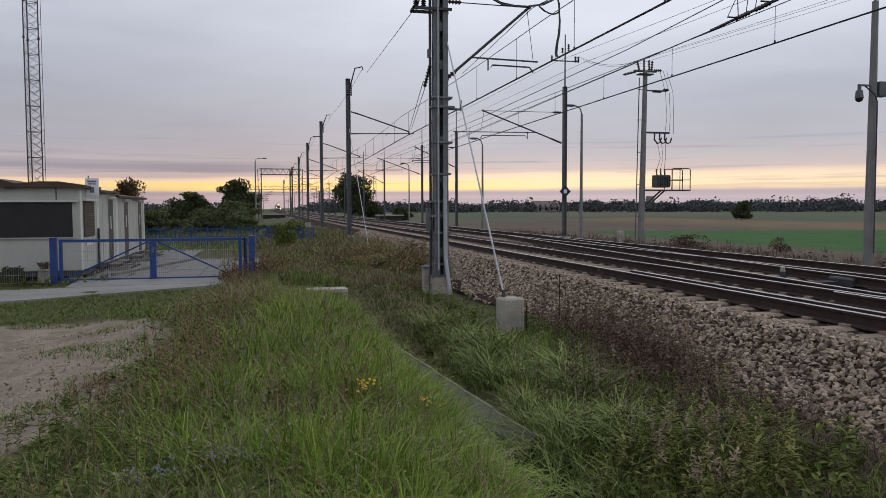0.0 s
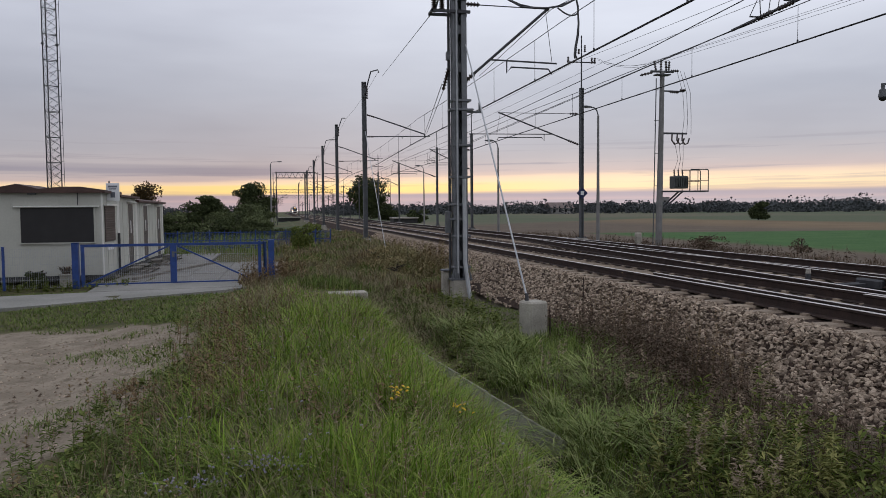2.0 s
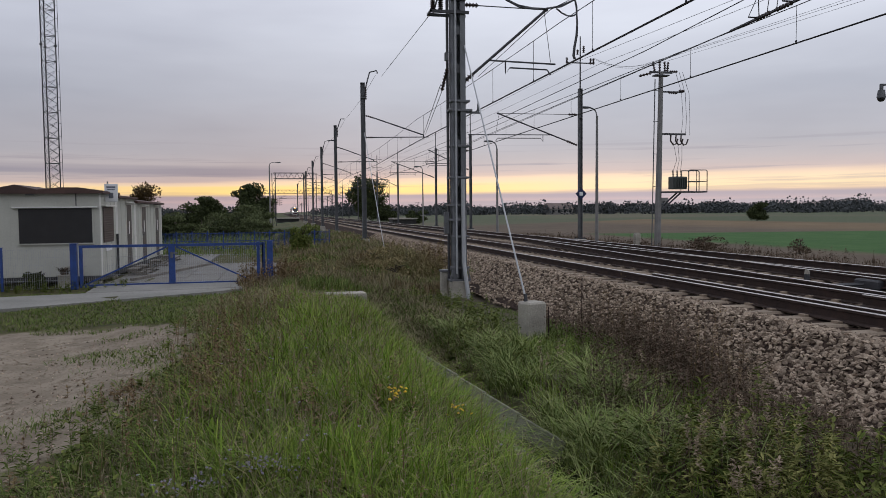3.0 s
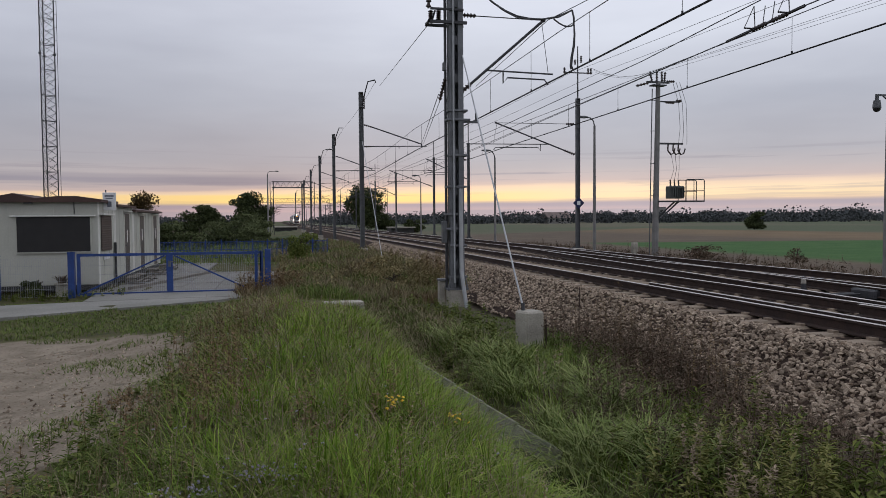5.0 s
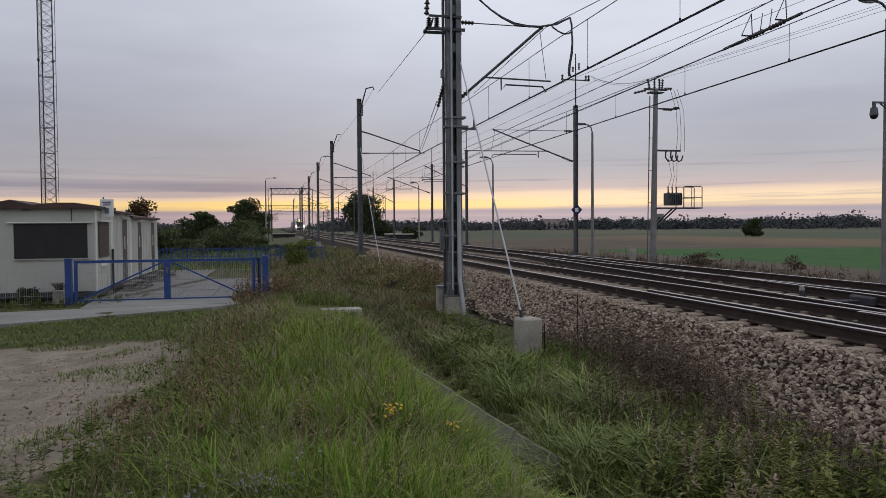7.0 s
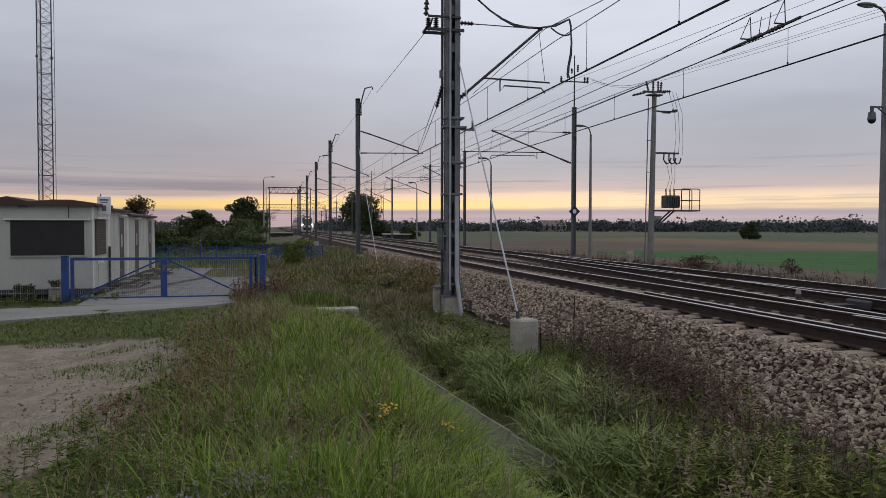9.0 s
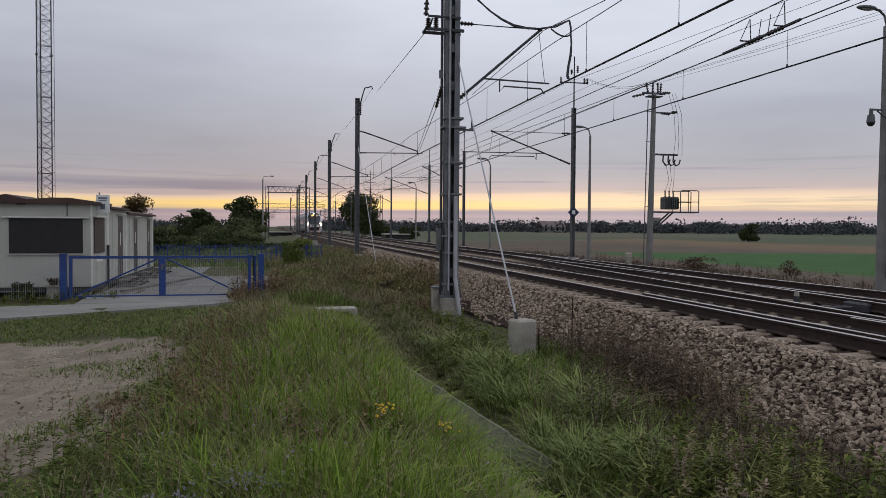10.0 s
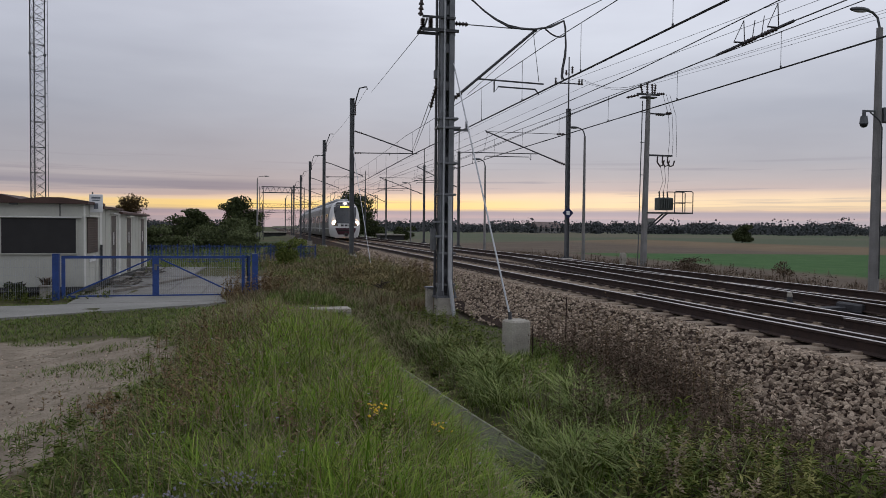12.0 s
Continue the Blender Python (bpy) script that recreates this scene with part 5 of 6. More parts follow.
# trees
def leaf_cloud(rng, blobs, n, size):
    """Ragged crown: leaf-clump quads scattered through uneven lobes."""
    vol = np.array([b[3] * b[4] * b[5] for b in blobs])
    pick = rng.choice(len(blobs), n, p=vol / vol.sum())
    bl = np.array(blobs)[pick]
    d = rng.normal(size=(n, 3))
    d /= np.linalg.norm(d, axis=1, keepdims=True)
    r = rng.uniform(0.35, 1.08, n) ** 0.6
    c = bl[:, :3] + d * bl[:, 3:6] * r[:, None]
    a = rng.normal(size=(n, 3))
    a /= np.linalg.norm(a, axis=1, keepdims=True)
    b = np.cross(a, rng.normal(size=(n, 3)))
    b /= np.linalg.norm(b, axis=1, keepdims=True)
    s = size * rng.uniform(0.6, 1.4, n)[:, None]
    v = np.stack([c - a * s, c + b * s * 0.6, c + a * s, c - b * s * 0.6], 1).reshape(-1, 3)
    f = np.arange(4 * n).reshape(-1, 4)
    return v, f


def tree(x, y, h, rx, ry, seed, label, mat="crown", lobes=9, n=3500, size=0.24, low=0.25, name="tree"):
    rng = np.random.default_rng(seed)
    t = thing(name, label, "tree" if name == "tree" else "bush", pose(x, y, ground_z(x, y)), "trees" if name == "tree" else "bushes")
    bm = B()
    trunk = max(0.05, h * 0.028)
    cy(bm, (0, 0, -0.1), (0.05, 0, h * 0.35), trunk * 1.3, trunk, 8)
    cy(bm, (0.05, 0, h * 0.35), (0.1, 0.05, h * 0.8), trunk, trunk * 0.3, 7)
    for k in range(7):
        a = rng.uniform(0, 6.28)
        z0 = h * rng.uniform(0.22, 0.6)
        cy(bm, (0.05, 0, z0), (0.65 * rx * math.cos(a), 0.65 * ry * math.sin(a), min(h * 0.92, z0 + h * rng.uniform(0.15, 0.35))), trunk * 0.5, trunk * 0.12, 6)
    part("trunk", bm, M["bark"], t)
    blobs = []
    for k in range(lobes):
        a, q = rng.uniform(0, 6.28), rng.uniform(0.1, 0.72)
        z = h * rng.uniform(low + 0.12, 0.86)
        k2 = math.sin(math.pi * min(1, max(0.12, (z / h - low * 0.6) / (1.05 - low * 0.6)))) ** 0.5
        blobs.append((rx * q * math.cos(a) * k2, ry * q * math.sin(a) * k2, z, rx * rng.uniform(0.26, 0.5), ry * rng.uniform(0.26, 0.5), h * rng.uniform(0.09, 0.17)))
    if low < 0.1:
        for k in range(6):
            a, q = rng.uniform(0, 6.28), rng.uniform(0.25, 0.62)
            blobs.append((rx * q * math.cos(a), ry * q * math.sin(a), h * rng.uniform(0.16, 0.42), rx * rng.uniform(0.36, 0.55), ry * rng.uniform(0.36, 0.55), h * rng.uniform(0.14, 0.24)))
    else:
        blobs.append((0, 0, h * (low + 0.9) / 2, rx * 0.6, ry * 0.6, h * (0.9 - low) * 0.4))
    v, f = leaf_cloud(rng, blobs, n, size)
    me = bpy.data.meshes.new("crown")
    me.from_pydata(v.tolist(), [], f.tolist())
    me.materials.append(M[mat])
    c = new("crown", me)
    c.parent = t
    return t


tree(-9.3, 108.0, 4.7, 2.9, 2.6, 3, "dark rounded broadleaf tree by the allotments", low=0.02, lobes=16, n=9000, size=0.15)
tree(-3.6, 107.0, 6.3, 3.1, 3.0, 4, "spreading dark broadleaf tree by the line", low=0.05, lobes=18, n=11000, size=0.16)
tree(-3.6, 92.0, 3.4, 2.3, 2.2, 21, "dull green shrubby tree beside the line", low=0.0, lobes=14, n=9000, size=0.11, mat="hedge")
tree(-14.2, 84.0, 5.5, 2.0, 1.8, 5, "autumn-tinted open-crowned tree behind the cabins", mat="crown_rust", lobes=14, n=1700, size=0.12, low=0.45)
tree(16.8, 150.0, 9.4, 5.2, 4.2, 6, "tall dark broadleaf tree beyond the tracks", lobes=20, n=12000, size=0.20, low=0.05)
tree(21.5, 150.0, 3.6, 2.6, 2.4, 7, "low dull shrub beyond the tracks", lobes=9, n=3500, size=0.18, low=0.0)
tree(21.8, 118.0, 2.9, 1.9, 1.8, 8, "dark rounded bush in the field", lobes=9, n=4000, size=0.13, low=0.0, name="bush")
tree(75.8, 106.0, 3.0, 2.0, 1.9, 9, "lone dark bush in the open field", lobes=12, n=6000, size=0.12, low=0.0, name="bush")
tree(-7.8, 58.0, 2.2, 1.9, 1.5, 10, "dull green shrub behind the rear fence", mat="hedge", lobes=10, n=6000, size=0.085, low=0.0, name="bush")
tree(-10.2, 56.0, 2.5, 1.8, 1.5, 22, "dull green shrub behind the rear fence", mat="crown", lobes=10, n=5000, size=0.09, low=0.0, name="bush")
tree(-6.4, 64.0, 1.9, 1.7, 1.5, 11, "dull green shrub behind the rear fence", mat="crown", lobes=9, n=5000, size=0.09, low=0.0, name="bush")
tree(-2.2, 76.0, 2.3, 2.3, 1.6, 12, "dull green shrub behind the rear fence", mat="hedge", lobes=10, n=6000, size=0.10, low=0.0, name="bush")
for i, (bx0, by0, bh, br, m_) in enumerate(((-9.0, 52.0, 1.9, 1.3, "hedge"), (-6.2, 56.0, 1.5, 1.4, "hedge"), (-4.2, 60.0, 1.4, 1.5, "crown"), (-2.6, 66.0, 1.6, 1.6, "hedge"), (-2.2, 70.0, 1.9, 1.6, "hedge"), (-4.6, 82.0, 2.2, 2.2, "crown"),
                                          (-1.2, 62.0, 1.5, 1.2, "hedge"), (-7.0, 90.0, 2.4, 2.6, "hedge"), (0.6, 50.0, 1.0, 1.1, "hedge"))):
    tree(bx0, by0, bh, br, br * 0.9, 50 + i, "dull green shrub in the hedge behind the yard", mat=m_, lobes=10, n=4500, size=0.075, low=0.0, name="bush")
tree(-12.4, 118.0, 4.0, 3.4, 2.5, 23, "dark hedge tree by the allotments", mat="crown", lobes=10, n=5000, size=0.16, low=0.0)
tree(0.95, 35.0, 1.5, 0.62, 0.7, 13, "leafy green self-sown bush on the embankment", mat="leaf", lobes=10, n=4200, size=0.045, low=0.0, name="bush")
tree(1.9, 43.0, 1.3, 1.0, 1.2, 14, "leafy green self-sown bush on the embankment", mat="leaf", lobes=8, n=3200, size=0.055, low=0.0, name="bush")
tree(3.3, 26.0, 0.85, 0.7, 1.3, 15, "brownish scrub beside the ballast", mat="scrub", lobes=8, n=3400, size=0.035, low=0.0, name="bush")
tree(3.4, 22.5, 0.75, 0.5, 0.9, 16, "brownish-green scrub beside the ballast", mat="scrub", lobes=8, n=1500, size=0.032, low=0.0, name="bush")
tree(22.1, 28.0, 0.75, 0.55, 0.5, 17, "small dark dry bush at the field edge", mat="mug", lobes=9, n=420, size=0.04, low=0.0, name="bush")
tree(19.9, 32.0, 0.85, 1.0, 0.9, 18, "dull brownish bush at the field edge", mat="mug", lobes=9, n=1000, size=0.045, low=0.0, name="bush")


def far_woods():
    rng = np.random.default_rng(31)
    blobs = []
    for k in range(2100):
        a = radians(rng.uniform(-50, 64))
        d = rng.uniform(330, 600)
        deg = math.degrees(a)
        if -12 < deg < 0.5 and rng.random() < 0.6:
            continue
        x, y = d * math.sin(a), d * math.cos(a)
        if -18 < x < 26:
            continue
        tall = 1.0 + 0.35 * noise.noise((deg * 0.35, 0, 4))
        h = rng.uniform(3.2, 6.6) * tall * (1.3 if rng.random() < 0.08 else 1)
        blobs.append((x, y, ground_z(x, y) + h * 0.45, rng.uniform(3, 8), rng.uniform(3, 6), h * 0.55))
    n = 150000
    pick = rng.integers(0, len(blobs), n)
    bl = np.array(blobs)[pick]
    dirs = rng.normal(size=(n, 3))
    dirs /= np.linalg.norm(dirs, axis=1, keepdims=True)
    c = bl[:, :3] + dirs * bl[:, 3:6] * (rng.uniform(0.2, 0.98, n) ** 0.6)[:, None]
    s = rng.uniform(0.32, 0.66, n)[:, None]
    a = rng.normal(size=(n, 3))
    a /= np.linalg.norm(a, axis=1, keepdims=True)
    b = np.cross(a, rng.normal(size=(n, 3)))
    b /= np.linalg.norm(b, axis=1, keepdims=True)
    v = np.stack([c - a * s, c + b * s, c + a * s, c - b * s], 1).reshape(-1, 3)
    soup("distant_woods", v.tolist(), np.arange(4 * n).reshape(-1, 4).tolist(), M["far_wood"], "continuous dark belt of distant trees along the horizon, tinted with haze", "woods", "stuff")


far_woods()


def house(x, y, w, d, h, rz, label, floors=1, flat=False):
    t = thing("house", label, "house", pose(x, y, ground_z(x, y), 0, 0, rz), "distant houses")
    bm = B()
    bx(bm, (0, 0, h / 2), (w, d, h))
    part("wall", bm, M["house_wall"], t)
    bm = B()
    if flat:
        bx(bm, (0, 0, h + 0.15), (w + 0.3, d + 0.3, 0.3))
    else:
        r = d * 0.38
        vs = [bm.verts.new(p) for p in ((-w / 2 - 0.4, -d / 2 - 0.4, h), (w / 2 + 0.4, -d / 2 - 0.4, h), (w / 2 + 0.4, d / 2 + 0.4, h), (-w / 2 - 0.4, d / 2 + 0.4, h), (-w / 2 - 0.4, 0, h + r), (w / 2 + 0.4, 0, h + r))]
        for q in ((0, 1, 5, 4), (2, 3, 4, 5), (0, 4, 3), (1, 2, 5), (3, 2, 1, 0)):
            bm.faces.new([vs[i] for i in q])
    part("roof", bm, M["house_roof"], t)
    for fl in range(floors):
        n = max(2, int(w / 3))
        for i in range(n):
            bm = B()
            bx(bm, (-w / 2 + (i + 0.5) * w / n, -d / 2 - 0.03, 1.5 + fl * 2.8), (1.2, 0.1, 1.3))
            part("window", bm, M["glass"], t)


house(-58.0, 190.0, 11, 8, 3.2, 20, "low pale house with a grey roof behind trees", 1)
house(-74.0, 260.0, 12, 8, 3.6, -15, "low pale house with a grey roof behind trees", 1)
house(126.0, 322.0, 12, 7, 2.6, 10, "distant pale farmhouse at the wood's edge", 1)
house(262.0, 660.0, 12, 9, 4.0, -12, "distant pale farmhouse at the wood's edge", 1)
house(345.0, 540.0, 14, 9, 4.5, 30, "distant pale farmhouse at the wood's edge", 1)
house(402.0, 610.0, 12, 9, 5.0, 10, "distant pale farmhouse at the wood's edge", 1)
house(505.0, 560.0, 12, 9, 5.0, 10, "distant pale farmhouse at the wood's edge", 1)
house(363.0, 650.0, 8, 9, 12.5, -28, "distant pale flat-roofed block above the trees", 3, True)

# ---- train ----
ROWS = [(0.28, 1.22), (0.55, 1.32), (0.95, 1.39), (1.35, 1.42), (1.75, 1.42), (2.15, 1.40), (2.55, 1.36), (2.95, 1.28), (3.30, 1.17), (3.55, 1.02), (3.75, 0.80), (3.86, 0.50), (3.90, 0.0)]


def nose_y(u, z):
    return 0.55 * abs(u) ** 2.4 + max(0.0, z - 1.35) * 0.46 + max(0.0, z - 3.1) ** 2 * 0.9 + max(0.0, 0.9 - z) * 0.18


def width_at(z):
    return float(np.interp(z, [r[0] for r in ROWS], [r[1] for r in ROWS]))


def nose_patch(u0, u1, z0, z1, out, nu=8, nz=6, taper=0.0):
    """A piece of the curved front, set out by some millimetres."""
    bm = B()
    g = []
    for j in range(nz + 1):
        z = z0 + (z1 - z0) * j / nz
        k = 1 - taper * (1 - j / nz)
        g.append([bm.verts.new(((u0 + (u1 - u0) * i / nu) * k * width_at(z), nose_y((u0 + (u1 - u0) * i / nu) * k, z) - out, z)) for i in range(nu + 1)])
    for a, b in zip(g, g[1:]):
        for i in range(nu):
            bm.faces.new((a[i], a[i + 1], b[i + 1], b[i]))
    return bm


def build_train():
    t = thing("passenger_train", "white-fronted electric passenger train with lit headlamps on the near track", "train")
    NU = 12
    bm = B()
    g = []
    for z, w in ROWS:
        g.append([bm.verts.new((u * w, nose_y(u, z), z)) for u in np.linspace(-1, 1, NU + 1)])
    for a, b in zip(g, g[1:]):
        for i in range(NU):
            bm.faces.new((a[i], a[i + 1], b[i + 1], b[i]))
    back = [[bm.verts.new((s * w, 3.4, z)) for z, w in ROWS] for s in (-1, 1)]
    for side, col in ((0, 0), (1, NU)):
        for j in range(len(ROWS) - 1):
            q = (g[j][col], g[j + 1][col], back[side][j + 1], back[side][j])
            bm.faces.new(q if side else q[::-1])
    bmesh.ops.remove_doubles(bm, verts=bm.verts, dist=0.0005)
    bmesh.ops.recalc_face_normals(bm, faces=bm.faces)
    cab = part("cab", bm, M["train_white"], t, "white moulded cab front", smooth=True)
    part("windscreen", nose_patch(-0.95, 0.95, 1.60, 3.40, 0.025, taper=0.36), M["glass"], cab, "large dark tapering windscreen")
    part("lower_panel", nose_patch(-0.74, 0.74, 0.52, 1.16, 0.02, taper=0.22), M["maroon"], cab, "dark maroon lower front panel")
    part("lower_lip", nose_patch(-0.55, 0.55, 0.86, 1.00, 0.03, 4, 2), M["train_dark"], cab)
    part("display", nose_patch(-0.42, 0.42, 3.16, 3.28, 0.035, 4, 2), M["display_on"], cab, "lit amber destination display")
    for u0, u1 in ((-0.36, -0.16), (-0.10, 0.10), (0.16, 0.30)):
        part("number_bar", nose_patch(u0, u1, 1.32, 1.50, 0.018, 2, 2), M["train_dark"], cab)
    for sd in (-1, 1):
        part("brow_panel", nose_patch(*sorted((sd * 0.24, sd * 0.86)), 3.46, 3.70, 0.02, 4, 3), M["train_dark"], cab, "black roof brow panel")
        part("lamp_surround", nose_patch(*sorted((sd * 0.60, sd * 0.96)), 1.36, 1.78, 0.012, 4, 3, 0.1), M["train_dark"], cab)
    for u in (-0.78, 0.78):
        z = 1.62
        p = Vector((u * width_at(z), nose_y(u, z), z))
        bm = B()
        cy(bm, p + Vector((0, -0.05, 0)), p + Vector((0, 0.14, 0)), 0.19, None, 14)
        part("headlamp", bm, M["lamp_on"], cab, "lit round headlamp")
    p = Vector((0, nose_y(0, 3.56), 3.56))
    bm = B()
    cy(bm, p + Vector((0, -0.08, 0)), p + Vector((0, 0.2, 0)), 0.10, None, 14)
    part("top_lamp", bm, M["lamp_on"], cab, "lit top headlamp")
    bm = B()
    bx(bm, (0, -0.2, 0.55), (0.32, 0.7, 0.28), bevel=0.04)
    part("coupler", bm, M["train_dark"], t)
    bm = B()
    bx(bm, (0, 0.55, 0.28), (2.1, 0.1, 0.22), bevel=0.02)
    part("rail_guard", bm, M["train_white"], t)
    L = 18.6
    for c in range(4):
        y0 = 3.4 if c == 0 else c * L + 0.35
        y1 = (c + 1) * L - 0.05
        bm = B()
        rings = [[bm.verts.new((s * w, y, z)) for s, z, w in [(-1, z, w) for z, w in ROWS] + [(1, z, w) for z, w in ROWS[-2::-1]]] for y in (y0, y1)]
        n = len(rings[0])
        for i in range(n - 1):
            f = bm.faces.new((rings[0][i], rings[1][i], rings[1][i + 1], rings[0][i + 1]))
            zc = (rings[0][i].co.z + rings[0][i + 1].co.z) / 2
            f.material_index = 1 if zc > 3.35 else 0
        bm.faces.new((rings[0][0], rings[0][-1], rings[1][-1], rings[1][0]))
        bm.faces.new(rings[0][::-1])
        bm.faces.new(rings[1])
        bmesh.ops.recalc_face_normals(bm, faces=bm.faces)
        car = part("car_body", bm, [M["train_grey"], M["train_roof"]], t)
        for s in (-1, 1):
            k = 0
            y = y0 + 1.0
            while y + 1.5 < y1 - 0.3:
                bm = B()
                door = k % 4 == 2
                w = width_at(2.2)
                bx(bm, (s * (w + 0.005), y + 0.75, 2.15 if not door else 1.65), (0.05, 1.35, 0.85 if not door else 1.95), (0, -s * 3, 0), bevel=0.02)
                part("door" if door else "side_window", bm, M["glass"] if not door else M["train_roof"], car)
                y += 1.75
                k += 1
            bm = B()
            bx(bm, (s * 1.415, (y0 + y1) / 2, 1.10), (0.03, y1 - y0 - 0.2, 0.10))
            part("stripe", bm, M["train_white"], car)
        bm = B()
        for k in range(3):
            bx(bm, (0, y0 + 2.5 + k * 5.2, 3.98), (1.3, 3.6, 0.26), bevel=0.06)
        part("roof_equipment", bm, M["train_roof"], car)
        for yb in (y0 + 2.2 if c == 0 else y0 + 0.2, y1):
            bm = B()
            bx(bm, (0, yb, 0.52), (2.3, 2.9, 0.3), bevel=0.04)
            bg = part("bogie_frame", bm, M["train_dark"], t)
            for dy in (-1.2, 1.2):
                for s in (-1, 1):
                    bm = B()
                    cy(bm, (s * 0.68, yb + dy, 0.43), (s * 0.81, yb + dy, 0.43), 0.42, None, 20)
                    part("wheel", bm, M["train_dark"], bg)
        bm = B()
        bx(bm, (0, (y0 + y1) / 2, 0.55), (2.4, 6.5, 0.5), bevel=0.05)
        part("underfloor_box", bm, M["train_dark"], t)
    bm = B()
    for s in (-0.5, 0.5):
        run(bm, [(s, 9.0, 4.1), (s * 0.8, 7.6, 4.55), (s * 0.7, 8.9, 4.95)], 0.03)
    run(bm, [(-0.8, 8.9, 4.9), (-0.5, 8.9, 4.97), (0.5, 8.9, 4.97), (0.8, 8.9, 4.9)], 0.03)
    part("pantograph", bm, M["steel_dark"], t)
    return t


train = build_train()

# ---- grass, weeds, ballast stones ----
RNG = np.random.default_rng(77)


def zs(x, y):
    return np.array([ground_z(float(a), float(b)) for a, b in zip(x, y)])


def bare(x, y):
    """Bare trodden patch: below 1 inside."""
    return np.abs((x + 4.7) / 3.6) ** 3 + np.abs((y - 8.9) / 4.6) ** 3


def patchy(x, y, s, seed=0.0):
    return np.array([noise.noise((float(a) * s, float(b) * s, seed)) for a, b in zip(x, y)])


def blade_mesh(x, y, z, h, w, lean):
    """Curved tapering blades, three lengths each."""
    n = len(x)
    a = RNG.uniform(0, 2 * math.pi, n)
    dx, dy = np.cos(a), np.sin(a)
    b = a + math.pi / 2 + RNG.normal(0, 0.5, n)
    wx, wy = np.cos(b), np.sin(b)
    rows = []
    for s, k in ((0.0, 0.8), (0.4, 1.0), (0.75, 0.7)):
        cx, cy_, cz = x + dx * lean * h * s * s, y + dy * lean * h * s * s, z + h * (s - 0.28 * lean * s * s)
        for sg in (-1, 1):
            rows.append(np.stack([cx + sg * wx * w * k * 0.5, cy_ + sg * wy * w * k * 0.5, cz], 1))
    rows.append(np.stack([x + dx * lean * h, y + dy * lean * h, z + h * (1 - 0.34 * lean)], 1))
    v = np.stack(rows, 1).reshape(-1, 3)
    i = (np.arange(n) * 7)[:, None]
    q = np.concatenate([i + np.array([[0, 1, 3, 2]]), i + np.array([[2, 3, 5, 4]])], 0)
    t = i + np.array([[4, 5, 6]])
    return v, q.tolist() + t.tolist()


def grass(name, x, y, h, w, lean, mat, label, zoff=-0.02):
    v, f = blade_mesh(x, y, zs(x, y) + zoff, h, w, lean)
    return soup(name, v.tolist(), f, M[mat], label, "grass", "stuff")


def low_spot(x, y):
    """Trampled short round the culvert slab."""
    return np.where((x > 0.3) & (x < 2.5) & (y > 13.5) & (y < 19.0), 0.22, 1.0)


def near_y(n, lo, hi, p=1.7):
    return lo + (hi - lo) * RNG.uniform(0, 1, n) ** p


def clumped(n, x0, x1, y0, y1, p=1.6, spread=0.09, per=14):
    m = max(1, n // per)
    cx, cy_ = RNG.uniform(x0, x1, m), near_y(m, y0, y1, p)
    k = RNG.integers(0, m, n)
    return cx[k] + RNG.normal(0, spread, n), cy_[k] + RNG.normal(0, spread, n)


# bank: bright long grass sloping to the ditch, duller and mixed towards the bare patch
x, y = clumped(128000, -0.9, 2.05, 1.6, 20, 1.7, 0.09, 11)
keep = (RNG.uniform(0, 1, len(x)) < np.clip((x + 1.0) / 1.9, 0.06, 1)) & (x < 2.12 + np.clip(8.5 - y, 0, 3) * 0.06)
x, y = x[keep], y[keep]
grass("bank_grass", x, y, RNG.triangular(0.07, 0.22, 0.52, len(x)) * (1 + 0.7 * patchy(x, y, 1.3)) * low_spot(x, y) * np.clip(1.35 - y / 22, 0.35, 1), RNG.uniform(0.0028, 0.0068, len(x)) * (1 + y / 10), RNG.uniform(0.1, 1.3, len(x)), "grass", "bright green long grass on the bank above the ditch")
x, y = clumped(84000, -2.6, 1.8, 1.6, 21, 1.6, 0.09, 12)
keep = ((x > -1.0) | (y > 7) | (RNG.uniform(0, 1, len(x)) < 0.45)) & (bare(x, y) > 1.0 + 0.6 * patchy(x, y, 1.4, 3)) & (RNG.uniform(0, 1, len(x)) < np.clip(1.15 - (x + 0.6) / 2.4, 0.2, 1)) & ~on_path(x, y)
x, y = x[keep], y[keep]
grass("rough_grass", x, y, RNG.triangular(0.05, 0.17, 0.44, len(x)) * low_spot(x, y) * (1 + 0.6 * patchy(x, y, 1.1, 7)) * np.clip((x + 2.3) / 1.8, 0.2, 1) * np.clip(1.35 - y / 22, 0.35, 1), RNG.uniform(0.003, 0.0068, len(x)) * (1 + y / 10), RNG.uniform(0.2, 1.3, len(x)), "grass_dark", "dull green rough grass beside the bare earth")
x, y = clumped(14000, -1.6, 1.7, 2.2, 17, 1.5, 0.12, 9)
x, y = x[bare(x, y) > 1.0], y[bare(x, y) > 1.0]
grass("dead_grass", x, y, RNG.triangular(0.12, 0.3, 0.6, len(x)) * low_spot(x, y) * np.clip((x + 2.2) / 1.8, 0.25, 1), RNG.uniform(0.0025, 0.005, len(x)) * (1 + y / 9), RNG.uniform(0.2, 1.4, len(x)), "straw", "bleached dead blades among the green grass")
x, y = clumped(46000, -14, -0.8, 12.2, 19.8, 1.0, 0.25, 6)
x2, y2 = clumped(7000, -5.5, -0.6, 1.5, 8.0, 1.2, 0.10)
x, y = np.r_[x, x2], np.r_[y, y2]
keep = (bare(x, y) > 1.0 + 0.7 * patchy(x, y, 1.2, 9)) & ~on_path(x, y)
x, y = x[keep], y[keep]
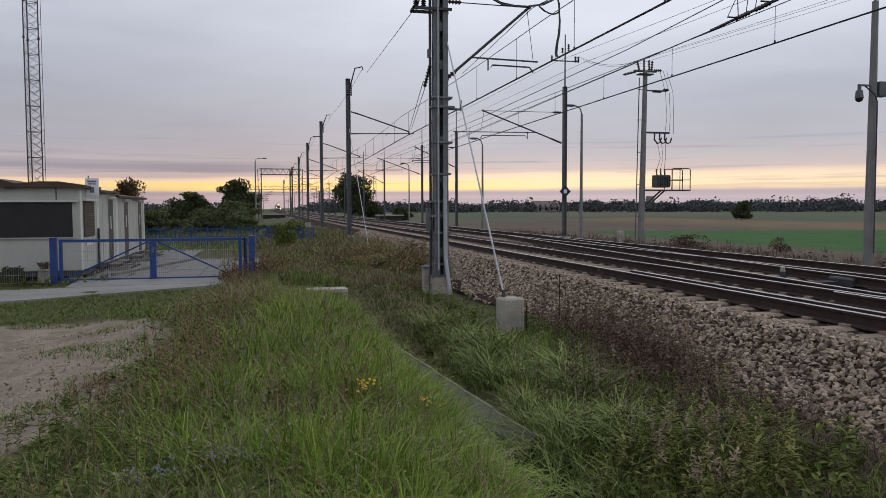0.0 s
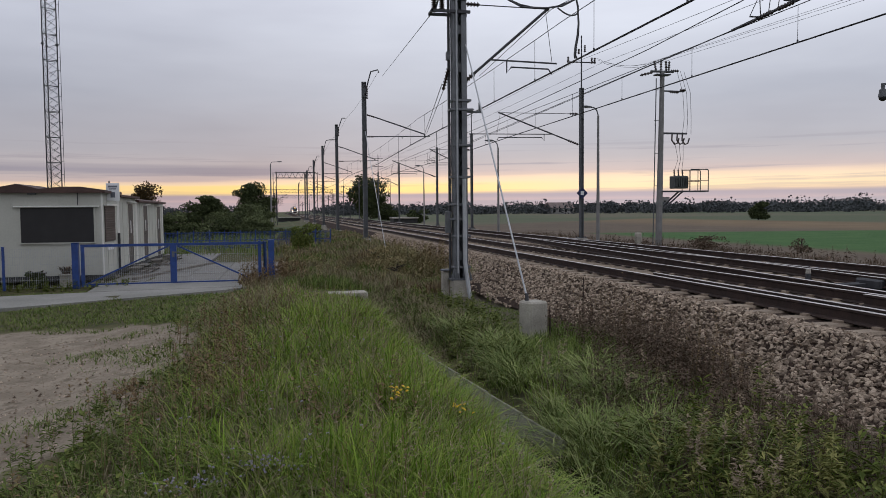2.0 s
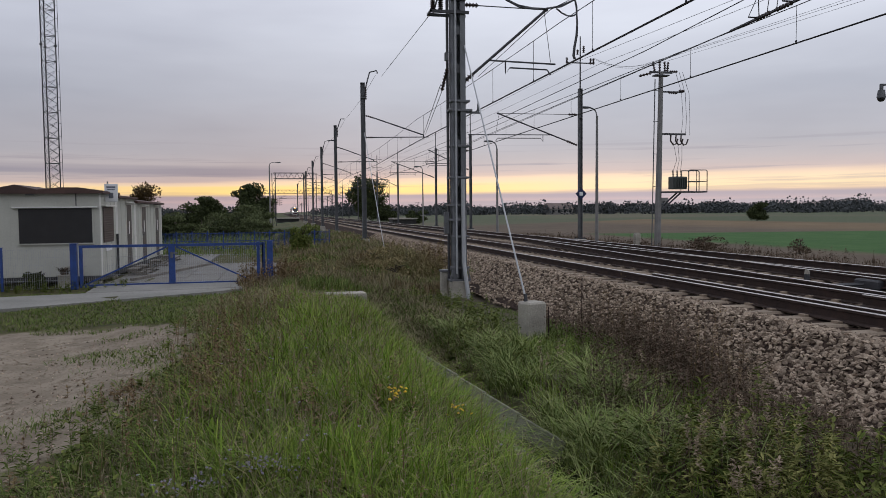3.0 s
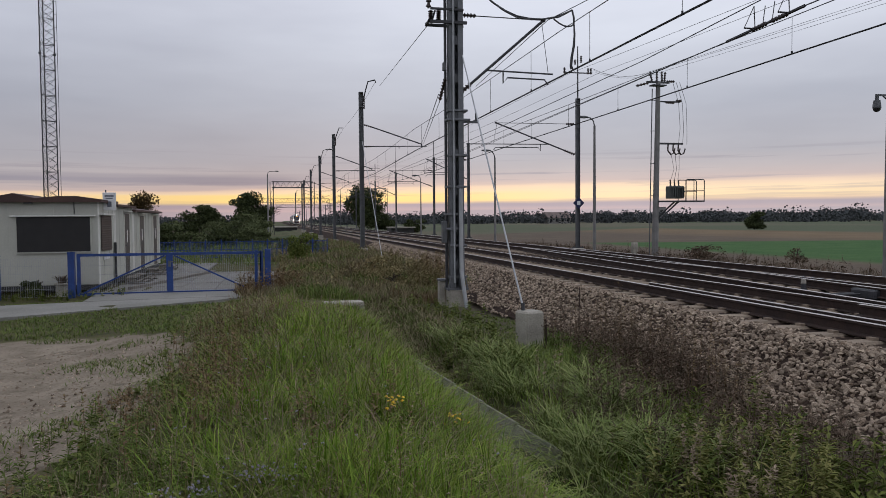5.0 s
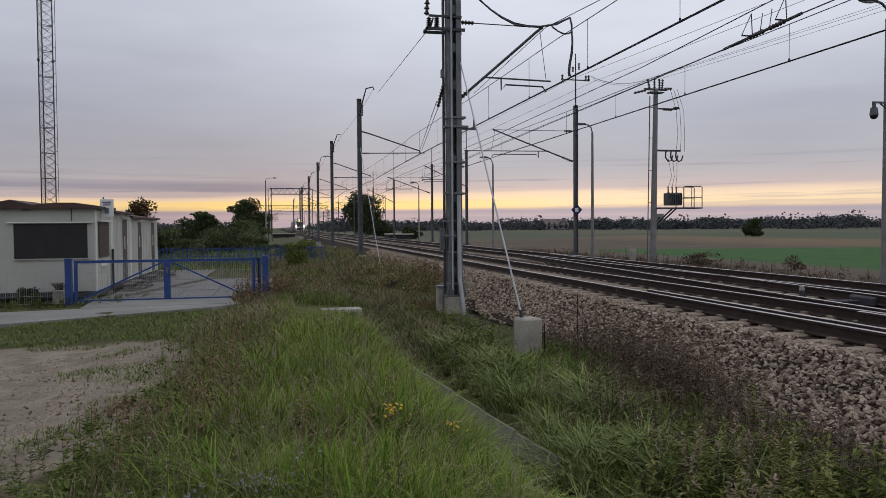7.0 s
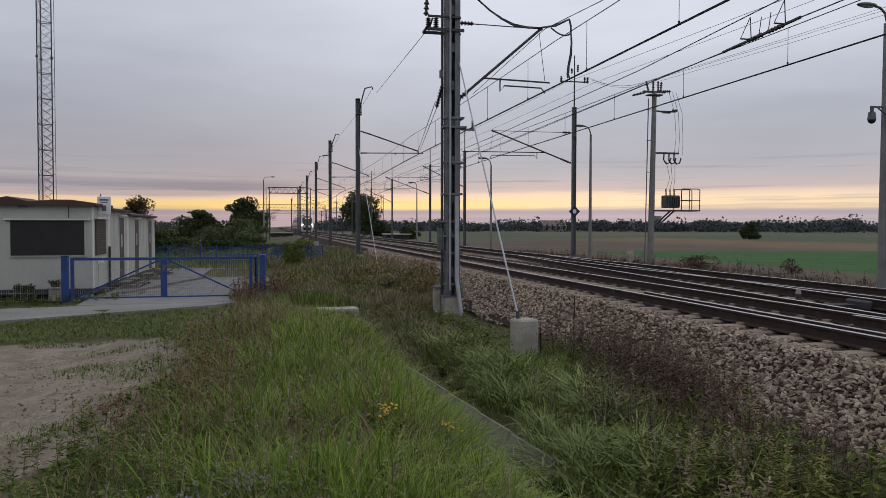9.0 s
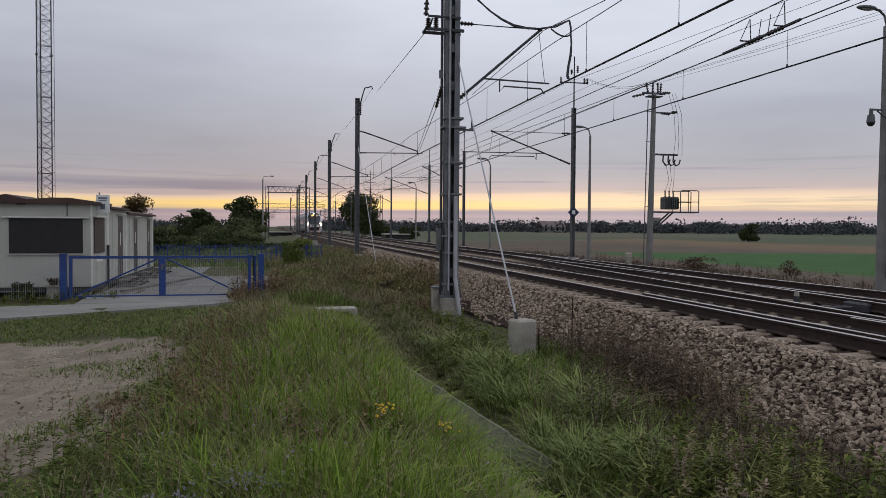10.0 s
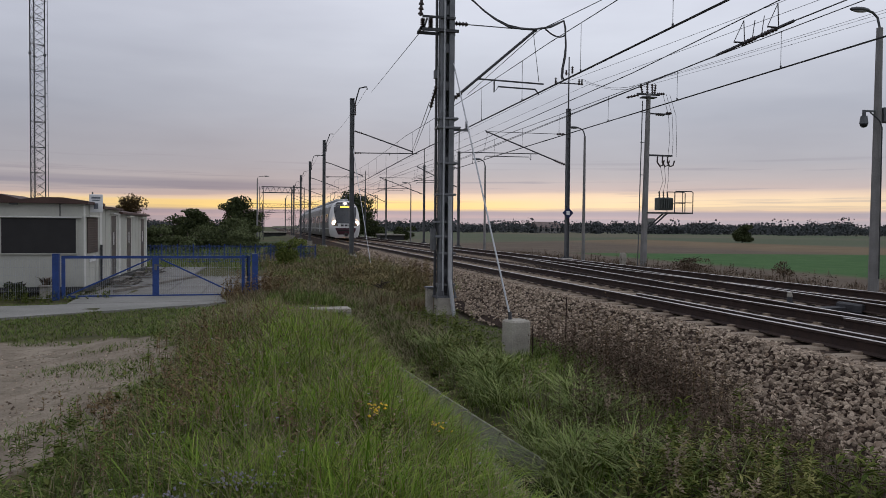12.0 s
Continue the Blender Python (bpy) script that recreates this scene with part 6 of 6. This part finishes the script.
grass("short_grass", x, y, RNG.uniform(0.03, 0.11, len(x)), RNG.uniform(0.005, 0.010, len(x)) * (1 + y / 20), RNG.uniform(0.2, 1.1, len(x)), "grass_dark", "short trodden grass around the bare patch")
x, y = clumped(15000, -9, 3.4, -9, 1.75, 1.0, 0.25, 6)
grass("verge_grass", x, y, RNG.uniform(0.06, 0.24, len(x)), RNG.uniform(0.006, 0.012, len(x)), RNG.uniform(0.2, 1.1, len(x)), "grass_dark", "rough verge grass around the standpoint")
# tufts spreading into the bare patch
tx, ty = [], []
for cx, cy_, r, n in ((-1.9, 10.1, 0.55, 900), (-2.5, 10.4, 0.35, 380), (-1.5, 9.2, 0.45, 600), (-1.8, 7.0, 0.5, 800), (-2.5, 6.6, 0.35, 400), (-1.3, 8.0, 0.5, 700), (-3.3, 8.4, 0.12, 60), (-2.2, 11.7, 0.4, 400)):
    n = n * 6 // 10
    tx.append(cx + RNG.normal(0, r * 0.7, n)), ty.append(cy_ + RNG.normal(0, r * 0.5, n))
x, y = np.concatenate(tx), np.concatenate(ty)
grass("grass_tufts", x, y, RNG.uniform(0.03, 0.11, len(x)), RNG.uniform(0.006, 0.012, len(x)), RNG.uniform(0.3, 1.2, len(x)), "grass_dark", "low weedy tufts creeping over bare earth")
# mound of tall rough growth towards the masts
x, y = clumped(46000, -0.2, 4.5, 19.0, 60, 1.5, 0.2)
x2, y2 = clumped(9000, -1.3, 0.9, 19.3, 30, 1.3, 0.2)
x3, y3 = clumped(15000, 4.1, 5.35, 20.5, 62, 1.4, 0.15)
x, y = np.r_[x, x2, x3], np.r_[y, y2, y3]
keep = ~((x < -0.05) & (y > 20.8) & (y < 21.4)) & ~((x < 0.35) & (y > 21.3) & (y < 37) & (x < -0.4 + 0.02 * y)) & ~on_path(x, y)
x, y = x[keep], y[keep]
pick = 0.5 + 0.75 * patchy(x, y, 0.45, 2) + RNG.normal(0, 0.16, len(x))
for name, sel, mat, h0, h1, label in (("tall_dry_grass", pick > 0.84, "dry", 0.15, 0.48, "tall brown dry weeds beside the railway"), ("bleached_grass", (pick <= 0.84) & (pick > 0.42), "straw", 0.15, 0.45, "pale dead grass beside the railway"),
                                      ("tall_green_grass", pick <= 0.42, "grass_dark", 0.12, 0.42, "tall dull green grass beside the railway")):
    m = int(sel.sum())
    grass(name, x[sel], y[sel], RNG.uniform(h0, h1, m) * np.where(x[sel] > 4.6, 1.25, 1.0), RNG.uniform(0.008, 0.016, m) * (0.6 + y[sel] / 30), RNG.uniform(0.1, 0.8, m), mat, label)
# ditch side
x, y = clumped(20000, 2.7, 4.9, 9.0, 22, 1.2, 0.12)
short = np.where((x > 3.2) & (y > 11.8), 0.5, 1.0)
grass("ditch_grass", x, y, RNG.uniform(0.10, 0.36, len(x)) * short * np.clip(1.5 - y / 14, 0.35, 1), RNG.uniform(0.004, 0.009, len(x)) * (1 + y / 20), RNG.uniform(0.2, 1.1, len(x)), "grass_dark", "rough green grass on the ditch side")
x, y = clumped(6500, 2.0, 3.4, 10.5, 20, 1.1, 0.12)
grass("ditch_dead_grass", x, y, RNG.uniform(0.10, 0.32, len(x)), RNG.uniform(0.004, 0.008, len(x)) * (1 + y / 20), RNG.uniform(0.3, 1.3, len(x)), "straw", "matted dead grass in the ditch")
x, y = clumped(14000, 2.9, 5.0, 1.0, 9.5, 1.1, 0.10)
grass("ditch_undergrowth", x, y, RNG.uniform(0.08, 0.34, len(x)), RNG.uniform(0.004, 0.008, len(x)), RNG.uniform(0.2, 1.3, len(x)), "mug", "dark tangled undergrowth beside the ballast")
x, y = clumped(6500, 2.45, 4.3, 3.5, 10.5, 1.0, 0.12)
x = np.where((y > 7.4) & (x < 2.8), x + 0.35, x)
grass("ditch_green_blades", x, y, RNG.uniform(0.10, 0.32, len(x)), RNG.uniform(0.004, 0.008, len(x)), RNG.uniform(0.3, 1.3, len(x)), "grass", "fresh green blades in the ditch undergrowth")
tx, ty = [], []
for k in range(26):
    cy_ = RNG.uniform(4.9, 11.5)
    cx = 2.80 + RNG.uniform(-0.10, 0.95) * (1 if cy_ < 8.5 else 0.45)
    n = int(RNG.integers(60, 150))
    tx.append(cx + RNG.normal(0, 0.06, n)), ty.append(cy_ + RNG.normal(0, 0.06, n))
for cx, cy_, n in ((2.80, 7.5, 150), (2.72, 7.0, 150), (2.62, 6.5, 130), (2.78, 6.1, 130), (2.5, 5.7, 110), (2.7, 5.2, 110), (2.45, 6.9, 90), (2.95, 6.7, 120), (2.95, 12.6, 130), (3.1, 12.9, 110), (2.85, 13.3, 90), (3.3, 10.2, 140), (3.05, 9.9, 130)):
    tx.append(cx + RNG.normal(0, 0.09, n)), ty.append(cy_ + RNG.normal(0, 0.09, n))
x, y = np.concatenate(tx), np.concatenate(ty)
grass("sedge", x, y, RNG.uniform(0.2, 0.62, len(x)), RNG.uniform(0.006, 0.014, len(x)), RNG.uniform(0.7, 1.6, len(x)), "reed", "drooping pale green sedge clumps in the ditch")
# far side of the railway
x, y = clumped(9000, 14.6, 21, 9, 60, 1.0, 0.25)
grass("field_edge_grass", x, y, RNG.uniform(0.08, 0.32, len(x)), RNG.uniform(0.010, 0.020, len(x)), RNG.uniform(0.2, 0.9, len(x)), "mug", "rough dull grass strip between railway and field")
x, y = clumped(7000, -9, -0.5, 34.5, 75, 1.0, 0.4)
grass("yard_edge_grass", x, y, RNG.uniform(0.15, 0.5, len(x)), RNG.uniform(0.02, 0.04, len(x)), RNG.uniform(0.1, 0.7, len(x)), "grass_dark", "rough grass behind the yard")


def weeds(name, x, y, h, mat, label, leaves=14, leaf=0.06, slim=0.3, stem_w=0.007, top=0.0, droop=0.2):
    """Stemmed plants: a thin stem with leaves or heads set round it."""
    n = len(x)
    z = zs(x, y) - 0.02
    lx, ly = RNG.normal(0, 0.10, n) * h, RNG.normal(0, 0.10, n) * h
    st = np.stack([np.stack([x - stem_w / 2, y, z], 1), np.stack([x + stem_w / 2, y, z], 1), np.stack([x + lx, y + ly, z + h], 1)], 1).reshape(-1, 3)
    fs = (np.arange(n) * 3)[:, None] + np.array([[0, 1, 2]])
    m = n * leaves
    k = np.repeat(np.arange(n), leaves)
    s = RNG.uniform(top, 1.0, m)
    bx_, by_, bz_ = x[k] + lx[k] * s, y[k] + ly[k] * s, z[k] + h[k] * s
    a = RNG.uniform(0, 2 * math.pi, m)
    L = leaf * RNG.uniform(0.5, 1.3, m) * (1.15 - 0.6 * s) * (0.6 + h[k])
    up = RNG.uniform(-droop, 0.7, m) * L
    dx, dy = np.cos(a) * L, np.sin(a) * L
    px, py = -np.sin(a) * L * slim, np.cos(a) * L * slim
    base = np.stack([bx_, by_, bz_], 1)
    tip = np.stack([bx_ + dx, by_ + dy, bz_ + up], 1)
    mid = (base + tip) / 2 + np.stack([0 * px, 0 * px, 0.12 * L], 1)
    off = np.stack([px, py, 0 * px], 1)
    lv = np.stack([base, mid + off, tip, mid - off], 1).reshape(-1, 3)
    fl = 3 * n + (np.arange(m) * 4)[:, None] + np.array([[0, 1, 2, 3]])
    return soup(name, np.concatenate([st, lv]).tolist(), fs.tolist() + fl.tolist(), M[mat], label, "weeds", "stuff")


def spots(centres, n, r):
    c = np.array(centres)
    k = RNG.integers(0, len(c), n)
    return c[k, 0] + RNG.normal(0, r, n), c[k, 1] + RNG.normal(0, r, n)


x, y = spots([(-0.44, 6.8), (-0.7, 6.0), (-0.5, 8.2), (-0.3, 9.5), (-0.9, 10.5), (-0.2, 11.3), (0.2, 5.2), (-0.5, 7.2)], 250, 0.28)
weeds("dock_weeds", x, y, RNG.uniform(0.25, 0.62, len(x)), "dry", "reddish-brown dried dock weeds", 22, 0.045, 0.3, 0.007, 0.35)
x, y = spots([(4.5, 9.3), (4.3, 8.2), (3.9, 7.4), (3.5, 7.1), (4.1, 6.4), (3.6, 5.8), (4.4, 5.6), (4.6, 10.5), (4.6, 11.8), (3.9, 5.0), (4.9, 8.8), (4.8, 9.8), (4.9, 7.4), (4.5, 7.6)], 560, 0.30)
weeds("mugwort", x, y, RNG.uniform(0.25, 0.74, len(x)), "mug", "dark brownish mugwort in the ditch side", 22, 0.055, 0.24)
x, y = spots([(4.7, 9.0), (4.9, 9.8), (4.8, 8.2), (4.95, 10.6), (4.85, 7.6), (4.5, 8.6)], 170, 0.24)
weeds("tall_mugwort", x, y, RNG.uniform(0.45, 0.95, len(x)), "mug", "tall dark mugwort stems overhanging the ballast toe", 26, 0.045, 0.2, 0.007, 0.15)
x, y = spots([(4.8, 9.2), (5.0, 10.0), (4.9, 8.3), (5.05, 10.9), (4.3, 6.8), (4.7, 7.2)], 90, 0.26)
weeds("rusty_stems", x, y, RNG.uniform(0.5, 1.0, len(x)), "dry", "thin rust-brown seed stems over the ballast toe", 16, 0.028, 0.3, 0.006, 0.5)
x, y = spots([(3.0, 5.3), (3.11, 4.5), (3.8, 6.0), (3.4, 4.4), (3.3, 5.9), (4.3, 4.6), (4.0, 5.2), (3.9, 4.3)], 30, 0.36)
weeds("goldenrod", x, y, RNG.uniform(0.2, 0.62, len(x)), "leaf", "leafy green goldenrod stems", 46, 0.13, 0.13, 0.009, 0.1, 0.5)
x, y = spots([(3.15, 4.5), (3.02, 5.3), (3.4, 4.3), (3.5, 5.2), (3.75, 4.6)], 30, 0.16)
weeds("yellow_goldenrod", x, y, RNG.uniform(0.4, 0.66, len(x)), "golden", "pale yellow-green goldenrod tops", 52, 0.085, 0.16, 0.008, 0.25, 0.4)
x, y = spots([(4.2, 5.0), (4.5, 4.4), (4.0, 4.4), (4.4, 5.8), (3.3, 5.2), (3.6, 4.0)], 80, 0.3)
weeds("ditch_broadleaf", x, y, RNG.uniform(0.1, 0.36, len(x)), "leaf", "low broad-leaved weeds beside the ballast toe", 22, 0.10, 0.28)
x, y = clumped(7000, 1.8, 2.9, 12.3, 20, 1.1, 0.14)
grass("ditch_floor_grass", x, y, RNG.uniform(0.06, 0.22, len(x)), RNG.uniform(0.006, 0.012, len(x)) * 1.5, RNG.uniform(0.2, 1.1, len(x)), "grass_dark", "short dull grass on the ditch floor")
x, y = spots([(3.6, 7.2), (3.4, 4.9), (3.37, 4.8), (3.1, 5.1), (3.0, 8.2), (3.5, 6.8), (4.1, 5.8), (2.95, 4.3)], 40, 0.14)
weeds("seed_heads", x, y, RNG.uniform(0.45, 0.72, len(x)), "plume", "pale fluffy seed heads on weeds", 40, 0.045, 0.25, 0.006, 0.7, 0.1)
x, y = spots([(3.2, 12.5), (3.4, 14.2), (3.6, 16.5), (3.0, 10.4), (2.9, 12.0), (3.3, 18.0)], 260, 0.4)
weeds("ditch_weeds", x, y, RNG.uniform(0.15, 0.4, len(x)), "leaf", "low leafy green weeds on the ditch side", 26, 0.09, 0.3)
x, y = RNG.uniform(-1.2, 1.5, 330), near_y(330, 2.5, 16, 1.3)
weeds("meadow_stems", x, y, RNG.uniform(0.35, 0.7, len(x)), "dry", "thin dark dry stems standing in the grass", 7, 0.022, 0.3, 0.006, 0.6)
x, y = RNG.uniform(-1.6, 1.6, 420), near_y(420, 2.0, 12, 1.2)
weeds("meadow_weeds", x, y, RNG.uniform(0.12, 0.34, len(x)), "leaf", "broad-leaved weeds among the grass", 20, 0.085, 0.3)
x, y = spots([(-0.9, 5.2), (-1.3, 6.2), (-0.2, 4.0), (0.3, 6.5), (0.6, 3.6), (-1.0, 4.2), (0.9, 8.0), (0.2, 9.2), (-1.4, 5.0), (1.2, 5.0)], 420, 0.4)
weeds("yarrow_leaves", x, y, RNG.uniform(0.08, 0.3, len(x)), "grass_dark", "low feathery weeds mixed into the grass", 30, 0.075, 0.12, 0.006)
x, y = spots([(0.4, 4.4), (1.0, 6.4), (-0.4, 5.6), (0.0, 7.8), (1.3, 8.8), (0.5, 11.0), (1.0, 3.4)], 900, 0.6)
weeds("straw_stalks", x, y, RNG.uniform(0.3, 0.6, len(x)), "plume", "thin pale seeding grass stalks", 7, 0.03, 0.2, 0.004, 0.75, 0.1)
x, y = spots([(-0.6, 2.9), (-1.5, 4.0), (-2.2, 4.6), (-1.8, 3.2), (-2.6, 5.6), (-1.3, 7.4)], 420, 0.35)
weeds("brown_litter_weeds", x, y, RNG.uniform(0.05, 0.16, len(x)), "dry", "low brown withered weeds at the earth's edge", 18, 0.06, 0.3, 0.006)
x, y = RNG.uniform(0.0, 5.2, 480), 20 + 28 * RNG.uniform(0, 1, 480) ** 1.3
weeds("scrub_weeds", x, y, RNG.uniform(0.3, 0.7, len(x)), "scrub", "brown-green scrub weeds beside the masts", 26, 0.085, 0.3, 0.012)
x, y = RNG.uniform(-1.1, 0.6, 170), RNG.uniform(19.6, 24.0, 170)
weeds("rusty_weeds", x, y, RNG.uniform(0.4, 0.8, len(x)), "dry", "rust-brown weeds against the gate", 30, 0.075, 0.3, 0.012)
x, y = RNG.uniform(15.2, 21, 300), RNG.uniform(14, 48, 300)
weeds("verge_weeds", x, y, RNG.uniform(0.3, 0.7, len(x)), "mug", "dark weeds at the field edge", 22, 0.09, 0.3, 0.014)
x, y = RNG.uniform(-10, -4.0, 160), RNG.uniform(20.4, 21.9, 160)
weeds("fence_weeds", x, y, RNG.uniform(0.1, 0.32, len(x)), "leaf", "low weeds along the mesh fence", 20, 0.09, 0.35, 0.01)


x, y = spots([(4.35, 22.4), (4.1, 23.2), (4.6, 23.8), (4.0, 24.6), (4.5, 21.6), (4.8, 25.2), (4.3, 27.0)], 150, 0.34)
weeds("tall_herbs", x, y, RNG.uniform(0.55, 1.05, len(x)), "scrub", "tall green-brown herbs crowding behind the mast", 34, 0.075, 0.22, 0.012, 0.1)
x, y = spots([(4.5, 21.4), (4.9, 22.6), (4.9, 24.4), (4.7, 23.4)], 70, 0.28)
weeds("herb_heads", x, y, RNG.uniform(0.8, 1.1, len(x)), "dry", "rust-brown seed heads above the herbs", 18, 0.06, 0.35, 0.010, 0.8)


def flower(name, spots_, mat, label, r, hz, heads=14, wide=1.0):
    for sx, sy in spots_:
        t = thing(name, label, "flowers", pose(sx, sy, ground_z(sx, sy)), name + " clumps")
        bm = B()
        for k in range(7):
            px, py, pz = random.uniform(-0.1, 0.1), random.uniform(-0.08, 0.08), hz + random.uniform(-0.05, 0.05)
            beam(bm, (px * 0.3, py * 0.3, -0.02), (px, py, pz), 0.004)
        part("stem", bm, M["leaf"], t)
        bm = B()
        for k in range(heads):
            c = Vector((random.gauss(0, 0.055 * wide), random.gauss(0, 0.045 * wide), hz + random.gauss(0, 0.022)))
            bmesh.ops.create_cone(bm, cap_ends=True, segments=6, radius1=r, radius2=r * 0.3, depth=0.008,
                                  matrix=Matrix.LocRotScale(c, Euler((random.uniform(-0.6, 0.6), random.uniform(-0.6, 0.6), 0)), None))
        part("blossom_head", bm, M[mat], t)


flower("yellow_flowers", [(0.78, 5.25), (1.25, 5.35)], "yellow", "bright yellow wildflower clump in the grass", 0.014, 0.28)
flower("aster_flowers", [(-0.56, 3.93), (-0.50, 4.0), (-0.16, 4.05), (-0.08, 4.0), (-0.22, 4.1)], "lilac", "pale lilac aster clump in the grass", 0.009, 0.24, 24, 1.4)
wx, wy = RNG.uniform(-0.9, 1.6, 90), near_y(90, 4, 13, 1.2)
V, F = [], []
for a, b in zip(wx, wy):
    z, i = ground_z(a, b) + RNG.uniform(0.22, 0.4), len(V)
    for k in range(6):
        V.append((a + 0.012 * math.cos(k * 1.047), b + 0.012 * math.sin(k * 1.047), z + 0.006 * (k % 2)))
    F += [tuple(range(i, i + 6))]
soup("daisies", V, F, M["lilac"], "scattered small white flower heads in the grass", "flowers", "stuff")


# planter and shrub by the cabin wall
pl = thing("planter", "white square concrete planter with a spiky plant", "planter", pose(-5.75, 21.75, 0.0))
bm = B()
bx(bm, (0, 0, 0.16), (0.28, 0.28, 0.34), bevel=0.02)
bx(bm, (0, 0, 0.345), (0.34, 0.34, 0.05), bevel=0.012)
part("pot", bm, M["concrete"], pl)
n = 90
v, f = blade_mesh(RNG.normal(0, 0.05, n), RNG.normal(0, 0.05, n), np.full(n, 0.34), RNG.uniform(0.16, 0.36, n), np.full(n, 0.035), RNG.uniform(0.4, 1.2, n))
soup("foliage", v.tolist(), f, M["mug"], "", "", "", pl)
tree(-6.45, 21.75, 0.62, 0.36, 0.32, 41, "small rounded dark evergreen shrub by the fence", mat="crown", lobes=10, n=5000, size=0.035, low=0.0, name="bush")


# ballast stones
def stone_shape(seed, mat):
    """Angular crushed stone: hull of a few scattered points."""
    bm = B()
    r = random.Random(seed)
    for k in range(11):
        d = Vector((r.gauss(0, 1), r.gauss(0, 1), r.gauss(0, 1))).normalized() * r.uniform(0.85, 1.1)
        bm.verts.new((d.x * 1.25, d.y * 0.95, d.z * 0.75))
    res = bmesh.ops.convex_hull(bm, input=bm.verts)
    bmesh.ops.delete(bm, geom=list({v for v in bm.verts if not v.link_faces}), context="VERTS")
    bmesh.ops.triangulate(bm, faces=bm.faces)
    me = bpy.data.meshes.new("ballast_stone")
    bm.to_mesh(me)
    bm.free()
    me.materials.append(mat)
    return me


SHAPES = [stone_shape(k, M["stone_one"]) for k in range(8)]


def scatter_stones():
    """Loose stones over the shoulder and between the rails: the nearest ones singly."""
    rng = np.random.default_rng(5)
    n = 38000
    y = 1.5 + 46 * rng.uniform(0, 1, n) ** 1.9
    x = rng.uniform(4.75, 6.40, n)
    edge = 5.0 + 0.3 * np.array([noise.noise((0.0, float(b) * 0.6, 2.0)) for b in y])
    keep = (x > edge) | (rng.uniform(0, 1, n) < 0.10)
    x, y = x[keep], y[keep]
    x, y = np.r_[x, rng.uniform(4.95, 6.45, 3500)], np.r_[y, rng.uniform(-9, 1.6, 3500)]
    m = 9000
    x = np.r_[x, rng.uniform(6.2, 13.8, m)]
    y = np.r_[y, 2 + 40 * rng.uniform(0, 1, m) ** 1.6]
    on_sleeper = (x > 6.27) & (np.abs(((y + 6.0 + 0.3) % 0.6) - 0.3) < 0.15) & (rng.uniform(0, 1, len(x)) < np.where(x < 6.6, 0.55, 0.9))
    x, y = x[~on_sleeper], y[~on_sleeper]
    s = rng.triangular(0.015, 0.027, 0.052, len(x)) * np.where(y > 20, 1.35, 1.0)
    single = np.where((x < 6.1) & (x > 4.8) & (y > 4.2) & (y < 7.5))[0][:300]
    mask = np.ones(len(x), bool)
    mask[single] = False
    for i in single:
        o = new("ballast_stone", SHAPES[i % 8])
        o.parent = ballast
        o.matrix_basis = Matrix.LocRotScale((x[i], y[i], bed_z(x[i]) + 0.012), Euler(rng.uniform(0, 6.28, 3)), (s[i],) * 3)
    x, y, s = x[mask], y[mask], s[mask]
    N = len(x)
    spin = rng.uniform(0, math.pi, N)
    q = np.stack([np.cos(spin), rng.normal(0, 0.24, N), rng.normal(0, 0.24, N), np.sin(spin)], 1)
    q /= np.linalg.norm(q, axis=1, keepdims=True)
    w, a, b, c = q.T
    R = np.stack([np.stack([1 - 2 * (b * b + c * c), 2 * (a * b - c * w), 2 * (a * c + b * w)], 1),
                  np.stack([2 * (a * b + c * w), 1 - 2 * (a * a + c * c), 2 * (b * c - a * w)], 1),
                  np.stack([2 * (a * c - b * w), 2 * (b * c + a * w), 1 - 2 * (a * a + b * b)], 1)], 1)
    z = np.interp(x, BED_X, BED_Z) + 0.010 - np.where(x > 6.45, 0.02, 0)
    pos = np.stack([x, y, z], 1)
    kind = rng.integers(0, 8, N)
    verts, faces, off = [], [], 0
    for k, me in enumerate(SHAPES):
        pick = kind == k
        shp = np.array([v.co for v in me.vertices])
        tri = np.array([list(p.vertices) for p in me.polygons])
        v = np.einsum("nij,kj->nki", R[pick], shp) * s[pick][:, None, None] + pos[pick][:, None, :]
        m = pick.sum()
        faces += ((np.arange(m) * len(shp))[:, None, None] + tri[None] + off).reshape(-1, 3).tolist()
        verts.append(v.reshape(-1, 3))
        off += m * len(shp)
    soup("loose_stones", np.concatenate(verts).tolist(), faces, M["stone"], "", "", "stuff", ballast)


scatter_stones()
# gravel bits on the bare earth
rng = np.random.default_rng(8)
V, F = [], []
tet = np.array([(1, 0, 0), (-0.6, 0.9, 0), (-0.6, -0.8, 0), (0, 0, 0.9)])
for k in range(5200):
    a, b = rng.uniform(-6.5, -0.8), 2.0 + 10 * rng.uniform() ** 1.3
    r = rng.triangular(0.005, 0.010, 0.034)
    t = rng.uniform(0, 6.28)
    i, z = len(V), ground_z(a, b) - 0.002
    for p in tet:
        V.append((a + r * (p[0] * math.cos(t) - p[1] * math.sin(t)), b + r * (p[0] * math.sin(t) + p[1] * math.cos(t)), z + r * p[2]))
    F += [(i, i + 1, i + 3), (i + 1, i + 2, i + 3), (i + 2, i, i + 3)]
soup("loose_gravel", V, F, M["stone"], "scattered gravel on bare earth", "gravel", "stuff")


def motions():
    # the train runs towards the camera at a steady 32 m/s
    walk(train, [(k * 0.5, pose(7.555, 72.0 + 32.0 * (12.0 - k * 0.5), RAIL_Z)) for k in range(25)])


motions()
